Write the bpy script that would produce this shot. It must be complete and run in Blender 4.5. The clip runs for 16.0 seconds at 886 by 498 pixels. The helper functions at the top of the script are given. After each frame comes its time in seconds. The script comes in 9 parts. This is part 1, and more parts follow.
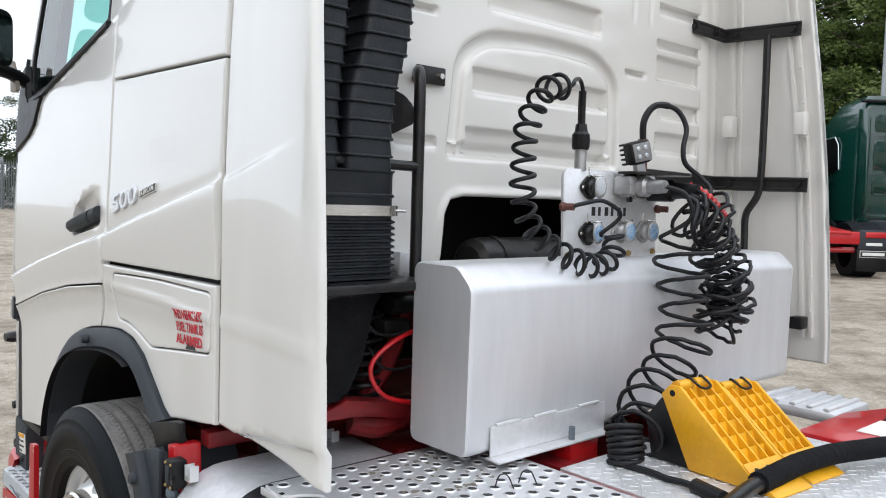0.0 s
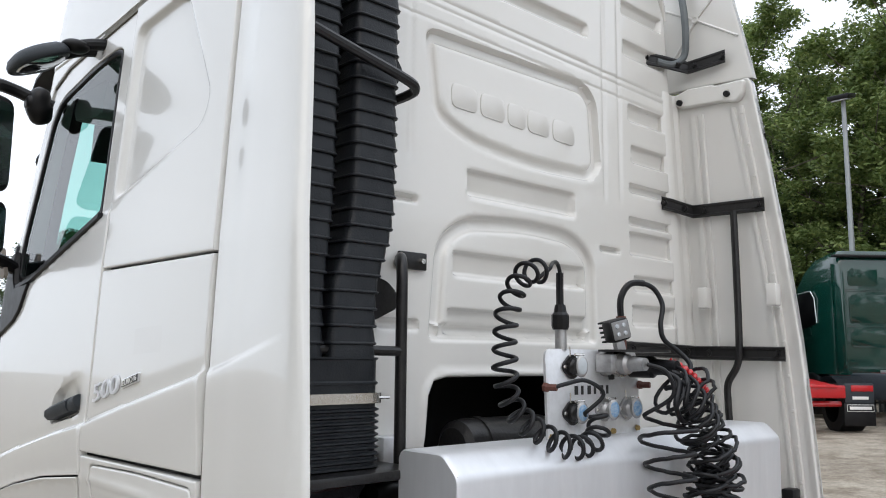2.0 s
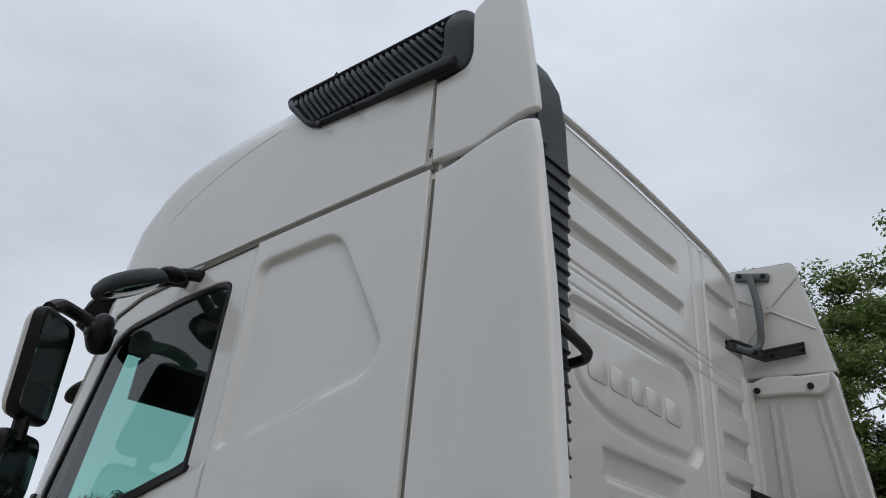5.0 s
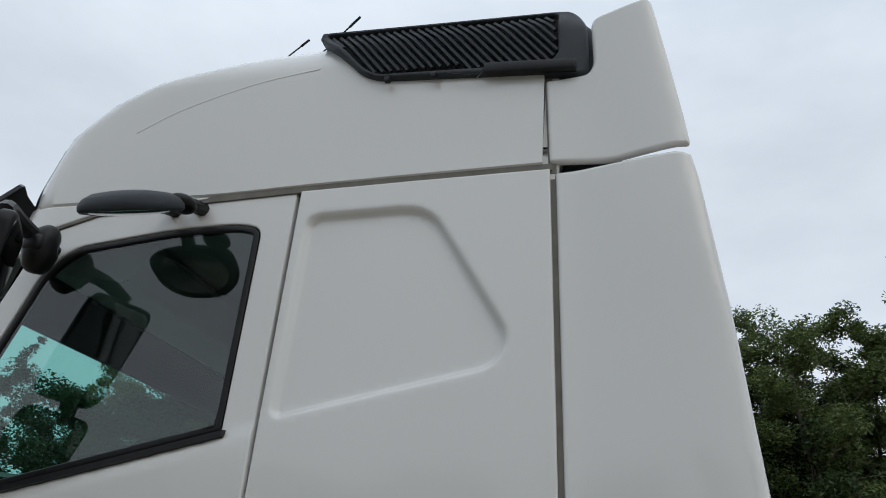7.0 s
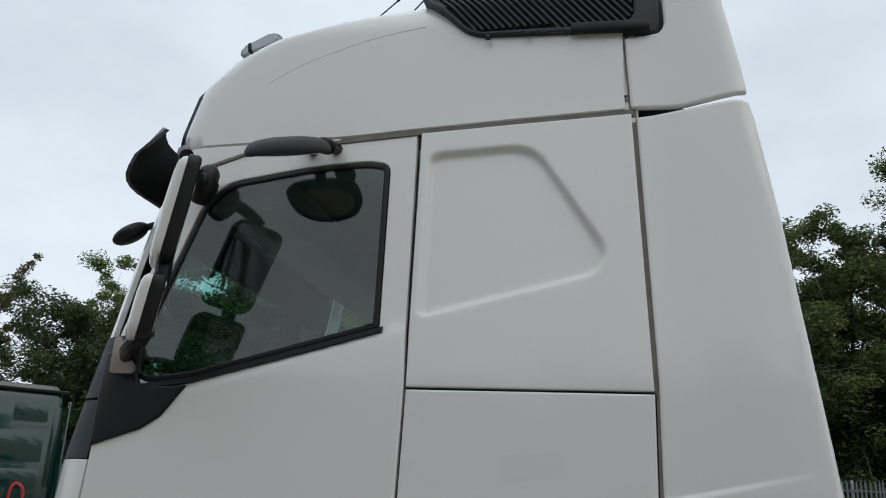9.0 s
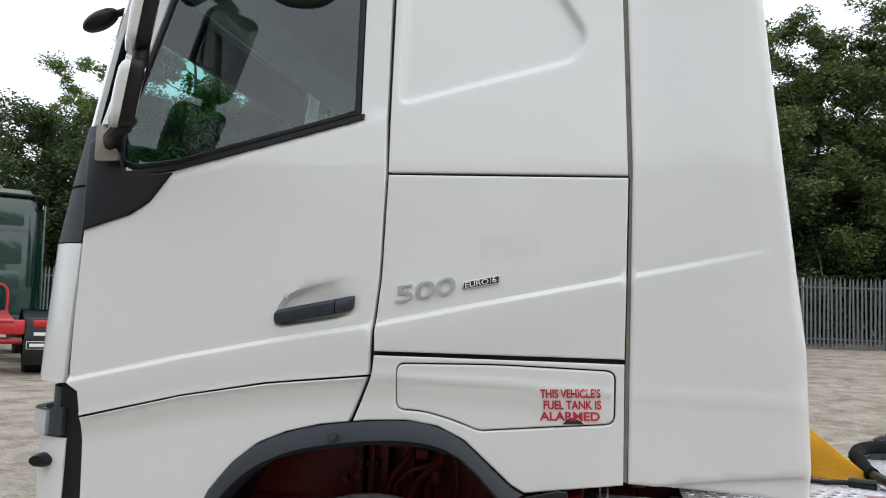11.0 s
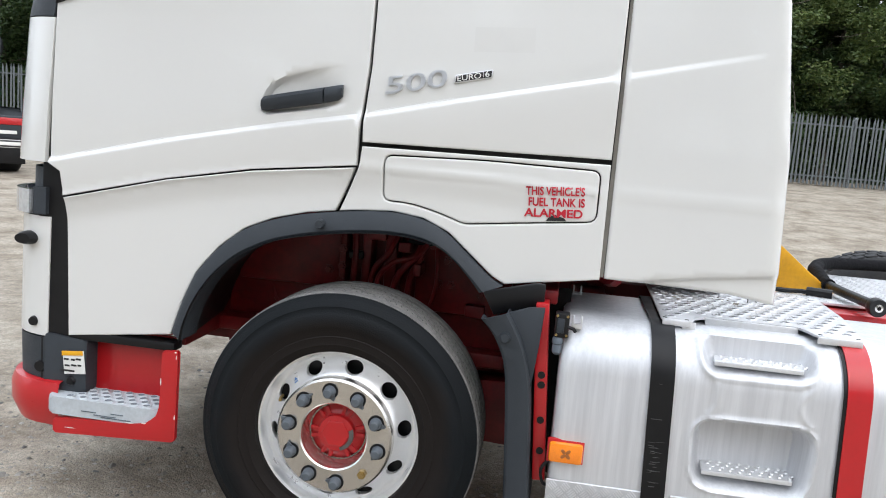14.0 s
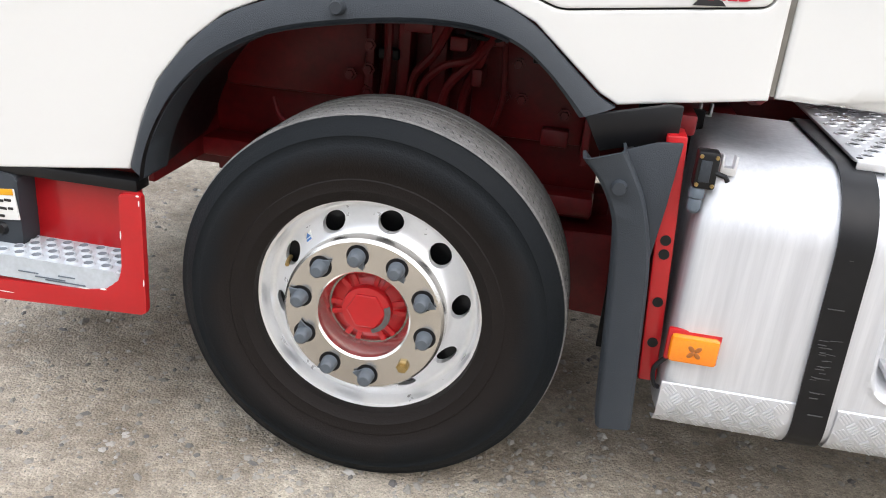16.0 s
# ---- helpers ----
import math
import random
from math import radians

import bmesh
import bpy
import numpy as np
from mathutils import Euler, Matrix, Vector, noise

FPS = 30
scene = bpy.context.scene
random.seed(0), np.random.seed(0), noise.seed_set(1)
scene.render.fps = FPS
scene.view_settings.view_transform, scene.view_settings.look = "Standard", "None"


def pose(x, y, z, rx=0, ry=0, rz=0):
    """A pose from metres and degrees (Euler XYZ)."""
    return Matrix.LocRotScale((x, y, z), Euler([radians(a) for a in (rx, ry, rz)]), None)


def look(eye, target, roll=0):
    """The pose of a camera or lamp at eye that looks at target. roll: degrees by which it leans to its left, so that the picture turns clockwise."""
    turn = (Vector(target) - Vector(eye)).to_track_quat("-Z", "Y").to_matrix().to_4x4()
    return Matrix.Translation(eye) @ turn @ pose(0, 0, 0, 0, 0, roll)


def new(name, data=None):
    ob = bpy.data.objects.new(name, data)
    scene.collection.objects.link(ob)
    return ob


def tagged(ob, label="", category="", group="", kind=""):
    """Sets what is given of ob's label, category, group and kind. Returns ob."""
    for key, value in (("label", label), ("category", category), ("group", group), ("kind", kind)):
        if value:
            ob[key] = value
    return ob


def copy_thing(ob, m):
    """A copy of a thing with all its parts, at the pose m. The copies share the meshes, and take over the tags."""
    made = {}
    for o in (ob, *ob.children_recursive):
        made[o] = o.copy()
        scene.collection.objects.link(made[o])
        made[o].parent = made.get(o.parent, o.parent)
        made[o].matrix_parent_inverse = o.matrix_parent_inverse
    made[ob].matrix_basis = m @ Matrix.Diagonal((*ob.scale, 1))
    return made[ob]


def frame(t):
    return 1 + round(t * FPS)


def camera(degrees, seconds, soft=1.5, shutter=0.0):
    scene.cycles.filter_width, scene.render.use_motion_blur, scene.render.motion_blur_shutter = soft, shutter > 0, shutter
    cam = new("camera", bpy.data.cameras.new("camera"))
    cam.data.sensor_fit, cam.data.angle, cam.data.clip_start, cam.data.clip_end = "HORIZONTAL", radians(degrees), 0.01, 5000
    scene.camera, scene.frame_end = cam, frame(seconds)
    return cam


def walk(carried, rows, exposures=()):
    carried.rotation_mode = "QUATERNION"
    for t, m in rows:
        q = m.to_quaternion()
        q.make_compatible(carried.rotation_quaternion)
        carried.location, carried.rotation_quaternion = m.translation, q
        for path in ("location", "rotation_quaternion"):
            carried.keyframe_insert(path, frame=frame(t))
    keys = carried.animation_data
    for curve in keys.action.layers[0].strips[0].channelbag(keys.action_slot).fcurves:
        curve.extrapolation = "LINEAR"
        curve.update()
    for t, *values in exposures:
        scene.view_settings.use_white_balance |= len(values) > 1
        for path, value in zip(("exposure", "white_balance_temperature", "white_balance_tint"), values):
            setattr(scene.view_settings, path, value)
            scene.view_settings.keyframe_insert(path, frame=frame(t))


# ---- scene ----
cam = camera(57.4, 16.0, soft=1.0)
PATH = [
    (0, (2.954, -1.025, 1.787), (1.466, 0.306, 1.667), 1.7),
    (0.5, (2.957, -1.029, 1.808), (1.468, 0.305, 1.75), 1.6),
    (1, (2.974, -1.027, 1.828), (1.485, 0.308, 1.854), 1.2),
    (1.5, (2.983, -1.042, 1.849), (1.509, 0.302, 1.991), 0.9),
    (2, (2.984, -1.052, 1.868), (1.529, 0.295, 2.137), 0.5),
    (2.5, (2.989, -1.072, 1.885), (1.555, 0.269, 2.268), -0.1),
    (3, (2.997, -1.066, 1.913), (1.585, 0.257, 2.417), -0.6),
    (3.5, (2.982, -1.082, 1.926), (1.601, 0.227, 2.541), 0.8),
    (4, (2.825, -1.195, 1.925), (1.506, 0.098, 2.692), 3.2),
    (4.5, (2.58, -1.335, 1.949), (1.331, -0.028, 2.802), 3.5),
    (5, (2.261, -1.427, 1.92), (1.068, -0.088, 2.806), 3.9),
    (7.5, (1.007, -2.228, 1.965), (0.586, -0.444, 2.765), 4.2),
    (8, (0.982, -2.421, 1.875), (0.553, -0.628, 2.65), 4.3),
    (8.5, (0.93, -2.59, 1.81), (0.451, -0.784, 2.525), 3.7),
    (9, (0.827, -2.703, 1.77), (0.371, -0.856, 2.387), 2.5),
    (9.5, (0.819, -2.726, 1.757), (0.387, -0.835, 2.242), 2.2),
    (10, (0.826, -2.732, 1.733), (0.405, -0.811, 2.095), 1.7),
    (12.5, (0.775, -2.798, 1.621), (0.444, -0.821, 1.552), 3.7),
    (13, (0.78, -2.795, 1.597), (0.449, -0.821, 1.472), 4.2),
    (13.5, (0.769, -2.801, 1.582), (0.452, -0.83, 1.399), 4.5),
    (14, (0.746, -2.778, 1.586), (0.456, -0.814, 1.308), 4.6),
    (14.5, (0.727, -2.757, 1.549), (0.452, -0.804, 1.191), 4.5),
    (15, (0.685, -2.64, 1.527), (0.417, -0.709, 1.066), 4.3),
    (15.5, (0.6, -2.299, 1.498), (0.324, -0.414, 0.886), 5.2),
    (16, (0.462, -1.892, 1.47), (0.197, -0.066, 0.699), 5.3),
]
walk(cam, [(t, look(eye, target, roll)) for t, eye, target, roll in PATH],
     [(0, 0.64, 6450, 10), (2.0, 0.44, 6450, 10), (3.5, -0.17, 6350, 10), (4.5, -0.58, 6350, 10), (5.0, -0.60, 6350, 10), (7.5, -0.36, 6300, 7), (9.0, -0.34, 6350, 7),
      (9.5, -0.14, 6350, 7), (10.0, 0.06, 6400, 8), (12.5, 0.74, 6450, 10), (14.5, 0.91, 6400, 10), (15.5, 1.10, 6400, 10), (16.0, 1.30, 6600, 12)])

# ---- world and sun ----
world = bpy.data.worlds.new("overcast_sky")
scene.world = world
world.use_nodes = True
wn, wl = world.node_tree.nodes, world.node_tree.links
wn.clear()
w_out = wn.new("ShaderNodeOutputWorld")
w_bg = wn.new("ShaderNodeBackground")
sky = wn.new("ShaderNodeTexSky")
sky.sky_type = "NISHITA"
sky.sun_disc = False
sky.sun_elevation = radians(42)
sky.sun_rotation = radians(133)
sky.air_density, sky.dust_density, sky.ozone_density = 1.0, 6.0, 1.0
w_tc = wn.new("ShaderNodeTexCoord")
w_map = wn.new("ShaderNodeMapping")
w_map.inputs["Scale"].default_value = (1.0, 1.0, 2.2)
w_noise = wn.new("ShaderNodeTexNoise")
w_noise.inputs["Scale"].default_value = 1.7
w_noise.inputs["Detail"].default_value = 6
w_noise.inputs["Roughness"].default_value = 0.55
w_ramp = wn.new("ShaderNodeValToRGB")
w_ramp.color_ramp.elements[0].position, w_ramp.color_ramp.elements[0].color = 0.32, (5.2, 5.65, 6.3, 1)
w_ramp.color_ramp.elements[1].position, w_ramp.color_ramp.elements[1].color = 0.68, (7.5, 7.9, 8.5, 1)
w_mix = wn.new("ShaderNodeMix")
w_mix.data_type = "RGBA"
w_mix.inputs[0].default_value = 0.88
wl.new(w_tc.outputs["Generated"], w_map.inputs["Vector"])
wl.new(w_map.outputs["Vector"], w_noise.inputs["Vector"])
wl.new(w_noise.outputs["Fac"], w_ramp.inputs["Fac"])
wl.new(sky.outputs["Color"], w_mix.inputs[6])
wl.new(w_ramp.outputs["Color"], w_mix.inputs[7])
w_sep = wn.new("ShaderNodeSeparateXYZ")
w_up = wn.new("ShaderNodeMapRange")
w_up.interpolation_type = "SMOOTHSTEP"
for _k, _v in (("From Min", 0.45), ("From Max", 1.0), ("To Min", 1.0), ("To Max", 1.55)):
    w_up.inputs[_k].default_value = _v
w_low = wn.new("ShaderNodeMapRange")
w_low.interpolation_type = "SMOOTHSTEP"
for _k, _v in (("From Min", 0.0), ("From Max", 0.5), ("To Min", 1.15), ("To Max", 1.0)):
    w_low.inputs[_k].default_value = _v
w_mul = wn.new("ShaderNodeMath")
w_mul.operation = "MULTIPLY"
w_scale = wn.new("ShaderNodeVectorMath")
w_scale.operation = "SCALE"
wl.new(w_tc.outputs["Generated"], w_sep.inputs["Vector"])
wl.new(w_sep.outputs["Z"], w_up.inputs["Value"])
wl.new(w_sep.outputs["Z"], w_low.inputs["Value"])
wl.new(w_up.outputs["Result"], w_mul.inputs[0])
wl.new(w_low.outputs["Result"], w_mul.inputs[1])
wl.new(w_mix.outputs[2], w_scale.inputs[0])
wl.new(w_mul.outputs["Value"], w_scale.inputs["Scale"])
wl.new(w_scale.outputs["Vector"], w_bg.inputs["Color"])
wl.new(w_bg.outputs["Background"], w_out.inputs["Surface"])
w_bg.inputs["Strength"].default_value = 0.15

sun = new("sun", bpy.data.lights.new("sun", "SUN"))
sun.data.energy = 0.12
sun.data.angle = radians(40)
sun.data.color = (1.0, 0.96, 0.9)
sun.matrix_world = look((6.5, -6, 9), (0, 0, 1))


# ---- materials ----
def material(name, color, rough=0.5, metal=0.0, vary=0.0, vary_scale=3.0, bump=0.0, bump_scale=60.0, coat=0.0,
             fine=0.0, fine_scale=200.0, rough_vary=0.0, tint=None, stretch=None, spec=0.5):
    """A node material: base colour varied at two scales, bump, rough spots."""
    m = bpy.data.materials.new(name)
    m.use_nodes = True
    n, l = m.node_tree.nodes, m.node_tree.links
    b = n["Principled BSDF"]
    b.inputs["Base Color"].default_value = (*color, 1)
    b.inputs["Roughness"].default_value = rough
    b.inputs["Metallic"].default_value = metal
    b.inputs["Coat Weight"].default_value = coat
    b.inputs["Specular IOR Level"].default_value = spec
    b.inputs["Coat Roughness"].default_value = 0.04
    tc = n.new("ShaderNodeTexCoord")
    src = tc.outputs["Object"]
    if stretch:
        mp = n.new("ShaderNodeMapping")
        mp.inputs["Scale"].default_value = stretch
        l.new(src, mp.inputs["Vector"])
        src = mp.outputs["Vector"]

    def noise_node(scale, detail=5.0, rough_=0.6):
        t = n.new("ShaderNodeTexNoise")
        t.inputs["Scale"].default_value = scale
        t.inputs["Detail"].default_value = detail
        t.inputs["Roughness"].default_value = rough_
        l.new(src, t.inputs["Vector"])
        return t.outputs["Fac"]

    if vary or fine:
        dark = tuple(c * 0.45 for c in color) if tint is None else tint
        last = None
        for amount, sc in ((vary, vary_scale), (fine, fine_scale)):
            if not amount:
                continue
            r = n.new("ShaderNodeMapRange")
            r.inputs["From Min"].default_value, r.inputs["From Max"].default_value = 0.38, 0.72
            r.inputs["To Min"].default_value, r.inputs["To Max"].default_value = 0.0, amount
            l.new(noise_node(sc), r.inputs["Value"])
            mx = n.new("ShaderNodeMix")
            mx.data_type = "RGBA"
            mx.inputs[6].default_value = (*color, 1)
            mx.inputs[7].default_value = (*dark, 1)
            if last:
                l.new(last, mx.inputs[6])
            l.new(r.outputs["Result"], mx.inputs[0])
            last = mx.outputs[2]
        l.new(last, b.inputs["Base Color"])
    if rough_vary:
        r = n.new("ShaderNodeMapRange")
        r.inputs["To Min"].default_value, r.inputs["To Max"].default_value = max(0.02, rough - rough_vary), min(1, rough + rough_vary)
        l.new(noise_node(vary_scale * 2.3), r.inputs["Value"])
        l.new(r.outputs["Result"], b.inputs["Roughness"])
    if bump:
        bp = n.new("ShaderNodeBump")
        bp.inputs["Strength"].default_value = bump
        bp.inputs["Distance"].default_value = 0.01
        l.new(noise_node(bump_scale, 3.0), bp.inputs["Height"])
        l.new(bp.outputs["Normal"], b.inputs["Normal"])
    return m


# near-black colour that stands in for shade in hollows and gaps
M_SHADE = material("shade_black", (0.004, 0.004, 0.004), 0.9)
M_WHITE = material("white_paint", (0.655, 0.655, 0.635), 0.25, coat=0.8, vary=0.035, vary_scale=1.6, fine=0.012, fine_scale=45, rough_vary=0.05, tint=(0.6, 0.58, 0.53))
M_WHITE_DULL = material("white_paint_weathered", (0.655, 0.645, 0.615), 0.22, coat=0.8, vary=0.09, vary_scale=1.4, fine=0.04, fine_scale=30, rough_vary=0.08, tint=(0.55, 0.52, 0.45))
M_GAP = material("shut_line_rubber", (0.02, 0.02, 0.02), 0.8, fine=0.3, fine_scale=30)
M_SEAL = material("grey_seam_sealer", (0.20, 0.19, 0.165), 0.7, vary=0.5, vary_scale=14, spec=0.2)
M_PLASTIC = material("dark_grey_plastic", (0.029, 0.035, 0.042), 0.55, vary=0.35, vary_scale=5, bump=0.25, bump_scale=420, rough_vary=0.12, tint=(0.050, 0.055, 0.061), spec=0.3)
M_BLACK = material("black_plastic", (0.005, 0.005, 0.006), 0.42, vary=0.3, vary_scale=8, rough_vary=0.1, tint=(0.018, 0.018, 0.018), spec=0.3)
M_BLACK_STEEL = material("black_painted_steel", (0.007, 0.007, 0.008), 0.32, vary=0.35, vary_scale=18, fine=0.25, fine_scale=120, bump=0.15, bump_scale=90, tint=(0.035, 0.033, 0.03), spec=0.35)
M_DUCT = material("ribbed_duct_rubber", (0.0085, 0.010, 0.0125), 0.38, vary=0.5, vary_scale=9, bump=0.2, bump_scale=160, tint=(0.03, 0.033, 0.036), spec=0.25)
M_RUBBER = material("tyre_rubber", (0.0065, 0.0078, 0.0095), 0.62, vary=0.5, vary_scale=3.5, fine=0.3, fine_scale=60, bump=0.2, bump_scale=180, tint=(0.016, 0.0135, 0.0115), spec=0.22)
M_SIDEWALL = material("tyre_sidewall_rubber", (0.0050, 0.0068, 0.0085), 0.62, vary=0.4, vary_scale=5, bump=0.2, bump_scale=180, tint=(0.008, 0.009, 0.0095), spec=0.15)
_n, _l = M_SIDEWALL.node_tree.nodes, M_SIDEWALL.node_tree.links
_tc = _n.new("ShaderNodeTexCoord")
_flat = _n.new("ShaderNodeVectorMath")
_flat.operation = "MULTIPLY"
_flat.inputs[1].default_value = (1, 0, 1)
_len = _n.new("ShaderNodeVectorMath")
_len.operation = "LENGTH"
_nz = _n.new("ShaderNodeTexNoise")
_nz.inputs["Scale"].default_value, _nz.inputs["Detail"].default_value = 7.0, 6.0
_ma = _n.new("ShaderNodeMath")
_ma.operation = "MULTIPLY_ADD"
_ma.inputs[1].default_value = 0.09
_rg = _n.new("ShaderNodeMapRange")
_rg.interpolation_type = "SMOOTHSTEP"
for _k, _v in (("From Min", 0.42), ("From Max", 0.50), ("To Min", 0.85), ("To Max", 0.0)):
    _rg.inputs[_k].default_value = _v
_mx = _n.new("ShaderNodeMix")
_mx.data_type = "RGBA"
_mx.inputs[7].default_value = (0.0125, 0.0095, 0.0082, 1)
_old = _n["Principled BSDF"].inputs["Base Color"].links[0].from_socket
_l.new(_tc.outputs["Object"], _flat.inputs[0])
_l.new(_flat.outputs["Vector"], _len.inputs[0])
_l.new(_tc.outputs["Object"], _nz.inputs["Vector"])
_l.new(_nz.outputs["Fac"], _ma.inputs[0])
_l.new(_len.outputs["Value"], _ma.inputs[2])
_l.new(_ma.outputs["Value"], _rg.inputs["Value"])
_l.new(_rg.outputs["Result"], _mx.inputs[0])
_l.new(_old, _mx.inputs[6])
_l.new(_mx.outputs[2], _n["Principled BSDF"].inputs["Base Color"])
M_RUBBER_DUSTY = material("dusty_tyre_rubber", (0.035, 0.037, 0.04), 0.8, vary=0.5, vary_scale=6, fine=0.4, fine_scale=70, bump=0.3, bump_scale=150, tint=(0.075, 0.073, 0.07), spec=0.2)
M_TREAD = material("worn_tread_rubber", (0.125, 0.122, 0.118), 0.9, vary=0.55, vary_scale=14, fine=0.55, fine_scale=80, bump=0.7, bump_scale=110, tint=(0.25, 0.242, 0.23), spec=0.2)
M_ALU = material("brushed_aluminium", (0.69, 0.70, 0.72), 0.52, metal=0.5, vary=0.45, vary_scale=2.5, fine=0.35, fine_scale=9, rough_vary=0.14, tint=(0.44, 0.45, 0.47), stretch=(9, 9, 0.4))
M_ALU_SHEET = material("mill_aluminium_sheet", (0.72, 0.73, 0.75), 0.46, metal=0.55, vary=0.3, vary_scale=2.2, fine=0.14, fine_scale=8, rough_vary=0.12, tint=(0.52, 0.53, 0.55), stretch=(4, 4, 0.8))
M_ALU_PLATE = material("aluminium_plate", (0.74, 0.75, 0.77), 0.42, metal=0.55, vary=0.35, vary_scale=6, fine=0.25, fine_scale=50, rough_vary=0.15, tint=(0.46, 0.45, 0.43))
M_POLISHED = material("polished_alloy", (0.88, 0.89, 0.90), 0.3, metal=0.6, vary=0.12, vary_scale=9, fine=0.1, fine_scale=120, rough_vary=0.08, tint=(0.6, 0.6, 0.6))
M_STEEL = material("stainless_cover", (0.66, 0.64, 0.61), 0.2, metal=0.95, vary=0.35, vary_scale=10, rough_vary=0.08, tint=(0.44, 0.42, 0.38))
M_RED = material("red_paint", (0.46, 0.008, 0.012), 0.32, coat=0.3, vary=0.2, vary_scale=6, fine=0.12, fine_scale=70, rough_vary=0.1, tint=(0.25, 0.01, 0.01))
# the red paint again, darkened for the shade under cab and arch
M_CHASSIS = material("shade_darkened_red_paint", (0.205, 0.008, 0.011), 0.45, vary=0.6, vary_scale=6, fine=0.4, fine_scale=40, rough_vary=0.12, tint=(0.055, 0.006, 0.007), spec=0.4)
M_YELLOW = material("yellow_plastic", (0.80, 0.40, 0.008), 0.42, vary=0.3, vary_scale=8, fine=0.2, fine_scale=60, rough_vary=0.1, tint=(0.36, 0.17, 0.02))
M_CABLE = material("black_cable_rubber", (0.007, 0.0075, 0.009), 0.45, vary=0.4, vary_scale=20, tint=(0.02, 0.02, 0.022), spec=0.3)
M_GREY_LAMP = material("grey_nut_cap_plastic", (0.10, 0.125, 0.15), 0.5, vary=0.3, vary_scale=30)
M_STEPGREY = material("pale_grey_step_plastic", (0.48, 0.52, 0.55), 0.5, vary=0.35, vary_scale=18, fine=0.3, fine_scale=70, tint=(0.28, 0.29, 0.3))
M_AMBER = material("amber_lens", (0.9, 0.24, 0.01), 0.15, coat=0.6, fine=0.2, fine_scale=150)
M_LENS = material("clear_lamp_lens", (0.62, 0.65, 0.68), 0.12, metal=0.5, fine=0.4, fine_scale=70, coat=0.8)
M_STICKER = material("white_label", (0.75, 0.75, 0.72), 0.5, vary=0.1, vary_scale=20)
M_INK_RED = material("red_vinyl_lettering", (0.50, 0.012, 0.03), 0.45, vary=0.2, vary_scale=40)
M_INK_BLACK = material("black_vinyl", (0.015, 0.015, 0.016), 0.45, vary=0.2, vary_scale=40)
M_CHROME = material("satin_chrome_badge", (0.80, 0.81, 0.83), 0.34, metal=1.0, vary=0.2, vary_scale=20)
M_BLUE = material("blue_socket_plastic", (0.05, 0.17, 0.42), 0.4, vary=0.3, vary_scale=50)
M_INTERIOR = material("dark_cab_trim", (0.05, 0.052, 0.055), 0.75, vary=0.3, vary_scale=6)
M_LINING = material("grey_cab_lining", (0.30, 0.30, 0.29), 0.85, vary=0.25, vary_scale=5)
M_DARKGREEN = material("dark_green_paint", (0.0030, 0.0375, 0.0275), 0.2, coat=0.8, vary=0.3, vary_scale=2)
M_GALV = material("galvanised_steel", (0.125, 0.14, 0.145), 0.6, metal=0.35, vary=0.5, vary_scale=3, fine=0.3, fine_scale=30, tint=(0.11, 0.12, 0.125))
M_LAMP = material("grey_lamp_post_steel", (0.3, 0.32, 0.33), 0.5, metal=0.3, vary=0.3, vary_scale=2)
M_BARK = material("tree_bark", (0.10, 0.085, 0.065), 0.9, vary=0.6, vary_scale=4, bump=0.6, bump_scale=25)
M_CAR = material("pale_car_paint", (0.5, 0.5, 0.5), 0.25, coat=0.6, vary=0.1)
M_FOAM = material("black_foam_lagging", (0.006, 0.006, 0.007), 0.9, vary=0.4, vary_scale=14, bump=0.8, bump_scale=35, tint=(0.016, 0.016, 0.018), spec=0.15)


def leaf_material(name, a, b, c):
    m = bpy.data.materials.new(name)
    m.use_nodes = True
    n, l = m.node_tree.nodes, m.node_tree.links
    p = n["Principled BSDF"]
    p.inputs["Roughness"].default_value = 0.6
    g = n.new("ShaderNodeNewGeometry")
    r = n.new("ShaderNodeValToRGB")
    r.color_ramp.elements[0].color, r.color_ramp.elements[1].color = (*a, 1), (*c, 1)
    e = r.color_ramp.elements.new(0.55)
    e.color = (*b, 1)
    l.new(g.outputs["Random Per Island"], r.inputs["Fac"])
    l.new(r.outputs["Color"], p.inputs["Base Color"])
    t = n.new("ShaderNodeBsdfTranslucent")
    mx = n.new("ShaderNodeMixShader")
    mx.inputs[0].default_value = 0.3
    l.new(r.outputs["Color"], t.inputs["Color"])
    l.new(p.outputs["BSDF"], mx.inputs[1])
    l.new(t.outputs["BSDF"], mx.inputs[2])
    l.new(mx.outputs["Shader"], n["Material Output"].inputs["Surface"])
    return m


M_LEAF = leaf_material("green_leaves", (0.078, 0.125, 0.029), (0.136, 0.197, 0.052), (0.246, 0.298, 0.089))
M_LEAF_DEEP = leaf_material("deep_green_leaves", (0.048, 0.080, 0.018), (0.084, 0.128, 0.033), (0.160, 0.196, 0.059))
M_LEAF_DARK = leaf_material("dark_green_leaves", (0.022, 0.046, 0.012), (0.037, 0.070, 0.018), (0.070, 0.100, 0.028))
M_LEAF_BROWN = leaf_material("turning_leaves", (0.06, 0.06, 0.028), (0.10, 0.085, 0.035), (0.16, 0.12, 0.045))


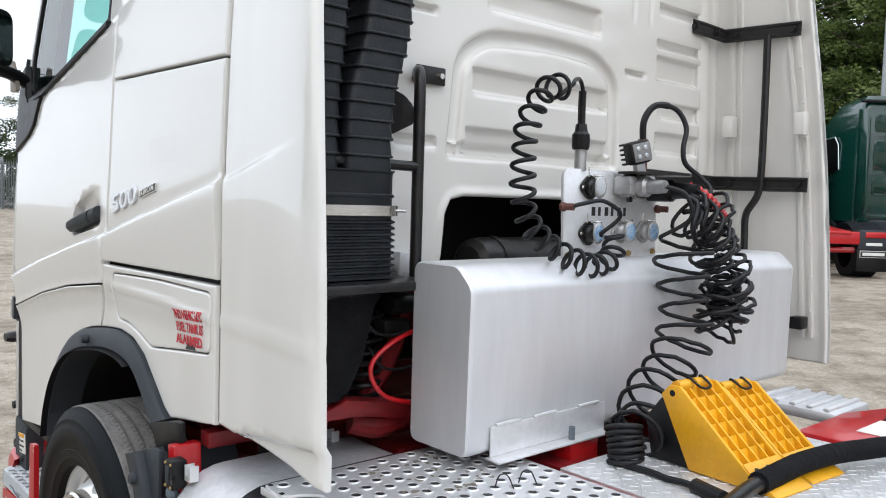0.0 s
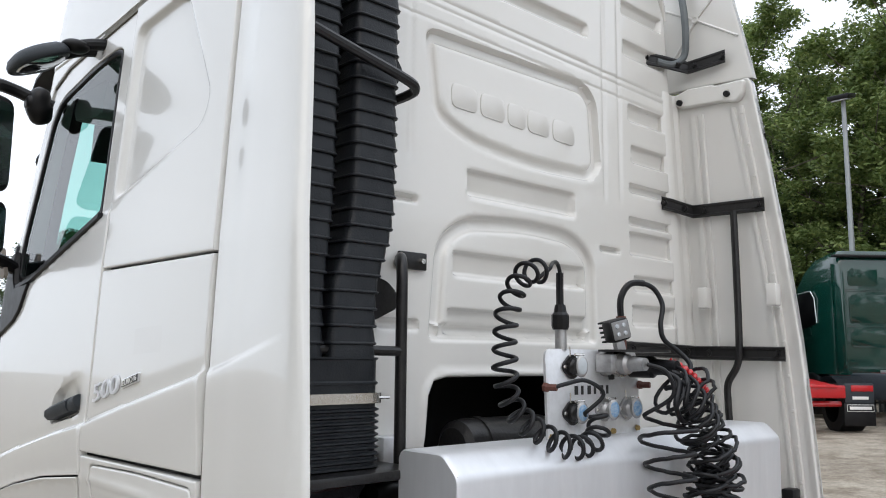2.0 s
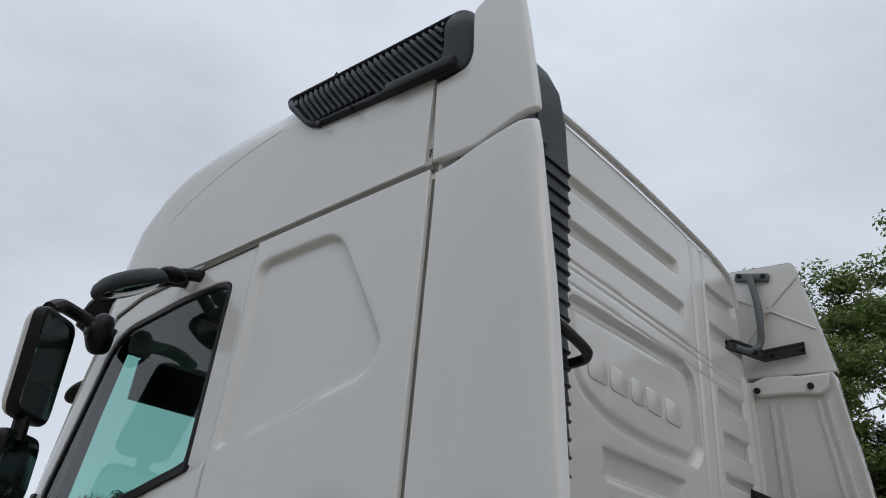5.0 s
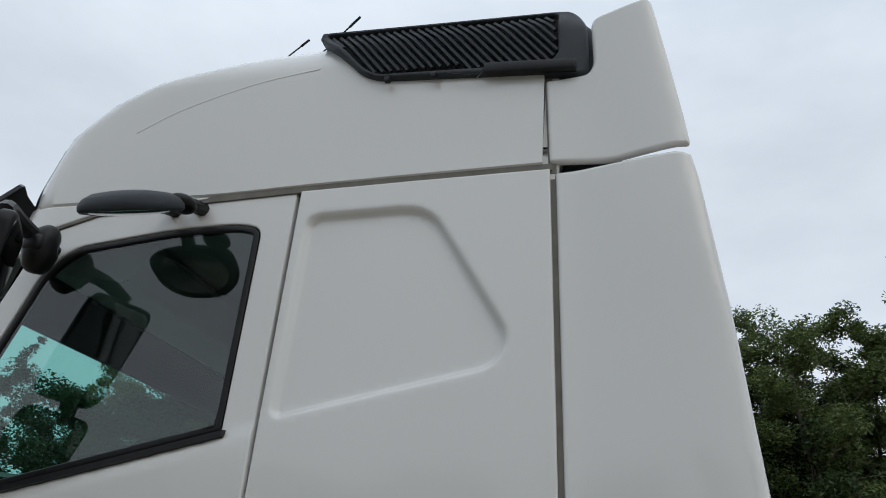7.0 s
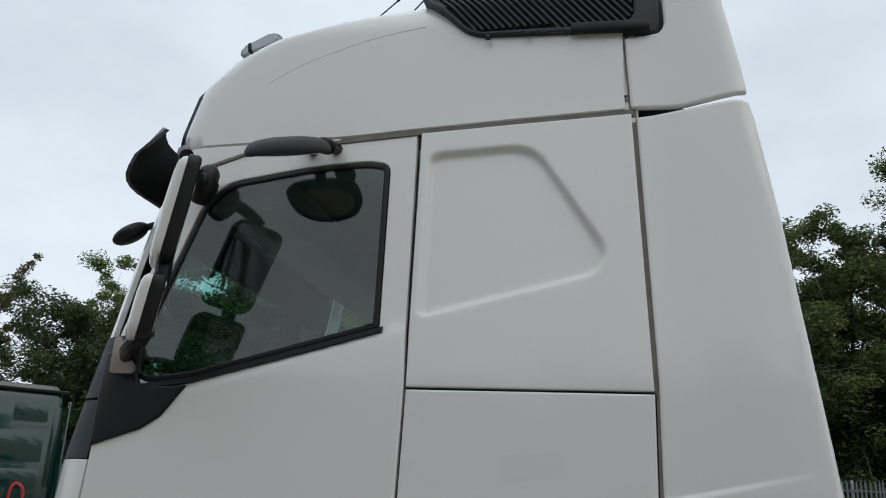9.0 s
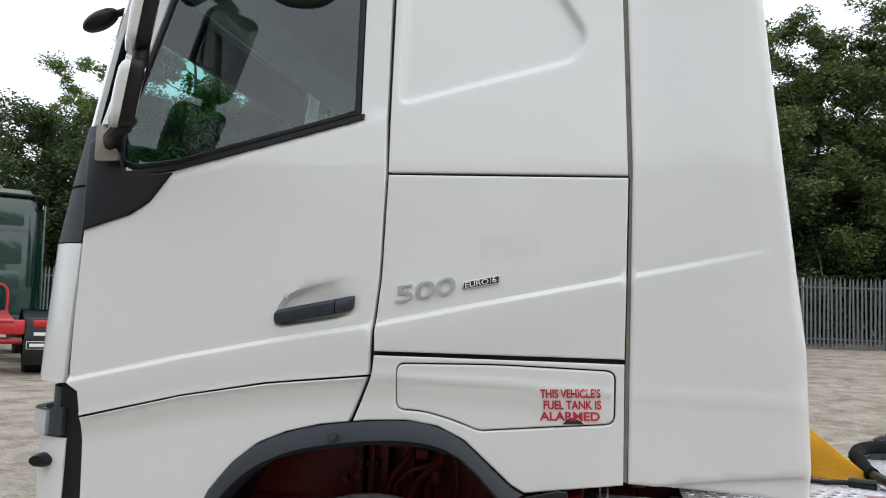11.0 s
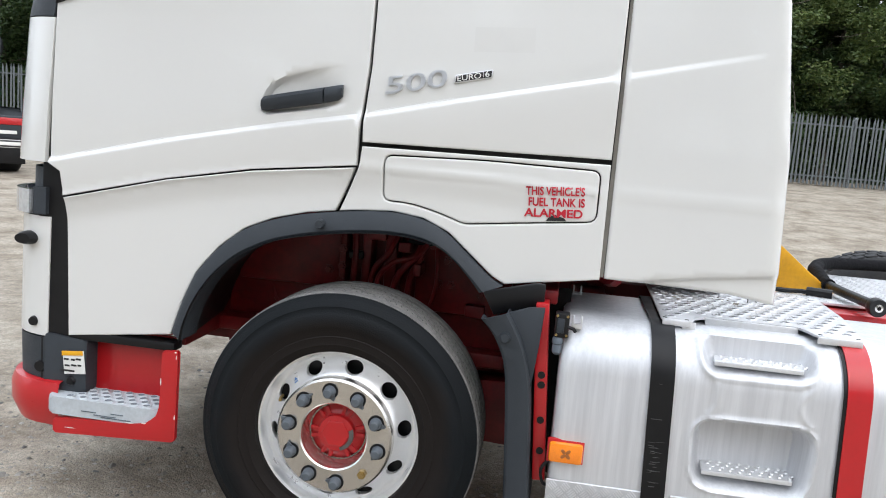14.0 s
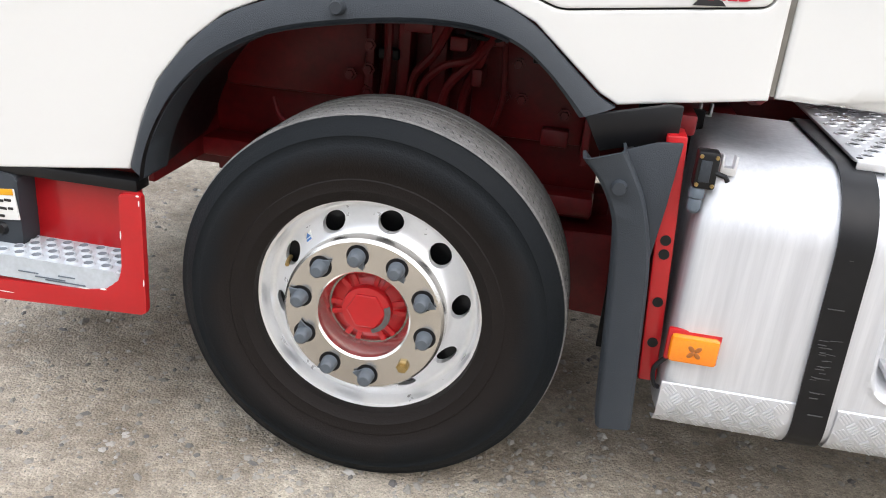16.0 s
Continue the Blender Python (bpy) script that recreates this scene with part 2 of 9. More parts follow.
def glass_material(name, tint, density, gloss=0.07):
    m = bpy.data.materials.new(name)
    m.use_nodes = True
    n, l = m.node_tree.nodes, m.node_tree.links
    n.remove(n["Principled BSDF"])
    tr = n.new("ShaderNodeBsdfTransparent")
    tr.inputs["Color"].default_value = (*[t * density for t in tint], 1)
    gl = n.new("ShaderNodeBsdfGlossy")
    gl.inputs["Roughness"].default_value = 0.01
    lw = n.new("ShaderNodeLayerWeight")
    lw.inputs["Blend"].default_value = 0.5
    pw = n.new("ShaderNodeMath")
    pw.operation = "POWER"
    pw.inputs[1].default_value = 5.0
    ml = n.new("ShaderNodeMath")
    ml.operation = "MULTIPLY_ADD"
    ml.inputs[1].default_value, ml.inputs[2].default_value = 0.9, gloss
    mx = n.new("ShaderNodeMixShader")
    l.new(lw.outputs["Facing"], pw.inputs[0])
    l.new(pw.outputs["Value"], ml.inputs[0])
    l.new(ml.outputs["Value"], mx.inputs[0])
    l.new(tr.outputs["BSDF"], mx.inputs[1])
    l.new(gl.outputs["BSDF"], mx.inputs[2])
    l.new(mx.outputs["Shader"], n["Material Output"].inputs["Surface"])
    return m


M_GLASS = glass_material("tinted_side_glass", (0.62, 0.90, 0.84), 0.80, 0.10)
M_SCREEN = glass_material("windscreen_glass", (0.62, 0.93, 0.87), 0.85)
M_BRACKET = material("bare_metal_bracket", (0.30, 0.26, 0.22), 0.5, metal=0.4, vary=0.4, vary_scale=20)
M_MIRROR = material("mirror_glass", (0.36, 0.38, 0.39), 0.03, metal=1.0)


def gravel_material():
    m = bpy.data.materials.new("compacted_gravel")
    m.use_nodes = True
    n, l = m.node_tree.nodes, m.node_tree.links
    b = n["Principled BSDF"]
    b.inputs["Roughness"].default_value = 0.95
    tc = n.new("ShaderNodeTexCoord")

    def nz(scale, detail=6.0):
        t = n.new("ShaderNodeTexNoise")
        t.inputs["Scale"].default_value, t.inputs["Detail"].default_value = scale, detail
        t.inputs["Roughness"].default_value = 0.65
        l.new(tc.outputs["Object"], t.inputs["Vector"])
        return t.outputs["Fac"]

    def ramp(fac, stops):
        r = n.new("ShaderNodeValToRGB")
        for i, (p, c) in enumerate(stops):
            e = r.color_ramp.elements[i] if i < 2 else r.color_ramp.elements.new(p)
            e.position, e.color = p, (*c, 1)
        l.new(fac, r.inputs["Fac"])
        return r.outputs["Color"]

    big = ramp(nz(0.35), ((0.35, (0.345, 0.312, 0.268)), (0.68, (0.455, 0.42, 0.365))))
    mid = ramp(nz(2.2), ((0.33, (0.52, 0.475, 0.42)), (0.58, (1.0, 0.985, 0.95))))
    v = n.new("ShaderNodeTexVoronoi")
    v.inputs["Scale"].default_value = 75
    l.new(tc.outputs["Object"], v.inputs["Vector"])
    v2 = n.new("ShaderNodeTexVoronoi")
    v2.inputs["Scale"].default_value = 130
    l.new(tc.outputs["Object"], v2.inputs["Vector"])
    stone = n.new("ShaderNodeMix")
    stone.data_type = "RGBA"
    stone.blend_type = "MULTIPLY"
    stone.inputs[0].default_value = 1.0
    l.new(big, stone.inputs[6])
    l.new(mid, stone.inputs[7])
    pick = n.new("ShaderNodeSeparateColor")
    l.new(v.outputs["Color"], pick.inputs["Color"])
    shade = ramp(pick.outputs["Red"], ((0.0, (0.78, 0.77, 0.77)), (1.0, (1.14, 1.12, 1.09))))
    st2 = n.new("ShaderNodeMix")
    st2.data_type = "RGBA"
    st2.blend_type = "MULTIPLY"
    st2.inputs[0].default_value = 0.75
    l.new(stone.outputs[2], st2.inputs[6])
    l.new(shade, st2.inputs[7])
    grit = ramp(nz(190, 2.0), ((0.36, (0.70, 0.69, 0.68)), (0.66, (1.12, 1.11, 1.09))))
    st3 = n.new("ShaderNodeMix")
    st3.data_type = "RGBA"
    st3.blend_type = "MULTIPLY"
    st3.inputs[0].default_value = 0.85
    l.new(st2.outputs[2], st3.inputs[6])
    l.new(grit, st3.inputs[7])
    blot = ramp(nz(17, 4.0), ((0.36, (0.80, 0.79, 0.77)), (0.64, (1.08, 1.075, 1.06))))
    st4 = n.new("ShaderNodeMix")
    st4.data_type = "RGBA"
    st4.blend_type = "MULTIPLY"
    st4.inputs[0].default_value = 1.0
    l.new(st3.outputs[2], st4.inputs[6])
    l.new(blot, st4.inputs[7])
    l.new(st4.outputs[2], b.inputs["Base Color"])
    add = n.new("ShaderNodeMath")
    add.operation = "ADD"
    l.new(v.outputs["Distance"], add.inputs[0])
    l.new(v2.outputs["Distance"], add.inputs[1])
    bp = n.new("ShaderNodeBump")
    bp.invert = True
    bp.inputs["Strength"].default_value = 0.5
    bp.inputs["Distance"].default_value = 0.01
    l.new(add.outputs["Value"], bp.inputs["Height"])
    l.new(bp.outputs["Normal"], b.inputs["Normal"])
    return m


M_GRAVEL = gravel_material()
M_STONE = material("loose_stone", (0.34, 0.32, 0.29), 0.9, bump=0.4, bump_scale=90)
_n, _l = M_STONE.node_tree.nodes, M_STONE.node_tree.links
_geo = _n.new("ShaderNodeNewGeometry")
_rmp = _n.new("ShaderNodeValToRGB")
for _i, (_p, _c) in enumerate(((0.0, (0.10, 0.095, 0.09)), (0.35, (0.22, 0.205, 0.18)), (0.85, (0.28, 0.26, 0.228)), (1.0, (0.36, 0.345, 0.315)))):
    _e = _rmp.color_ramp.elements[_i] if _i < 2 else _rmp.color_ramp.elements.new(_p)
    _e.position, _e.color = _p, (*_c, 1)
_rmp.color_ramp.elements[-1].position = 1.0
_l.new(_geo.outputs["Random Per Island"], _rmp.inputs["Fac"])
_l.new(_rmp.outputs["Color"], _n["Principled BSDF"].inputs["Base Color"])

# step grey darkened: the shade in the tread's dimples put into colour
M_STEPHOLE = material("shaded_step_dimple", (0.16, 0.18, 0.20), 0.7, vary=0.3, vary_scale=40)
M_NUTCAP = material("grey_nut_cap_plastic", (0.085, 0.10, 0.115), 0.5, vary=0.3, vary_scale=60)
M_BRASS = material("dull_brass", (0.42, 0.30, 0.12), 0.4, metal=0.8, vary=0.5, vary_scale=60)
M_SCRAPE = material("scraped_primer", (0.13, 0.13, 0.125), 0.7, vary=0.6, vary_scale=60, fine=0.4, fine_scale=300, tint=(0.05, 0.03, 0.03))
M_SCUFF = material("scuffed_rubber", (0.06, 0.06, 0.06), 0.7, vary=0.3, vary_scale=60)
M_ALU_DULL = material("dull_aluminium_plate", (0.60, 0.61, 0.63), 0.5, metal=0.5, vary=0.3, vary_scale=20, tint=(0.38, 0.38, 0.38))
M_LID = material("clouded_blue_lid", (0.08, 0.22, 0.42), 0.3, vary=0.9, vary_scale=90, fine=0.3, fine_scale=300, tint=(0.42, 0.50, 0.56))
M_LAMPFACE = material("grey_lamp_face", (0.20, 0.20, 0.20), 0.35, vary=0.3, vary_scale=60)
M_DIRT = material("dried_dirt", (0.20, 0.18, 0.145), 0.9, vary=0.4, vary_scale=30)
M_WHITE_GHOST = material("white_paint_faded", (0.64, 0.638, 0.617), 0.26, coat=0.75, vary=0.05, vary_scale=8)


# ---- building helpers ----
from mathutils.geometry import delaunay_2d_cdt


def finish(name, me, mat, parent=None, label="", smooth=35):
    me.materials.append(mat)
    if smooth:
        me.polygons.foreach_set("use_smooth", [True] * len(me.polygons))
        me.set_sharp_from_angle(angle=radians(smooth))
    ob = new(name, me)
    if parent is not None:
        ob.parent = parent
    if label:
        tagged(ob, label)
    return ob


def part(name, bm, mat, parent=None, label="", smooth=35):
    """Link a bmesh as one mesh object under a thing or a part."""
    bmesh.ops.recalc_face_normals(bm, faces=bm.faces)
    me = bpy.data.meshes.new(name)
    bm.to_mesh(me)
    bm.free()
    return finish(name, me, mat, parent, label, smooth)


def thing(name, label, category, at=(0, 0, 0), group="", kind=""):
    ob = new(name)
    ob.location = at
    ob.empty_display_size = 0.1
    return tagged(ob, label, category, group, kind)


def add_box(bm, lo, hi, bevel=0.006, turn=None, segments=2):
    lo, hi = Vector(lo), Vector(hi)
    c, s = (lo + hi) / 2, hi - lo
    got = bmesh.ops.create_cube(bm, size=1.0)
    bmesh.ops.scale(bm, vec=s, verts=got["verts"])
    if bevel:
        edges = list({e for v in got["verts"] for e in v.link_edges})
        r = bmesh.ops.bevel(bm, geom=edges, offset=min(bevel, min(s) * 0.45), segments=segments, affect="EDGES", profile=0.5)
        verts = list({v for f in r["faces"] for v in f.verts} | {v for v in got["verts"] if v.is_valid})
        verts = list({v for v0 in verts for f in v0.link_faces for v in f.verts})
    else:
        verts = got["verts"]
    m = Matrix.Translation(c) @ (turn if turn is not None else Matrix())
    bmesh.ops.transform(bm, matrix=m, verts=verts)
    return verts


def box(lo, hi, bevel=0.006, turn=None):
    bm = bmesh.new()
    add_box(bm, lo, hi, bevel, turn)
    return bm


def add_tube(bm, pts, radius, sides=10, closed_ends=True, radii=None):
    pts = [Vector(p) for p in pts]
    rings = []
    up = Vector((0, 0, 1))
    t0 = (pts[1] - pts[0]).normalized()
    n = t0.orthogonal().normalized()
    for i, p in enumerate(pts):
        a, b = pts[max(i - 1, 0)], pts[min(i + 1, len(pts) - 1)]
        t = (b - a).normalized()
        n = (n - t * n.dot(t))
        n = n.normalized() if n.length > 1e-6 else t.orthogonal().normalized()
        q = t.cross(n)
        r = radii[i] if radii else radius
        rings.append([bm.verts.new(p + (n * math.cos(2 * math.pi * k / sides) + q * math.sin(2 * math.pi * k / sides)) * r) for k in range(sides)])
    for r0, r1 in zip(rings, rings[1:]):
        for k in range(sides):
            bm.faces.new((r0[k], r0[(k + 1) % sides], r1[(k + 1) % sides], r1[k]))
    if closed_ends:
        bm.faces.new(rings[0][::-1])
        bm.faces.new(rings[-1])


def tube(pts, radius, sides=10, radii=None):
    bm = bmesh.new()
    add_tube(bm, pts, radius, sides, True, radii)
    return bm


def bend(pts, steps=6):
    """A smooth path through points (Catmull-Rom)."""
    pts = [Vector(p) for p in pts]
    out = []
    for i in range(len(pts) - 1):
        p0, p1, p2, p3 = pts[max(i - 1, 0)], pts[i], pts[i + 1], pts[min(i + 2, len(pts) - 1)]
        for k in range(steps):
            t = k / steps
            out.append(0.5 * ((2 * p1) + (p2 - p0) * t + (2 * p0 - 5 * p1 + 4 * p2 - p3) * t * t + (3 * p1 - p0 - 3 * p2 + p3) * t ** 3))
    out.append(pts[-1])
    return out


def add_spin(bm, profile, centre, axis="y", steps=48, start=0.0, full=2 * math.pi):
    """Turn a profile of (radius, offset along the axis) round an axis through centre."""
    cx, cy, cz = centre
    closed = abs(full - 2 * math.pi) < 1e-6
    count = steps if closed else steps + 1
    rings = []
    for k in range(count):
        a = start + full * k / steps
        c, s = math.cos(a), math.sin(a)
        ring = []
        for r, o in profile:
            if axis == "y":
                ring.append(bm.verts.new((cx + r * c, cy + o, cz + r * s)))
            elif axis == "z":
                ring.append(bm.verts.new((cx + r * c, cy + r * s, cz + o)))
            else:
                ring.append(bm.verts.new((cx + o, cy + r * c, cz + r * s)))
        rings.append(ring)
    for k in range(steps):
        r0, r1 = rings[k], rings[(k + 1) % count]
        for j in range(len(profile) - 1):
            bm.faces.new((r0[j], r0[j + 1], r1[j + 1], r1[j]))
    return rings


def spin(profile, centre, axis="y", steps=48, **kw):
    bm = bmesh.new()
    add_spin(bm, profile, centre, axis, steps, **kw)
    bmesh.ops.remove_doubles(bm, verts=bm.verts, dist=1e-5)
    return bm


def extrude_outline(pts, axis, a, b, bevel=0.004):
    """A prism: the outline in the plane across axis, from a to b along it."""
    bm = bmesh.new()

    def at(p, w):
        return {"x": (w, p[0], p[1]), "y": (p[0], w, p[1]), "z": (p[0], p[1], w)}[axis]

    v0 = [bm.verts.new(at(p, a)) for p in pts]
    v1 = [bm.verts.new(at(p, b)) for p in pts]
    bm.faces.new(v0)
    bm.faces.new(v1[::-1])
    for i in range(len(pts)):
        j = (i + 1) % len(pts)
        bm.faces.new((v0[i], v1[i], v1[j], v0[j]))
    if bevel:
        bmesh.ops.bevel(bm, geom=list(bm.edges), offset=bevel, segments=2, affect="EDGES", profile=0.5)
    return bm


def rounded(pts, r=0.03, steps=4):
    """An outline with its corners rounded."""
    out = []
    n = len(pts)
    for i in range(n):
        p, a, b = Vector(pts[i]).to_2d(), Vector(pts[i - 1]).to_2d(), Vector(pts[(i + 1) % n]).to_2d()
        rr = r[i] if isinstance(r, (list, tuple)) else r
        da, db = (a - p), (b - p)
        k = min(rr, da.length * 0.45, db.length * 0.45)
        if k < 1e-4:
            out.append(tuple(p))
            continue
        s, e = p + da.normalized() * k, p + db.normalized() * k
        for j in range(steps + 1):
            t = j / steps
            out.append(tuple((1 - t) ** 2 * s + 2 * t * (1 - t) * p + t * t * e))
    return out


def resample(pts, h):
    out = []
    n = len(pts)
    for i in range(n):
        a, b = np.array(pts[i]), np.array(pts[(i + 1) % n])
        k = max(1, int(np.linalg.norm(b - a) / h))
        for j in range(k):
            out.append(tuple(a + (b - a) * j / k))
    return out


def inside(px, pz, poly):
    """Which of the points lie inside the polygon."""
    px, pz = np.asarray(px, float), np.asarray(pz, float)
    res = np.zeros(px.shape, bool)
    n = len(poly)
    for i in range(n):
        x0, z0 = poly[i]
        x1, z1 = poly[(i + 1) % n]
        if z0 == z1:
            continue
        hit = ((z0 > pz) != (z1 > pz)) & (px < (x1 - x0) * (pz - z0) / (z1 - z0) + x0)
        res ^= hit
    return res


def distance(px, pz, poly, closed=True):
    """The distance of points from an outline."""
    px, pz = np.asarray(px, float), np.asarray(pz, float)
    best = np.full(px.shape, 1e9)
    n = len(poly)
    for i in range(n if closed else n - 1):
        ax, az = poly[i]
        bx, bz = poly[(i + 1) % n]
        dx, dz = bx - ax, bz - az
        ll = dx * dx + dz * dz + 1e-12
        t = np.clip(((px - ax) * dx + (pz - az) * dz) / ll, 0, 1)
        best = np.minimum(best, np.hypot(px - ax - t * dx, pz - az - t * dz))
    return best


def smoothstep(v, lo, hi):
    t = np.clip((v - lo) / (hi - lo), 0, 1)
    return t * t * (3 - 2 * t)


def dent(px, pz, poly, soft):
    """1 inside the outline, 0 outside, eased over soft metres at its edge."""
    d = distance(px, pz, poly) * np.where(inside(px, pz, poly), 1, -1)
    return smoothstep(d, -soft / 2, soft / 2)


def inset_loop(pts, d):
    """The outline moved inwards by d (outline counter-clockwise)."""
    n = len(pts)
    area = sum(pts[i][0] * pts[(i + 1) % n][1] - pts[(i + 1) % n][0] * pts[i][1] for i in range(n))
    sgn = 1 if area > 0 else -1
    out = []
    for i in range(n):
        p, a, b = np.array(pts[i]), np.array(pts[i - 1]), np.array(pts[(i + 1) % n])
        t = (b - a) / (np.linalg.norm(b - a) + 1e-12)
        out.append(tuple(p + sgn * d * np.array((-t[1], t[0]))))
    return out


def panel(name, outline, surface, mat, parent, h=0.03, holes=(), lip=0.006, drop=0.004, depth=0.03, axis="y", outward=-1,
          label="", extra=()):
    """A sheet-metal panel. The outline lies in (x, z) for axis y or (y, z) for axis x; surface gives the third coordinate of
    many points at once; outward is the side that faces out; the edge is rolled by lip and drop and turned in by depth."""
    loops = [resample(outline, h)] + [resample(o, h) for o in holes]
    pts, edges, roll = [], [], []
    for i, lp in enumerate(loops):
        sg = 1 if i == 0 else -1
        for ring, push in ((lp, 1), (inset_loop(lp, sg * lip * 0.5), 0.3), (inset_loop(lp, sg * lip), 0), (inset_loop(lp, sg * (lip + 0.005)), 0)) if lip else ((lp, 0),):
            s = len(pts)
            pts += ring
            roll += [push] * len(ring)
            edges += [(s + k, s + (k + 1) % len(ring)) for k in range(len(ring))]
    arr = np.array(loops[0])
    gx, gz = np.meshgrid(np.arange(arr[:, 0].min() + h / 2, arr[:, 0].max(), h), np.arange(arr[:, 1].min() + h / 2, arr[:, 1].max(), h))
    gx[::2] += h / 4
    gx, gz = gx.ravel(), gz.ravel()
    keep = inside(gx, gz, loops[0]) & (distance(gx, gz, loops[0]) > lip + 0.004 + h * 0.45)
    for lp in loops[1:]:
        keep &= ~inside(gx, gz, lp) & (distance(gx, gz, lp) > lip + 0.004 + h * 0.45)
    for line in extra:
        keep &= distance(gx, gz, list(line[::5]) + [line[-1]], False) > h * 0.35
    grid = list(zip(gx[keep], gz[keep]))
    for line in extra:
        grid += list(line)
    roll += [0] * len(grid)
    co, _, faces, origin, _, _ = delaunay_2d_cdt([Vector(p) for p in pts + grid], edges, [], 0, 1e-6)
    co = np.array([tuple(c) for c in co])
    push = np.array([max([roll[j] for j in o], default=0) for o in origin], float)
    tri = np.array([tuple(f) for f in faces])
    mid = co[tri].mean(axis=1)
    ok = inside(mid[:, 0], mid[:, 1], loops[0])
    for lp in loops[1:]:
        ok &= ~inside(mid[:, 0], mid[:, 1], lp)
    tri = tri[ok]
    w = surface(co[:, 0], co[:, 1]) - outward * push * drop
    bm = bmesh.new()
    vs = [bm.verts.new((a, ww, b) if axis == "y" else (ww, a, b)) for (a, b), ww in zip(co, w)]
    for t in tri:
        try:
            bm.faces.new([vs[k] for k in t])
        except ValueError:
            pass
    bmesh.ops.delete(bm, geom=[v for v in bm.verts if not v.link_faces], context="VERTS")
    bmesh.ops.recalc_face_normals(bm, faces=bm.faces)
    flat = sum((f.normal.y if axis == "y" else f.normal.x) for f in bm.faces)
    if flat * outward < 0:
        bmesh.ops.reverse_faces(bm, faces=bm.faces)
    if depth:
        rim = [e for e in bm.edges if e.is_boundary]
        got = bmesh.ops.extrude_edge_only(bm, edges=rim)
        for v in (g for g in got["geom"] if isinstance(g, bmesh.types.BMVert)):
            if axis == "y":
                v.co.y -= outward * depth
            else:
                v.co.x -= outward * depth
    me = bpy.data.meshes.new(name)
    bm.to_mesh(me)
    bm.free()
    return finish(name, me, mat, parent, label, 50)


def lettering(name, words, size, m, mat, parent, label="", depth=0.002, squeeze=1.0, shear=0.0, bold=0.0):
    """Words as a solid mesh: their baseline along m's x axis and their top along its y axis."""
    cu = bpy.data.curves.new(name, "FONT")
    cu.body, cu.size, cu.extrude, cu.shear, cu.offset = words, size, depth, shear, bold
    tmp = new(name + "_tmp", cu)
    bpy.context.view_layer.update()
    me = bpy.data.meshes.new_from_object(tmp.evaluated_get(bpy.context.evaluated_depsgraph_get()))
    bpy.data.objects.remove(tmp)
    me.transform(m @ Matrix.Diagonal((squeeze, 1, 1, 1)))
    me.materials.clear()
    return finish(name, me, mat, parent, label, 0)


def loft(rows, cap0=False, cap1=False, closed=False):
    bm = bmesh.new()
    vs = [[bm.verts.new(p) for p in r] for r in rows]
    for a, b in zip(vs, vs[1:]):
        n = len(a)
        for k in range(n if closed else n - 1):
            bm.faces.new((a[k], a[(k + 1) % n], b[(k + 1) % n], b[k]))
    if cap0:
        bm.faces.new(vs[0][::-1])
    if cap1:
        bm.faces.new(vs[-1])
    return bm


def ellipsoid(c, ax, ay, az):
    bm = bmesh.new()
    bmesh.ops.create_uvsphere(bm, u_segments=24, v_segments=14, radius=1.0)
    m = Matrix((ax, ay, az)).transposed().to_4x4()
    bm.transform(Matrix.Translation(c) @ m)
    return bm


# ---- the cab's form ----
WIDE = 2.50          # the cab's width; its middle is y = 1.25
BACK = 0.865         # the rear wall
FRONT_Z = [0.0, 0.7, 1.36, 1.9, 2.36, 2.73, 3.0, 3.23, 3.5, 3.62, 3.70, 3.77, 3.83, 3.87]
FRONT_X = [-1.39, -1.41, -1.40, -1.37, -1.285, -1.225, -1.165, -1.125, -1.05, -0.97, -0.85, -0.64, -0.36, 0.15]
LEAN_Z = [0.0, 1.6, 2.2, 3.2, 3.6, 4.2]
LEAN_Y = [-0.01, -0.008, 0.012, 0.085, 0.10, 0.12]


def front_x(z):
    return np.interp(z, FRONT_Z, FRONT_X) + np.interp(z, [3.20, 3.30, 3.50, 3.68, 3.80], [0.0, -0.028, -0.040, -0.022, 0.0])


def lean_y(z):
    return np.interp(z, LEAN_Z, LEAN_Y)


def corner_r(z):
    return np.interp(z, [0, 3.2, 3.5, 3.70, 3.87], [0.22, 0.22, 0.24, 0.30, 0.42])


def side_y(x, z):
    """The outer face of the nearside at (x, z)."""
    x, z = np.asarray(x, float), np.asarray(z, float)
    r = 0.22
    d = np.clip(front_x(z) + r - x, 0, r * 0.985)
    return lean_y(z) + r - np.sqrt(r * r - d * d)


CREASE = [(-1.18, 1.386), (-0.707, 1.498), (-0.273, 1.588), (0.017, 1.640), (0.334, 1.712), (0.88, 1.828), (1.316, 1.922), (1.5, 1.955)]
CREASE_X, CREASE_Z = zip(*CREASE)
SECOND = [(-1.15, 1.235), (-0.700, 1.346), (-0.371, 1.405), (0.012, 1.450), (0.113, 1.455), (0.45, 1.45), (0.85, 1.43)]
SECOND_X, SECOND_Z = zip(*SECOND)


def crease_lines(x0, x1):
    """Rows of points along the body crease, so that it comes out sharp."""
    xs = np.arange(x0, x1, 0.02)
    return [[(float(x), float(np.interp(x, CREASE_X, CREASE_Z)) + o) for x in xs] for o in (-0.034, -0.024, -0.018, -0.0155, -0.012, -0.008, -0.004, 0.0, 0.005, 0.014)]


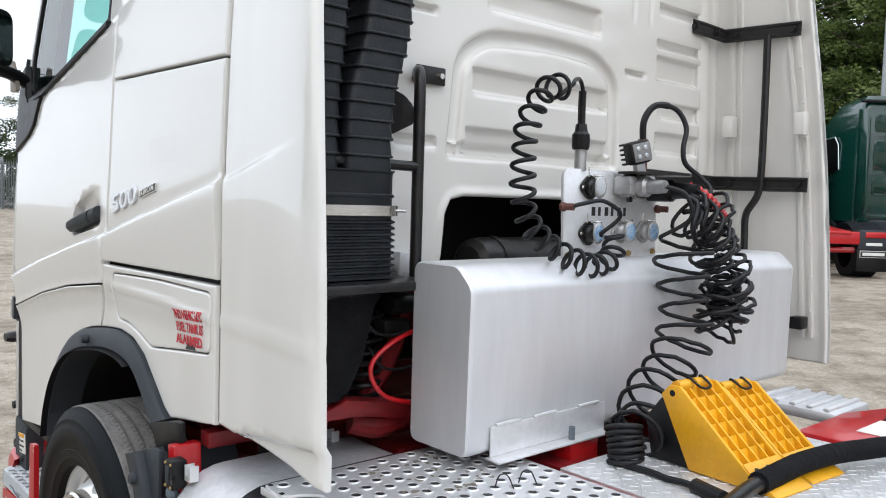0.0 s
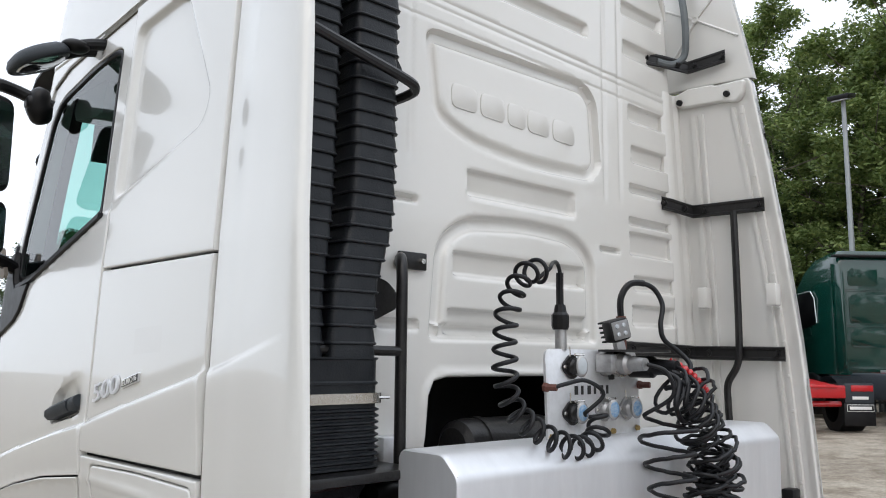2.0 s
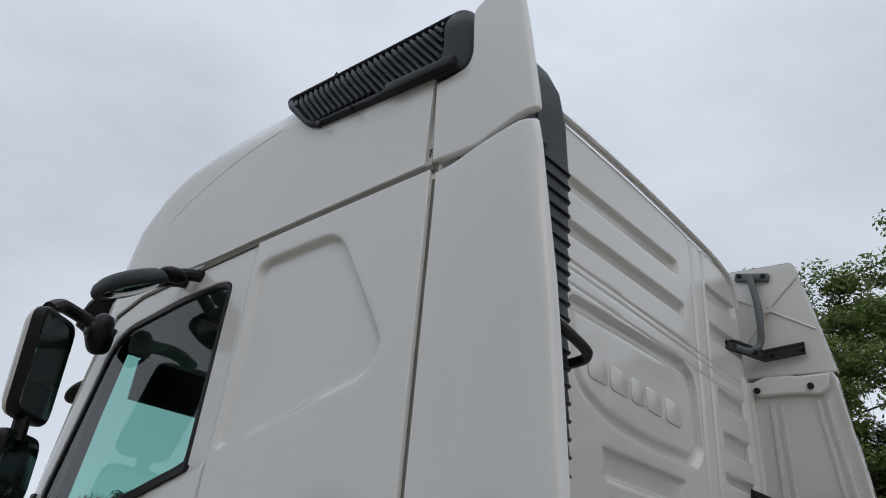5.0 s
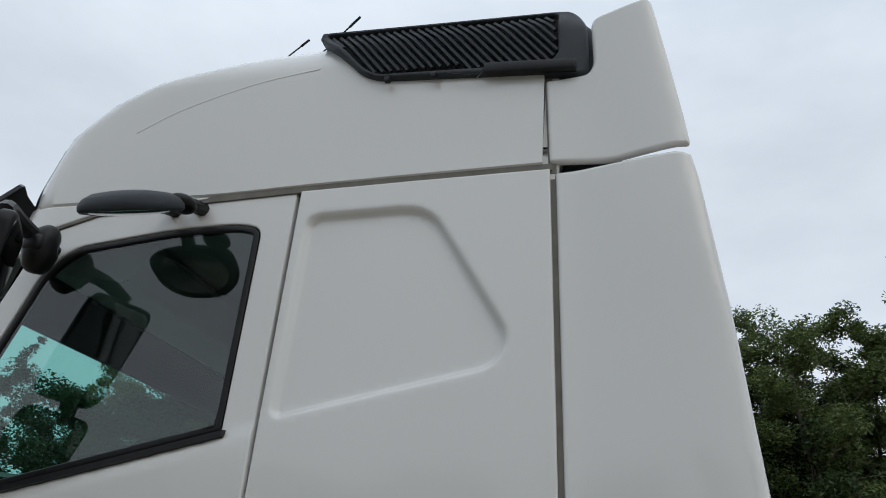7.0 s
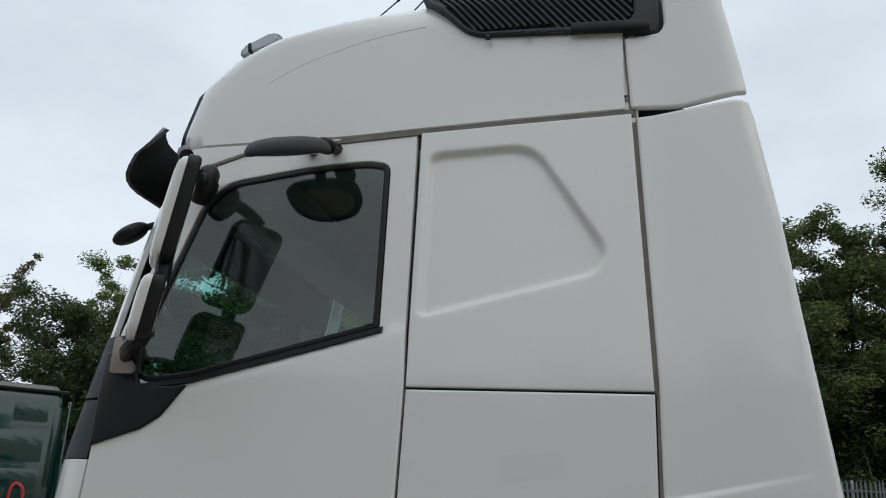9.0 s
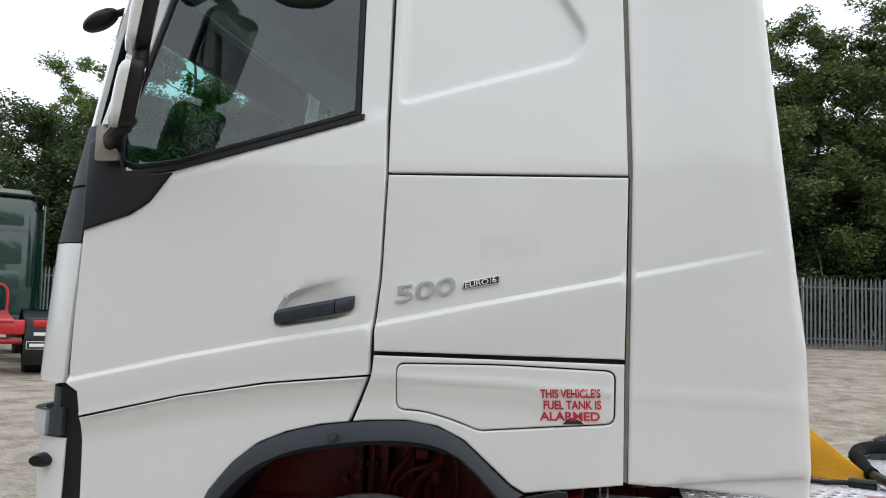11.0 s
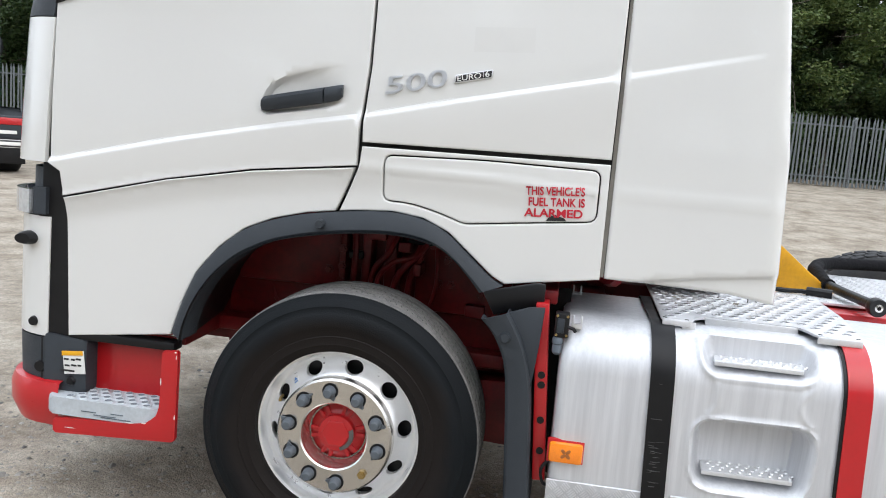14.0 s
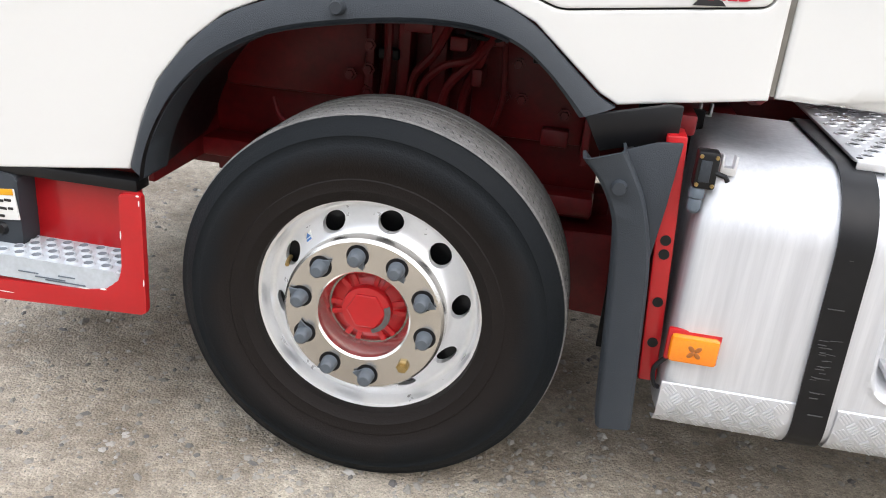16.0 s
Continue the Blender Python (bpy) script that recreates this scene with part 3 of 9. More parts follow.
HANDLE_DISH = rounded([(-0.352, 1.612), (-0.03, 1.668), (0.0, 1.76), (-0.02, 1.806), (-0.16, 1.778), (-0.27, 1.742), (-0.335, 1.70)], [0.03, 0.03, 0.03, 0.01, 0.06, 0.06, 0.05])
SLEEPER_DISH = rounded([(0.075, 2.435), (0.70, 2.585), (0.735, 2.67), (0.47, 3.10), (0.075, 3.085)], [0.03, 0.1, 0.06, 0.09, 0.05], 5)


SEAM_X, SEAM_Z = (-0.93, -0.72, -0.317, 0.0, 0.40, 0.84), (3.085, 3.150, 3.176, 3.193, 3.207, 3.219)


def seam_z(x):
    """Height of the sealed seam between the side and the roof."""
    return float(np.interp(x, SEAM_X, SEAM_Z))


def skin(x, z):
    """The nearside skin with its crease, dishes and the band over the wheel."""
    y = side_y(x, z)
    fade = np.where(np.asarray(x) < 0.89, 1.0, 0.42 * np.clip((1.38 - np.asarray(x)) / 0.48, 0, 1))
    below = z - np.interp(x, CREASE_X, CREASE_Z)
    y = y - 0.018 * (1 - np.clip((below + 0.016) / 0.016, 0, 1)) * smoothstep(below, -0.27, -0.018) * fade
    y = y + 0.003 * (1 - smoothstep(below, 0.0, 0.05)) * smoothstep(below, -0.006, 0.0) * fade
    below2 = z - np.interp(x, SECOND_X, SECOND_Z)
    y = y + 0.012 * (1 - smoothstep(below2, -0.10, 0.0)) * (1 - smoothstep(x, 0.6, 0.85)) - 0.006 * smoothstep(below2, -0.012, 0.0) * (1 - smoothstep(below2, 0.0, 0.02))
    return y


def door_skin(x, z):
    y = skin(x, z)
    y = y + 0.030 * dent(x, z, HANDLE_DISH, 0.014) * np.clip((1.80 - z) / 0.09, 0.25, 1) * (1 - smoothstep(x, -0.17, -0.02))
    # the waist ledge under the window
    waist = np.interp(x, [-0.82, -0.05, 0.05], [2.165, 2.372, 2.40])
    y = y + 0.012 * smoothstep(z - waist, -0.006, 0.02)
    return y


def sleeper_skin(x, z):
    y = skin(x, z)
    return y + 0.024 * dent(x, z, SLEEPER_DISH, 0.026)


truck = thing("tractor_unit", "white high-roof tractor unit with red chassis standing on gravel", "truck")

# ---- nearside panels ----
WINDOW = rounded([(-0.795, 2.205), (-0.075, 2.392), (-0.088, 3.06), (-0.17, 3.08), (-0.38, 3.075), (-0.78, 3.02), (-0.875, 2.93), (-1.05, 2.36), (-1.045, 2.215), (-0.98, 2.185)],
                 [0.02, 0.012, 0.05, 0.05, 0.1, 0.06, 0.06, 0.06, 0.04, 0.04])
DOOR = [(-1.108, 1.252), (-0.700, 1.352), (-0.371, 1.414), (0.006, 1.458), (0.008, 1.53), (0.012, 1.637), (0.027, 1.80), (0.034, 2.17), (0.024, 2.41), (0.012, 3.184),
        (-0.317, 3.167), (-0.72, 3.140), (-0.885, 3.085), (-0.955, 2.97), (-1.165, 2.31), (-1.155, 1.95), (-1.168, 1.372), (-1.118, 1.342)]
door = panel("door", DOOR, door_skin, M_WHITE, truck, 0.022, holes=[WINDOW], lip=0.004, drop=0.003, extra=crease_lines(-1.15, 0.0) + [resample(inset_loop(HANDLE_DISH, d), 0.012) for d in (-0.008, 0.0, 0.008)], label="white door with a tall window")
panel("window_seal", inset_loop(WINDOW, 0.004), lambda x, z: side_y(x, z) + 0.012, M_BLACK, door, 0.05,
                    holes=[inset_loop(WINDOW, 0.026)], lip=0.004, depth=0.02)
pane = panel("window_glass", inset_loop(WINDOW, 0.018), lambda x, z: side_y(x, z) + 0.020, M_GLASS, door, 0.08, lip=0, depth=0)
pane.visible_shadow = False
# the rubber sill strip at the window's foot
part("window_sill", loft([[(x, float(side_y(x, z)) + o, z + dz) for o, dz in ((0.012, 0.012), (-0.006, 0.010), (-0.008, -0.008), (0.012, -0.012))]
                          for x, z in [(-1.0, 2.17), (-0.80, 2.193), (-0.42, 2.290), (-0.06, 2.384)]], True, True, True), M_BLACK, door)
BLACK_CORNER = [(-1.172, 2.30), (-1.05, 2.335), (-1.01, 2.20), (-0.99, 2.168), (-0.80, 2.175), (-0.845, 2.115), (-0.885, 2.062), (-0.96, 2.014), (-1.155, 1.95)]
panel("mirror_base_cover", BLACK_CORNER, lambda x, z: side_y(x, z) - 0.012, M_BLACK, door, 0.03, label="black plastic mirror base cover")
# handle
hv = []
for (x, z, hgt) in [(-0.347, 1.646, 0.021), (-0.34, 1.648, 0.025), (-0.24, 1.669, 0.026), (-0.125, 1.692, 0.026)]:
    y = float(side_y(x, z))
    hv.append([(x, y + 0.03, z - hgt), (x, y - 0.012, z - hgt), (x, y - 0.024, z - hgt * 0.4), (x, y - 0.024, z + hgt * 0.5), (x, y - 0.008, z + hgt), (x, y + 0.03, z + hgt)])
part("handle", loft(hv, True, True, True), M_PLASTIC, door, "dark grey plastic pull handle", 50)
hv = []
for (x, z, hgt) in [(-0.121, 1.693, 0.026), (-0.075, 1.703, 0.026), (-0.058, 1.711, 0.020)]:
    y = float(side_y(x, z))
    hv.append([(x, y + 0.03, z - hgt), (x, y - 0.010, z - hgt), (x, y - 0.020, z - hgt * 0.4), (x, y - 0.020, z + hgt * 0.5), (x, y - 0.006, z + hgt), (x, y + 0.03, z + hgt)])
part("handle_lock", loft(hv, True, True, True), M_PLASTIC, door, "", 50)

panel("side_panel", [(0.044, 2.178), (0.882, 2.168), (0.838, 3.210), (0.40, 3.198), (0.032, 3.185), (0.040, 2.41)], sleeper_skin, M_WHITE, truck, 0.016, lip=0.004, drop=0.003, extra=[resample(inset_loop(SLEEPER_DISH, d), 0.014) for d in (-0.016, -0.008, 0.0, 0.008, 0.016)],
      label="white sleeper side panel with a pressed dish")
locker = panel("locker_door", [(0.026, 1.541), (0.880, 1.549), (0.883, 2.158), (0.045, 2.168), (0.039, 1.80), (0.025, 1.637)], skin, M_WHITE, truck, 0.02, lip=0.004, drop=0.003, extra=crease_lines(0.035, 0.87),
               label="white locker panel with a chrome badge")
ARCH = [(-0.661, 0.783), (-0.623, 0.902), (-0.573, 1.012), (-0.490, 1.113), (-0.396, 1.190), (-0.290, 1.237), (-0.165, 1.270), (0.0, 1.294), (0.143, 1.304), (0.254, 1.290), (0.346, 1.249), (0.429, 1.179), (0.512, 1.109), (0.556, 1.086)]
HATCH = rounded([(0.108, 1.343), (0.20, 1.343), (0.31, 1.318), (0.40, 1.287), (0.85, 1.337), (0.85, 1.508), (0.46, 1.512), (0.108, 1.502)],
                [0.03, 0.05, 0.05, 0.02, 0.03, 0.03, 0.05, 0.03])
LOWER = [(-0.048, 1.292), (0.0, 1.298), (0.143, 1.308), (0.256, 1.294), (0.349, 1.253), (0.432, 1.183), (0.515, 1.113), (0.560, 1.090), (0.882, 1.142), (0.880, 1.532), (0.026, 1.526), (0.018, 1.455)]
panel("wing_rear_panel", LOWER, skin, M_WHITE, truck, 0.018, holes=[inset_loop(HATCH, -0.0035)], lip=0.004, drop=0.003, label="white panel behind the wheel arch")
hatch = panel("fuel_flap", inset_loop(HATCH, 0.002), skin, M_WHITE, truck, 0.014, lip=0.004, drop=0.003, label="white flap with a red warning sticker")
WING = [(-1.09, 0.712), (-0.672, 0.765), (-0.628, 0.905), (-0.578, 1.016), (-0.494, 1.118), (-0.399, 1.195), (-0.292, 1.242), (-0.167, 1.275), (-0.064, 1.290), (0.002, 1.450), (-0.371, 1.407), (-0.700, 1.346), (-1.104, 1.245)]
panel("wing_panel", WING, skin, M_WHITE, truck, 0.022, lip=0.004, drop=0.003, label="white front wing panel")
# dark core behind the shut lines
def core(x, z):
    return side_y(x, z) + 0.034


panel("body_core", [(-1.15, 1.25), (-0.45, 1.24), (-0.06, 1.36), (0.30, 1.36), (0.60, 1.16), (0.93, 1.16), (0.93, 2.2), (0.90, 3.2), (0.03, 3.2), (0.01, 2.37), (-0.75, 2.17), (-1.15, 1.97)],
      core, M_GAP, truck, 0.05, lip=0, depth=0.01)
# rubber seal strips in the upright joints
for name, (x0, z0), (x1, z1), w, y0 in (("joint_seal", (0.888, 1.15), (0.895, 2.16), 0.0065, 0.012), ("joint_seal", (0.895, 2.16), (0.846, 3.195), 0.011, 0.016),
                                     ("joint_seal", (0.846, 3.20), (0.826, 3.56), 0.012, 0.012)):
    rows = []
    for k in range(13):
        t = k / 12
        x, z = x0 + (x1 - x0) * t, z0 + (z1 - z0) * t
        y = float(side_y(x, z)) + y0
        rows.append([(x - w, y + 0.02, z), (x - w, y, z), (x + w, y, z), (x + w, y + 0.02, z)])
    part(name, loft(rows, True, True, True), M_SEAL, truck)
rows = []
for x in (-0.93, -0.80, -0.72, -0.50, -0.317, 0.02, 0.2, 0.39, 0.6, 0.846):
    z = seam_z(x)
    y = float(side_y(x, z))
    rows.append([(x, y + 0.04, z - 0.011), (x, y + 0.005, z - 0.011), (x, y + 0.005, z + 0.011), (x, y + 0.04, z + 0.011)])
part("roof_seam", loft(rows, True, True, True), M_SEAL, truck, "grey sealed roof seam")

# ---- roof ----
rows = []
for z in [3.185, 3.195, 3.26, 3.30, 3.42, 3.50, 3.56, 3.62, 3.67, 3.70, 3.735, 3.77, 3.80, 3.83, 3.85, 3.865, 3.872]:
    fx, r = float(front_x(z)), float(corner_r(z))
    inset = float(lean_y(z)) + (0.012 if z == 3.185 else 0.0)
    if z > 3.67:
        inset += 0.21 - math.sqrt(max(0.21 ** 2 - (z - 3.67) ** 2, 0)) if z < 3.87 else 0.20
    if z >= 3.872:
        inset += 0.12
    bx = BACK - 0.05 - max(0.0, z - 3.75) * 0.3
    r = min(r, bx - fx - 0.1)
    ry = min(r * 1.3, 1.0)
    half = [(bx, inset)] + [(bx + (fx + r - bx) * k / 14, inset) for k in range(1, 15)]
    for k in range(1, 13):
        a = math.pi / 2 * k / 12
        half.append((fx + r - r * math.sin(a), inset + ry - ry * math.cos(a)))
    drop_ = lambda x: 0.075 * float(smoothstep(x, 0.25, 0.80)) * float(smoothstep(z, 3.55, 3.80))
    foot_ = lambda x: max(z, seam_z(x) + (0.007 if z == 3.185 else 0.015)) if z < 3.2 else z
    full = [(x, y, foot_(x) - drop_(x)) for x, y in half] + [(x, WIDE - y, foot_(x) - drop_(x)) for x, y in half[::-1]]
    rows.append(full)
part("roof", loft(rows, False, True, True), M_WHITE, truck, "white moulded high roof", 50)
rows = []
for p in bend([(-0.66, 0, 3.475), (-0.49, 0, 3.562), (-0.225, 0, 3.645), (0.02, 0, 3.685)], 6):
    y = float(lean_y(p.z))
    rows.append([(p.x, y + 0.008, p.z - 0.012), (p.x, y - 0.0012, p.z - 0.002), (p.x, y - 0.001, p.z + 0.003), (p.x, y + 0.008, p.z + 0.016)])
part("roof_rib", loft(rows), M_WHITE, truck, "", 60)
# ---- rear wall ----
EMBLEM = rounded([(0.812, 3.074), (0.858, 2.748), (1.055, 2.668), (1.42, 2.636), (1.80, 2.650), (1.866, 2.715), (1.842, 3.02), (1.76, 3.088)], [0.07, 0.08, 0.12, 0.15, 0.07, 0.06, 0.09, 0.09])
BIG_ARCH = rounded([(0.85, 1.94), (0.882, 2.30), (1.02, 2.392), (1.37, 2.420), (1.66, 2.405), (1.805, 2.315), (1.81, 1.94)], [0.02, 0.1, 0.13, 0.12, 0.12, 0.1, 0.02])
BARS = [  # pressed ledges: y0, y1, z0 (foot), z1 (top)
    (1.040, 1.672, 2.470, 2.577), (0.973, 1.735, 2.165, 2.262), (0.947, 1.76, 1.95, 2.05),
    (0.768, 1.735, 3.494, 3.566), (0.780, 1.782, 3.305, 3.371),
    (2.06, 2.39, 3.50, 3.575), (2.07, 2.41, 3.30, 3.380), (2.10, 2.42, 2.985, 3.072), (2.12, 2.43, 2.785, 2.873), (2.10, 2.44, 2.64, 2.69),
    (2.09, 2.44, 2.486, 2.53), (2.09, 2.44, 2.345, 2.458), (2.12, 2.45, 2.18, 2.256), (2.10, 2.45, 2.02, 2.12),
    (0.62, 0.785, 2.408, 2.44), (0.62, 0.79, 1.965, 2.005), (1.86, 2.0, 2.34, 2.37)]
OPEN_RIM = rounded([(0.81, 1.53), (0.82, 1.76), (0.875, 1.828), (1.74, 1.828), (1.79, 1.76), (1.80, 1.53)], [0.01, 0.06, 0.07, 0.07, 0.06, 0.01])


def wall_x(y, z):
    x = np.full(np.shape(y), BACK)
    x = x - 0.030 * dent(y, z, EMBLEM, 0.016)
    x = x + 0.020 * dent(y, z, inset_loop(EMBLEM, 0.045), 0.022)
    ring = dent(y, z, BIG_ARCH, 0.02)
    x = x - 0.027 * ring + 0.022 * dent(y, z, inset_loop(BIG_ARCH, 0.05), 0.02)
    for y0, y1, z0, z1 in BARS:
        # a ledge: sharp shadowed top, slope running out to a lit foot
        inside_y = smoothstep(y, y0 - 0.008, y0 + 0.008) * (1 - smoothstep(y, y1 - 0.008, y1 + 0.008))
        step = smoothstep(z, z0 - 0.002, z0 + 0.018) * (1 - smoothstep(z, z1 - 0.010, z1 + 0.002))
        x = x - inside_y * step * (0.022 + 0.012 * (1 - smoothstep(z, z0, z1)))
    # upright grooves and the roof joint
    for yy, wdt in ((0.75, 0.012), (1.90, 0.014), (2.02, 0.014)):
        x = x - 0.006 * (1 - smoothstep(np.abs(y - yy), wdt * 0.4, wdt)) * smoothstep(z, 2.55, 2.62)
    for zz, dp in ((3.203, 0.004), (3.172, 0.003), (3.112, 0.003)):
        x = x - dp * (1 - smoothstep(np.abs(z - zz + 0.022 * (y - 0.7)), 0.002, 0.007)) * (y > 0.6)
    x = x + 0.008 * dent(y, z, OPEN_RIM, 0.02)
    # rolled sides and head
    x = x - 0.10 * (1 - smoothstep(2.56 - y, 0.0, 0.14)) ** 2 - 0.10 * (1 - smoothstep(y, 0.0, 0.14)) ** 2
    return x


WALL = [(0.06, 1.56), (0.80, 1.56), (0.825, 1.56), (0.834, 1.60), (0.846, 1.74), (0.87, 1.79), (0.93, 1.803), (1.70, 1.803), (1.75, 1.77), (1.77, 1.60), (1.775, 1.56), (2.50, 1.56),
        (2.51, 2.2), (2.46, 3.2), (2.43, 3.58), (2.38, 3.68), (2.25, 3.735), (1.75, 3.765), (1.25, 3.782), (0.75, 3.782), (0.35, 3.75), (0.19, 3.69), (0.12, 3.58), (0.10, 3.2)]
def row(y0, y1, z):
    return [(float(y), z) for y in np.arange(y0, y1, 0.012)]


RELIEF = [row(y0 - 0.012, y1 + 0.012, z) for y0, y1, z0, z1 in BARS for z in (z0 - 0.004, z0 + 0.004, z0 + 0.012, z0 + 0.020, z1 - 0.012, z1 - 0.006, z1, z1 + 0.005)]
RELIEF += [[(y, z - 0.022 * (y - 0.7)) for y, z in row(0.62, 2.40, z0 + o)] for z0 in (3.203, 3.172, 3.112) for o in (-0.008, -0.003, 0.0, 0.003, 0.008)]
RELIEF += [resample(inset_loop(lp, d), 0.011) for lp in (EMBLEM, BIG_ARCH, inset_loop(EMBLEM, 0.045), inset_loop(BIG_ARCH, 0.05)) for d in (-0.013, -0.006, 0.0, 0.006, 0.013)]
panel("rear_wall", WALL, wall_x, M_WHITE_DULL, truck, 0.013, extra=RELIEF, axis="x", outward=1, lip=0.01, drop=0.008, depth=0.04, label="white pressed rear wall of the cab")
# rolled edge of the roof over the wall
edge = bend([(0.852, 0.13, 3.58), (0.860, 0.19, 3.70), (0.866, 0.36, 3.762), (0.872, 0.75, 3.794), (0.874, 1.25, 3.796), (0.872, 1.75, 3.780), (0.868, 2.20, 3.752), (0.862, 2.385, 3.70), (0.852, 2.44, 3.58)], 8)
part("roof_edge", tube(edge, 0.016, 8), M_WHITE_DULL, truck)
# the emblem's raised blocks, plain
for y0, wdt in ((0.955, 0.135), (1.110, 0.135), (1.265, 0.105), (1.385, 0.135), (1.545, 0.145)):
    zc = 2.852 - 0.028 * (y0 - 0.95)
    shape_ = rounded([(y0, zc - 0.046), (y0 + wdt, zc - 0.050), (y0 + wdt, zc + 0.044), (y0, zc + 0.048)], 0.026)
    part("emblem_block", extrude_outline(shape_, "x", BACK - 0.020, BACK - 0.0055, 0.0025), M_WHITE_DULL, truck)
# near-black box painting the shade in the wall's opening, and the cylinder in it
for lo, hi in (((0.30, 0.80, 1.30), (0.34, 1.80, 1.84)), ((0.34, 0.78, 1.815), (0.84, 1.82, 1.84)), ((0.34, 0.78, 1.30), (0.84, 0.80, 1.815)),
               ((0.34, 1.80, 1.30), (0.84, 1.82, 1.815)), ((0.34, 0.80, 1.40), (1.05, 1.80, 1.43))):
    part("dark_hollow_wall", box(lo, hi, 0.0), M_SHADE, truck, "", 0)
part("air_vessel", spin([(0.0, 0.0), (0.07, 0.0), (0.095, 0.02), (0.10, 0.06), (0.10, 0.10), (0.105, 0.10), (0.105, 0.13), (0.10, 0.13), (0.10, 0.45), (0.09, 0.49), (0.05, 0.51), (0, 0.51)], (0.90, 0.93, 1.56), "y", 28), M_BLACK_STEEL, truck, "black cylinder in the tunnel opening")

# ---- side fairings ----
NEAR_FAIR = [(0.897, 1.146), (1.30, 1.140), (1.452, 1.118), (1.452, 1.20), (1.437, 1.60), (1.404, 1.90), (1.364, 2.27), (1.318, 2.72), (1.262, 3.13), (1.246, 3.208), (1.20, 3.216), (1.042, 3.203), (0.856, 3.196), (0.897, 2.20)]


def fair_y(x, z):
    x, z = np.asarray(x, float), np.asarray(z, float)
    y = skin(x, z) + 0.003 - 0.009 * smoothstep(x, 0.90, 1.06)
    rear = np.interp(z, [1.1, 1.2, 1.9, 2.72, 3.18], [1.452, 1.452, 1.404, 1.318, 1.243])
    return y - (0.030 + 0.014 * smoothstep(z, 2.4, 3.2)) * smoothstep(x - rear, -0.42, -0.02) + 0.010 * smoothstep(x - rear, -0.02, 0.0) + 0.014 * smoothstep(np.interp(x, [0.95, 1.0, 1.22, 1.43, 1.5], [1.10, 1.152, 1.190, 1.218, 1.222]) - z, -0.002, 0.012)


fairing = panel("side_fairing", NEAR_FAIR, fair_y, M_WHITE, truck, 0.022, extra=crease_lines(0.92, 1.34) + [[(1.02 + 0.02 * k, float(np.interp(1.02 + 0.02 * k, [1.0, 1.22, 1.43], [1.152, 1.190, 1.218])) + o) for k in range(21)] for o in (-0.014, -0.010, -0.006, -0.002, 0.003)], depth=0.012, lip=0.010, drop=0.008, label="white side fairing behind the cab")
UP_FAIR = rounded([(0.838, 3.232), (1.03, 3.222), (1.247, 3.250), (1.235, 3.34), (1.20, 3.56), (1.158, 3.80), (1.145, 3.818), (0.975, 3.775), (0.965, 3.745), (0.972, 3.59), (0.955, 3.555), (0.82, 3.545)],
                  [0.01, 0.02, 0.01, 0.02, 0.02, 0.02, 0.01, 0.02, 0.02, 0.03, 0.02, 0.01], 3)
panel("upper_fairing", UP_FAIR, lambda x, z: side_y(x, z) - 0.036 * smoothstep(x - np.interp(z, [3.2, 3.8], [1.247, 1.158]), -0.30, -0.02) + 0.025 * 0.3 * smoothstep(x - np.interp(z, [3.2, 3.8], [1.247, 1.158]), -0.03, 0.0), M_WHITE, truck, 0.025, depth=0.012, lip=0.010, drop=0.008, label="white upper side fairing")

# far fairing, seen from inside
FAR = 2.59           # where the far fairings' inner faces stand at their foot
FAR_REAR = ([1.12, 1.23, 1.97, 2.34, 2.81, 3.19], [1.451, 1.449, 1.40, 1.364, 1.31, 1.262])


def far_rear(z):
    return np.interp(z, *FAR_REAR)


def far_in(x, z):
    x, z = np.asarray(x, float), np.asarray(z, float)
    return FAR - lean_y(z) + 0.02 - 0.015 * smoothstep(x - far_rear(z), -0.05, 0.0)


FAR_FAIR = [(0.86, 1.12), (1.33, 1.112), (1.451, 1.115), (1.449, 1.23), (1.425, 1.60), (1.40, 1.97), (1.364, 2.34), (1.31, 2.81), (1.262, 3.18), (1.25, 3.202), (1.23, 3.208), (1.042, 3.212), (0.84, 3.210), (0.85, 2.20)]
far = panel("side_fairing", FAR_FAIR, far_in, M_WHITE_DULL, truck, 0.016, depth=0.03, lip=0.006, drop=0.004, outward=-1, label="white far side fairing with ribs on its inner face")
panel("side_fairing_skin", FAR_FAIR, lambda x, z: far_in(x, z) * 0 + FAR - lean_y(z) + 0.055, M_WHITE, far, 0.06, depth=0.03, outward=1)
FAR_UP = [(0.76, 3.235), (1.05, 3.222), (1.268, 3.205), (1.237, 3.36), (1.183, 3.62), (1.142, 3.785), (1.132, 3.803), (0.98, 3.813), (0.775, 3.825)]


def far_up(x, z):
    x, z = np.asarray(x, float), np.asarray(z, float)
    return FAR - lean_y(z) + 0.03


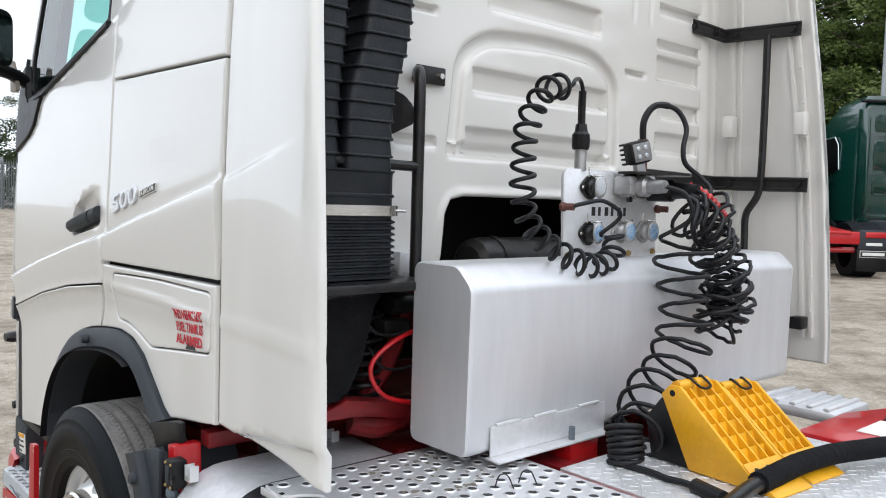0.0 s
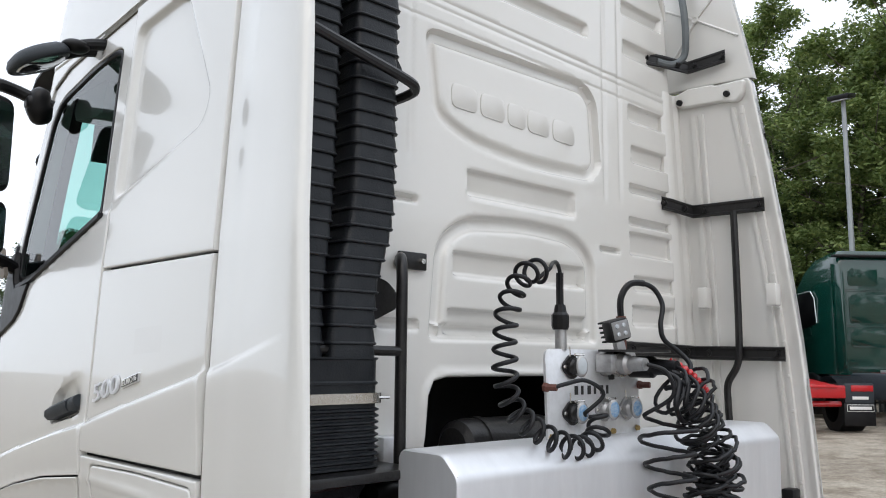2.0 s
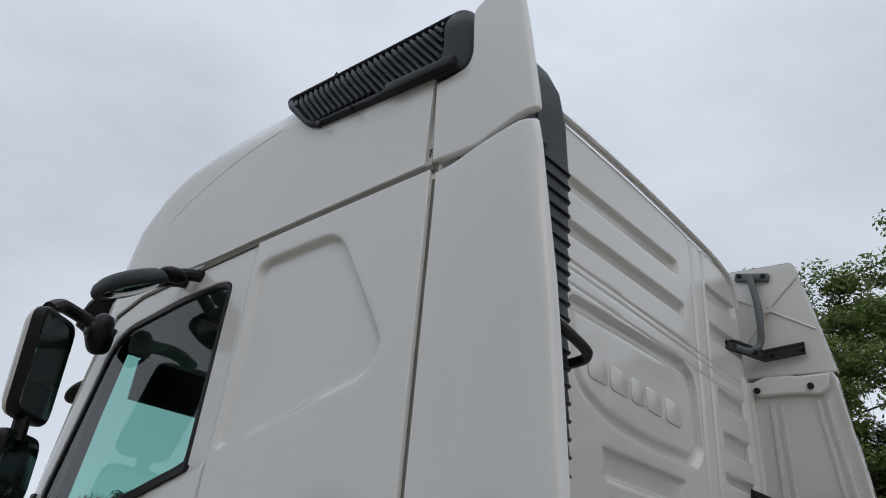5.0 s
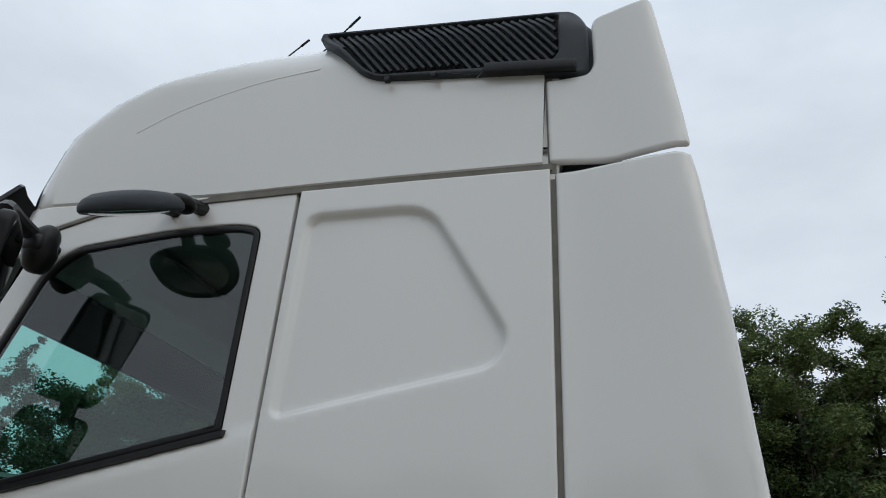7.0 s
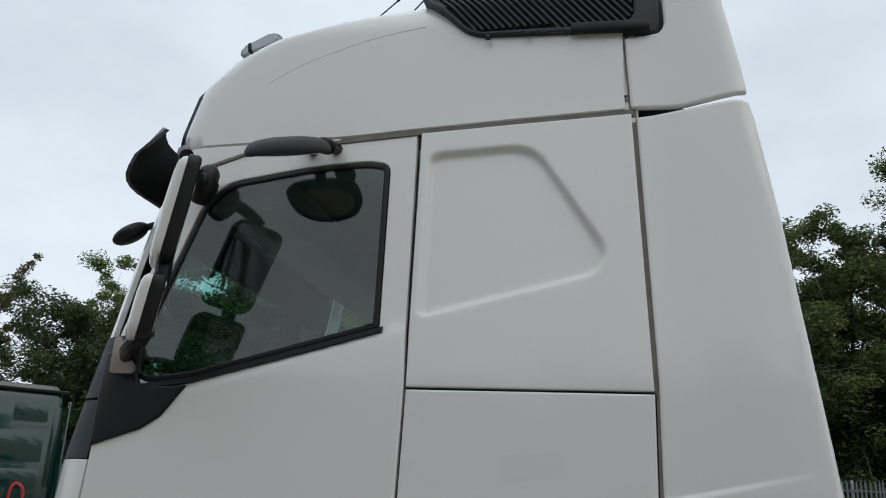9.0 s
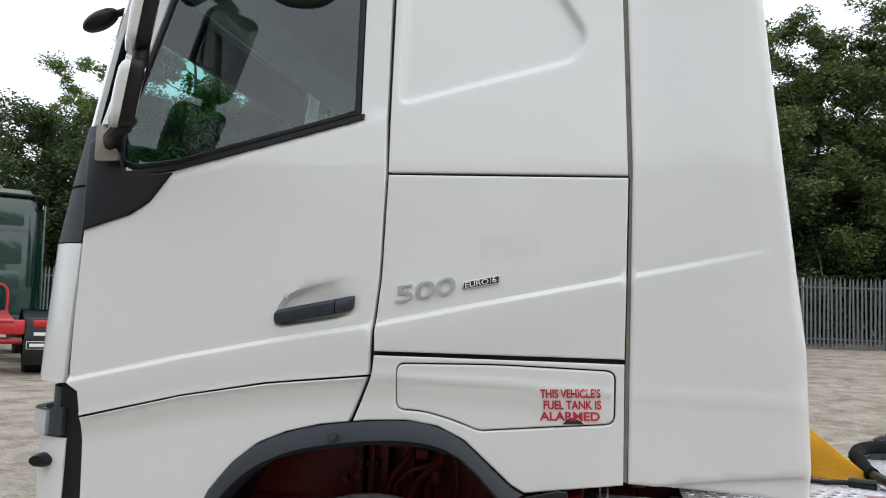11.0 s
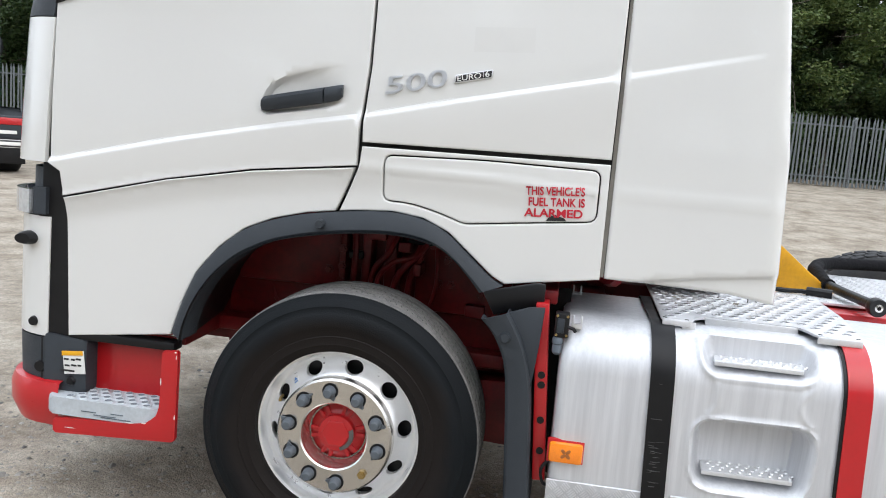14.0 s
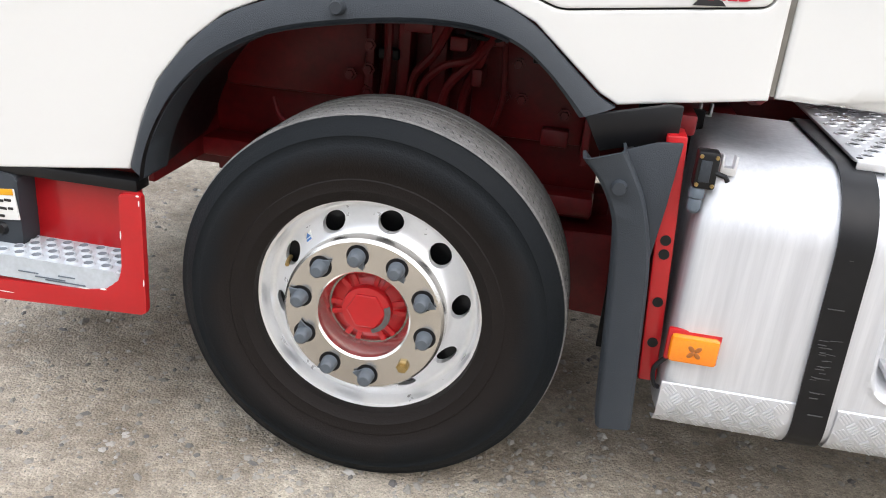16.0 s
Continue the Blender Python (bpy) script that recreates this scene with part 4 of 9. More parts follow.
farup = panel("upper_fairing", FAR_UP, far_up, M_WHITE_DULL, truck, 0.016, depth=0.03, lip=0.006, drop=0.004, outward=-1, label="white far upper fairing with crossed ribs inside")
panel("upper_fairing_skin", FAR_UP, lambda x, z: far_up(x, z) * 0 + FAR - lean_y(z) + 0.065, M_WHITE, farup, 0.06, depth=0.03, outward=1)
for (ax, az), (bx, bz) in (((0.791, 3.687), (0.988, 3.571)), ((0.988, 3.571), (1.205, 3.43)), ((1.150, 3.715), (0.988, 3.571)), ((0.988, 3.571), (0.850, 3.395))):
    part("fairing_rib", tube([(ax + (bx - ax) * k / 4, float(far_up(0, az + (bz - az) * k / 4)) - 0.002, az + (bz - az) * k / 4) for k in range(5)], 0.0065, 6), M_WHITE_DULL, farup, "", 40)
part("rib_boss", spin([(0.0, -0.012), (0.010, -0.012), (0.012, -0.016), (0.018, -0.016), (0.020, 0.01)], (0.988, float(far_up(0, 3.571)), 3.571), "y", 16), M_WHITE_DULL, farup, "", 40)
# pressed ribs on the far fairing's inner face: two along its rear edge, two upright ones further in
for off, wid in ((0.072, 0.007), (0.112, 0.007), (None, 0.011), (None, 0.006)):
    rows = []
    for z in [1.22 + 1.86 * k / 16 for k in range(17)]:
        x = (0.955 if wid > 0.01 else 0.998) if off is None else float(far_rear(z)) - off
        y = float(FAR - lean_y(z)) + 0.02
        rows.append([(x - wid * 1.6, y + 0.004, z), (x - wid, y - 0.013, z), (x + wid, y - 0.013, z), (x + wid * 1.6, y + 0.004, z)])
    rib_ = part("fairing_rib", loft(rows), M_WHITE_DULL, far, "", 25)
    if off and off < 0.1:
        for k in range(12):
            z = 1.34 + k * 0.155
            part("rib_stud", spin([(0.0, -0.004), (0.006, -0.004), (0.008, 0.0)], (float(far_rear(z)) - off, float(FAR - lean_y(z)) + 0.007, z), "y", 8), M_WHITE_DULL, rib_, "", 40)
# black brackets of the far fairing, cranked from the wall's flank to the fairing
for path_ in ([(0.815, 2.285, 3.362), (0.875, 2.375, 3.348), (0.955, 2.488, 3.322), (1.150, 2.498, 3.334)],
              [(0.868, 2.352, 2.628), (0.882, 2.42, 2.624), (0.930, 2.535, 2.600), (1.290, 2.545, 2.592)],
              [(0.872, 1.97, 1.922), (0.878, 2.41, 1.914), (0.915, 2.540, 1.908), (1.348, 2.560, 1.902)]):
    pv = [Vector(p) for p in path_]
    rows = []
    for i, p in enumerate(pv):
        d = (pv[min(i + 1, 3)] - pv[max(i - 1, 0)])
        nrm_ = Vector((d.y, -d.x, 0)).normalized() * 0.010
        rows.append([(p.x, p.y, p.z - 0.033), tuple(p + nrm_ + Vector((0, 0, -0.029))), tuple(p + nrm_ + Vector((0, 0, -0.020))), tuple(p + nrm_ * 0.45 + Vector((0, 0, -0.014))), tuple(p + nrm_ * 0.45 + Vector((0, 0, 0.014))),
                     tuple(p + nrm_ + Vector((0, 0, 0.020))), tuple(p + nrm_ + Vector((0, 0, 0.029))), (p.x, p.y, p.z + 0.033)])
    arm = part("bracket", loft(rows, True, True, True), M_BLACK_STEEL, truck, "black steel fairing bracket", 30)
    for u in (0.25, 1.6, 2.15, 2.9):
        i = min(int(u), 2)
        p = pv[i].lerp(pv[i + 1], u - i)
        part("bolt", spin([(0, -0.014), (0.011, -0.014), (0.011, -0.004), (0.017, -0.004), (0.017, 0.004)], (p.x + 0.004, p.y - 0.006, p.z), "y", 8), M_BLACK_STEEL, arm)
yb = 2.53
part("stay", tube(bend([(1.147, yb - 0.008, 2.575), (1.146, yb, 2.30), (1.146, yb, 1.97), (1.134, yb, 1.854), (1.084, yb, 1.768), (1.080, yb, 1.68), (1.084, yb, 1.56)], 5), 0.017, 10), M_BLACK_STEEL, truck, "black steel stay rod")
part("stay", tube(bend([(0.932, 2.472, 3.755), (0.958, 2.462, 3.60), (0.962, 2.462, 3.46), (0.945, 2.466, 3.375), (0.905, 2.420, 3.335), (0.862, 2.352, 3.345)], 6), 0.018, 10), M_GALV, truck, "bent grey steel stay tube")
foot_ = part("stay_foot", box((0.845, 2.488, 3.738), (1.022, 2.520, 3.782), 0.008, Matrix.Rotation(radians(13), 4, "Y")), M_GALV, truck)
for x, z in ((0.872, 3.778), (0.995, 3.750)):
    part("bolt", spin([(0, -0.012), (0.010, -0.012), (0.014, 0.0)], (x, 2.488, z), "y", 8), M_BLACK, foot_)
# white hinge plate of the far fairing
hp = panel("hinge_plate", rounded([(0.866, 3.200), (0.862, 3.150), (0.895, 3.128), (1.12, 3.112), (1.19, 3.096), (1.225, 3.125), (1.240, 3.195), (1.20, 3.202), (1.09, 3.200), (1.07, 3.212), (0.94, 3.222)], 0.016), lambda x, z: np.full(np.shape(x), 2.50), M_WHITE_DULL, truck, 0.05, lip=0.008, drop=0.01, depth=0.05)
for x, z in ((0.897, 3.155), (1.150, 3.143)):
    part("bolt", spin([(0, -0.012), (0.014, -0.012), (0.016, 0.0), (0.016, 0.01)], (x, 2.497, z), "y", 12), M_BLACK, hp)
for x in (0.978, 1.318):
    part("clip", box((x - 0.024, 2.505, 2.12), (x + 0.024, 2.56, 2.22), 0.006), M_WHITE_DULL, truck)
part("rubber_stop", box((1.315, 2.52, 1.262), (1.372, 2.59, 1.318), 0.008), M_BLACK, truck)
# upright corner rail between wall and far fairing
rows = []
for z in (1.56, 1.9, 2.2, 2.5, 2.8, 3.0, 3.2):
    y = FAR - float(lean_y(z))
    rows.append([(0.79, y - 0.13, z), (0.856, y - 0.13, z), (0.872, y - 0.105, z), (0.876, y - 0.075, z), (0.862, y - 0.055, z), (0.862, y - 0.02, z), (0.874, y, z), (0.874, y + 0.03, z), (0.79, y + 0.03, z)])
part("corner_rail", loft(rows, True, True, True), M_WHITE_DULL, truck, "", 30)


# ---- front of the cab ----
def plan(u, z, inset=0.0):
    """A point of the cab's outline at height z: u 0..1 round the near corner, 1..2 across the front."""
    fx, r, y0 = float(front_x(z)) + inset, 0.22, float(lean_y(z)) + inset
    if u <= 1:
        a = math.pi / 2 * u
        return (fx + r - r * math.sin(a), y0 + r - r * math.cos(a), z)
    t = u - 1
    bow = 0.04 * (1 - (2 * t - 1) ** 2)
    return (fx - bow, y0 + r + (WIDE - 2 * y0 - 2 * r) * t, z)


def patch(name, zs, us, mat, label="", inset=0.0, thick=0.02):
    rows = [[plan(u, z, inset) for u in us] for z in zs]
    bm = loft(rows)
    bmesh.ops.recalc_face_normals(bm, faces=bm.faces)
    got = bmesh.ops.solidify(bm, geom=bm.faces[:], thickness=thick)
    return part(name, bm, mat, truck, label, 40)


lin = lambda a, b, n: [a + (b - a) * k / n for k in range(n + 1)]
patch("front_panel", lin(1.37, 1.90, 8), lin(0.03, 1.0, 10) + lin(1.1, 1.9, 8), M_WHITE, "white front panel with a rounded corner")
patch("corner_cover", [1.905, 2.0, 2.1, 2.12], lin(0.05, 1.0, 10), M_PLASTIC, "dark plastic windscreen corner cover")
patch("corner_cover", [2.13, 2.2, 2.3, 2.37], lin(0.05, 1.0, 10), M_PLASTIC, "dark plastic upper corner cover")
patch("scuttle", [1.905, 2.0, 2.1], lin(1.0, 2.0, 10), M_PLASTIC, "dark plastic scuttle under the windscreen")
patch("pillar", lin(2.36, 3.12, 10), lin(0.40, 0.80, 5), M_WHITE, "white windscreen pillar", inset=0.004)
patch("pillar_seal", lin(2.30, 3.14, 10), lin(0.80, 0.97, 3), M_BLACK, "", inset=0.006)
glass = part("windscreen", loft([[plan(u, z, 0.012) for u in lin(0.95, 2.0, 16)] for z in lin(2.1, 3.13, 8)]), M_SCREEN, truck, "tinted windscreen", 60)
glass.visible_shadow = False
patch("roof_front", lin(3.13, 3.19, 2), lin(0.25, 1.0, 6) + lin(1.1, 1.9, 8), M_WHITE, "white roof front band")
patch("bumper_panel", lin(0.70, 1.163, 4), lin(0.0, 1.0, 9) + lin(1.1, 1.9, 8), M_WHITE, "white bumper corner", inset=0.012)
patch("headlamp_housing", lin(1.168, 1.345, 3), lin(0.0, 1.0, 8) + lin(1.1, 1.9, 8), M_PLASTIC, "", inset=0.04)
patch("bumper_lower", lin(0.53, 0.692, 3), lin(0.0, 1.0, 8) + lin(1.1, 1.9, 8), M_PLASTIC, "dark plastic bumper infill", inset=0.014)
lampb = patch("headlamp", lin(1.172, 1.262, 4), lin(0.20, 1.0, 8) + [1.12], M_LENS, "clear headlamp with small lenses", inset=-0.006, thick=0.03)
for j in range(4):
    for i in range(5):
        px_, py_, pz_ = plan(0.24 + i * 0.10, 1.186 + j * 0.021, 0.018)
        part("lamp_element", ellipsoid((px_, py_, pz_), Vector((0.009, 0, 0)), Vector((0, 0.009, 0)), Vector((0, 0, 0.008))), M_POLISHED, lampb)
patch("headlamp_frame", lin(1.172, 1.275, 3), lin(0.0, 0.17, 3), M_PLASTIC, "", inset=0.0, thick=0.05)
# dark channel between wing and bumper
rows = []
for z, x in ((0.52, -1.085), (0.71, -1.085), (1.0, -1.095), (1.24, -1.105), (1.33, -1.12), (1.37, -1.155)):
    y = float(lean_y(z)) + 0.016
    rows.append([(x, y + 0.06, z), (x, y, z), (x - 0.05, y + 0.006, z), (-1.205, y, z), (-1.205, y + 0.06, z)])
part("bumper_joint", loft(rows, True, True, True), M_BLACK, truck, "black plastic channel beside the bumper", 30)
# bumper camera and sensor plugs
part("bumper_camera", loft([[(-1.268 + 0.042 * math.cos(a) * s, 0.03 + o, 1.075 + 0.026 * math.sin(a) * s) for a in lin(0, 2 * math.pi, 16)[:-1]] for o, s in ((0.05, 1), (-0.03, 1), (-0.055, 0.75))], True, True, True), M_BLACK, truck, "small black bumper camera", 30)
part("sensor_plug", spin([(0, -0.012), (0.017, -0.012), (0.02, 0.0), (0.02, 0.02)], (-1.24, 0.012, 0.752), "y", 14), M_BLACK, truck)
part("sensor_plug", spin([(0, -0.012), (0.02, -0.012), (0.024, 0.0), (0.024, 0.02)], (-1.21, 0.012, 0.575), "y", 14), M_BLACK, truck)
# the red lower bumper and step surround
rows = []
for z, o in ((0.336, 0.05), (0.35, 0.015), (0.42, -0.005), (0.49, -0.004), (0.524, 0.006), (0.53, 0.03)):
    rows.append([plan(0.0, z, o - 0.01)[:1] + (plan(0.0, z, o - 0.01)[1] + 0.10, z)] + [(-1.105, plan(0.0, z, o - 0.01)[1] - 0.012, z)] + [plan(u, z, o - 0.01) for u in lin(0.0, 1.0, 9) + lin(1.1, 1.9, 8)])
part("bumper_spoiler", loft(rows), M_RED, truck, "red lower bumper corner", 50)
part("step_face", extrude_outline(rounded([(-1.095, 0.352), (-0.602, 0.378), (-0.598, 0.728), (-0.660, 0.722), (-0.666, 0.50), (-0.690, 0.446), (-0.77, 0.428), (-1.095, 0.412)], [0.01, 0.015, 0.008, 0.006, 0.03, 0.03, 0.03, 0.01]), "y", -0.078, -0.058, 0.005), M_RED, truck, "red entry step surround with chipped edges")
part("step_back", box((-1.05, 0.075, 0.40), (-0.690, 0.095, 0.735), 0.004), M_RED, truck)
step = part("entry_step", extrude_outline(rounded([(-1.12, -0.074), (-0.672, -0.074), (-0.668, 0.075), (-1.10, 0.075), (-1.14, 0.0)], 0.02), "z", 0.425, 0.492, 0.012), M_STEPGREY, truck, "pale grey worn entry step with studded tread")
for j in range(4):
    for i in range(7):
        x, y = -1.04 + i * 0.052 + (j % 2) * 0.026, -0.052 + j * 0.034
        if x < -0.69 and not (x < -1.03 and y > 0.0):
            st_ = part("tread_stud", spin([(0.0185, 0.0), (0.0160, 0.005), (0.0145, 0.006), (0.0125, 0.005)], (x, y, 0.492), "z", 12), M_STEPGREY, step, "", 60)
            part("stud_hole", spin([(0.0132, 0.0048), (0.010, 0.0015), (0.0, 0.001)], (x, y, 0.492), "z", 12), M_STEPHOLE, st_, "", 60)
for x, z, w in ((-0.98, 0.449, 0.06), (-0.93, 0.44, 0.09), (-0.86, 0.452, 0.05), (-0.9, 0.434, 0.12)):
    part("step_scrape", box((x, -0.0765, z), (x + w, -0.0742, z + 0.003), 0.0), M_GREY_LAMP, step)
for x, z, w, h_ in ((-1.05, 0.379, 0.05, 0.002), (-0.80, 0.430, 0.035, 0.003), (-0.735, 0.436, 0.02, 0.004), (-0.612, 0.722, 0.010, 0.004), (-0.606, 0.700, 0.004, 0.012), (-0.664, 0.60, 0.004, 0.02), (-0.606, 0.47, 0.004, 0.016)):
    part("paint_chip", extrude_outline([(x, z), (x + w * 0.6, z - h_ * 0.4), (x + w, z + h_ * 0.3), (x + w * 0.7, z + h_), (x + w * 0.2, z + h_ * 0.8)], "y", -0.0790, -0.0782, 0.0), M_STICKER, step)
part("step_end_cover", extrude_outline(rounded([(-1.19, 0.42), (-1.10, 0.44), (-1.012, 0.488), (-1.010, 0.70), (-1.19, 0.715)], 0.02), "y", 0.0, 0.10, 0.008), M_PLASTIC, truck, "dark plastic step end cover")
part("cover_bolt", spin([(0, -0.010), (0.014, -0.010), (0.02, 0.0)], (-1.073, 0.0, 0.535), "y", 12), M_BLACK, truck)
label = part("warning_label", box((-1.103, -0.006, 0.565), (-1.015, -0.0015, 0.655), 0.001, Matrix.Rotation(radians(-6), 4, "Y")), M_STICKER, truck, "white instruction label with a yellow band")
part("label_band", box((-1.109, -0.0085, 0.638), (-1.021, -0.0065, 0.656), 0.0005, Matrix.Rotation(radians(-6), 4, "Y")), M_YELLOW, label)
for k, (x, z, w) in enumerate([(-1.09, 0.622, 0.02), (-1.062, 0.622, 0.016), (-1.04, 0.626, 0.02), (-1.086, 0.597, 0.02), (-1.058, 0.60, 0.022), (-1.034, 0.602, 0.015), (-1.085, 0.577, 0.06)]):
    part("label_mark", box((x - w / 2, -0.0082, z - 0.004), (x + w / 2, -0.0062, z + 0.003), 0.0), M_INK_BLACK, label)
# wheel-arch flare
ARCH_IN = [(-0.615, 0.755), (-0.600, 0.835), (-0.555, 0.937), (-0.475, 1.048), (-0.353, 1.131), (-0.234, 1.177), (-0.04, 1.215), (0.15, 1.233), (0.281, 1.219), (0.358, 1.180), (0.430, 1.112), (0.478, 1.056)]
o_ = bend([(x, 0, z) for x, z in ARCH], 4)
_k = np.linspace(0, len(ARCH_IN) - 1, len(ARCH))
i_ = bend([(float(np.interp(k, range(len(ARCH_IN)), [p[0] for p in ARCH_IN])), 0, float(np.interp(k, range(len(ARCH_IN)), [p[1] for p in ARCH_IN]))) for k in _k], 4)
rows = []
for a, b in zip(o_, i_):
    y = float(skin(a.x, a.z))
    m_ = a.lerp(b, 0.25)
    rows.append([(a.x, y + 0.02, a.z), (a.x, y - 0.012, a.z), (m_.x, y - 0.026, m_.z), (a.lerp(b, 0.85).x, y - 0.034, a.lerp(b, 0.85).z), (b.x, y - 0.026, b.z), (b.x, y + 0.10, b.z)])
flare = part("arch_flare", loft(rows, True, True), M_PLASTIC, truck, "dark grey plastic wheel-arch flare", 40)
part("bolt", spin([(0, -0.012), (0.014, -0.012), (0.018, 0.0), (0.018, 0.01)], (-0.103, -0.040, 1.243), "y", 12), M_PLASTIC, flare)
rows = []
for b in i_:
    out = (Vector((b.x, 0, b.z)) - Vector((0, 0, 0.5))).normalized()
    rows.append([(b.x, -0.05, b.z), (b.x + out.x * 0.01, 0.12, b.z + out.z * 0.01), (b.x + out.x * 0.05, 0.50, b.z + out.z * 0.05)])
part("arch_liner", loft(rows[:40]), M_BLACK, truck, "", 40)
# black strip painting the shade under the wing
part("wing_shade_strip", box((-1.09, 0.004, 0.700), (-0.655, 0.07, 0.732), 0.004), M_BLACK, truck)
# rear mudguard and flap behind the front wheel
FLAP_L = bend([(0.498, 0, 0.982), (0.546, 0, 0.929), (0.587, 0, 0.84), (0.602, 0, 0.728), (0.612, 0, 0.60), (0.622, 0, 0.45), (0.632, 0, 0.296)], 5)
FLAP_R = bend([(0.592, 0, 1.014), (0.646, 0, 0.917), (0.675, 0, 0.825), (0.692, 0, 0.728), (0.702, 0, 0.60), (0.712, 0, 0.45), (0.722, 0, 0.306)], 5)
rows = []
for p, q in zip(FLAP_L, FLAP_R):
    at = lambda u: (p.x + (q.x - p.x) * u, p.z + (q.z - p.z) * u)
    ring_ = ((0.0, -0.03), (0.02, -0.100), (0.10, -0.114), (0.16, -0.118), (0.90, -0.118), (0.97, -0.112), (1.0, -0.098), (1.0, 0.20), (0.94, 0.20), (0.94, -0.094), (0.88, -0.108), (0.18, -0.108), (0.10, -0.098), (0.07, -0.03))
    rows.append([(at(u)[0], y, at(u)[1]) for u, y in ring_])
flap = part("mudguard", loft(rows, True, True, True), M_PLASTIC, truck, "dark grey plastic mudguard behind the wheel", 40)
part("bolt", spin([(0, -0.014), (0.015, -0.014), (0.019, 0.0), (0.019, 0.02)], (0.588, -0.118, 0.932), "y", 12), M_PLASTIC, flap)
part("infill", extrude_outline([(0.585, 1.010), (0.640, 0.915), (0.670, 0.825), (0.688, 0.76), (0.702, 0.90), (0.712, 1.042), (0.66, 1.038)], "y", -0.092, -0.080, 0.003), M_PLASTIC, flap)
# grey plastic made black here: the shade on it put into colour
part("mudguard_top", extrude_outline([(0.490, 1.064), (0.673, 1.110), (0.705, 1.11), (0.705, 1.03), (0.60, 1.005), (0.535, 0.985)], "y", -0.030, -0.010, 0.004), M_BLACK, truck, "plastic mudguard upper part, black for the shade on it")

part("arch_front", box((-0.675, 0.10, 0.70), (-0.655, 0.52, 0.95), 0.004), M_CHASSIS, truck)


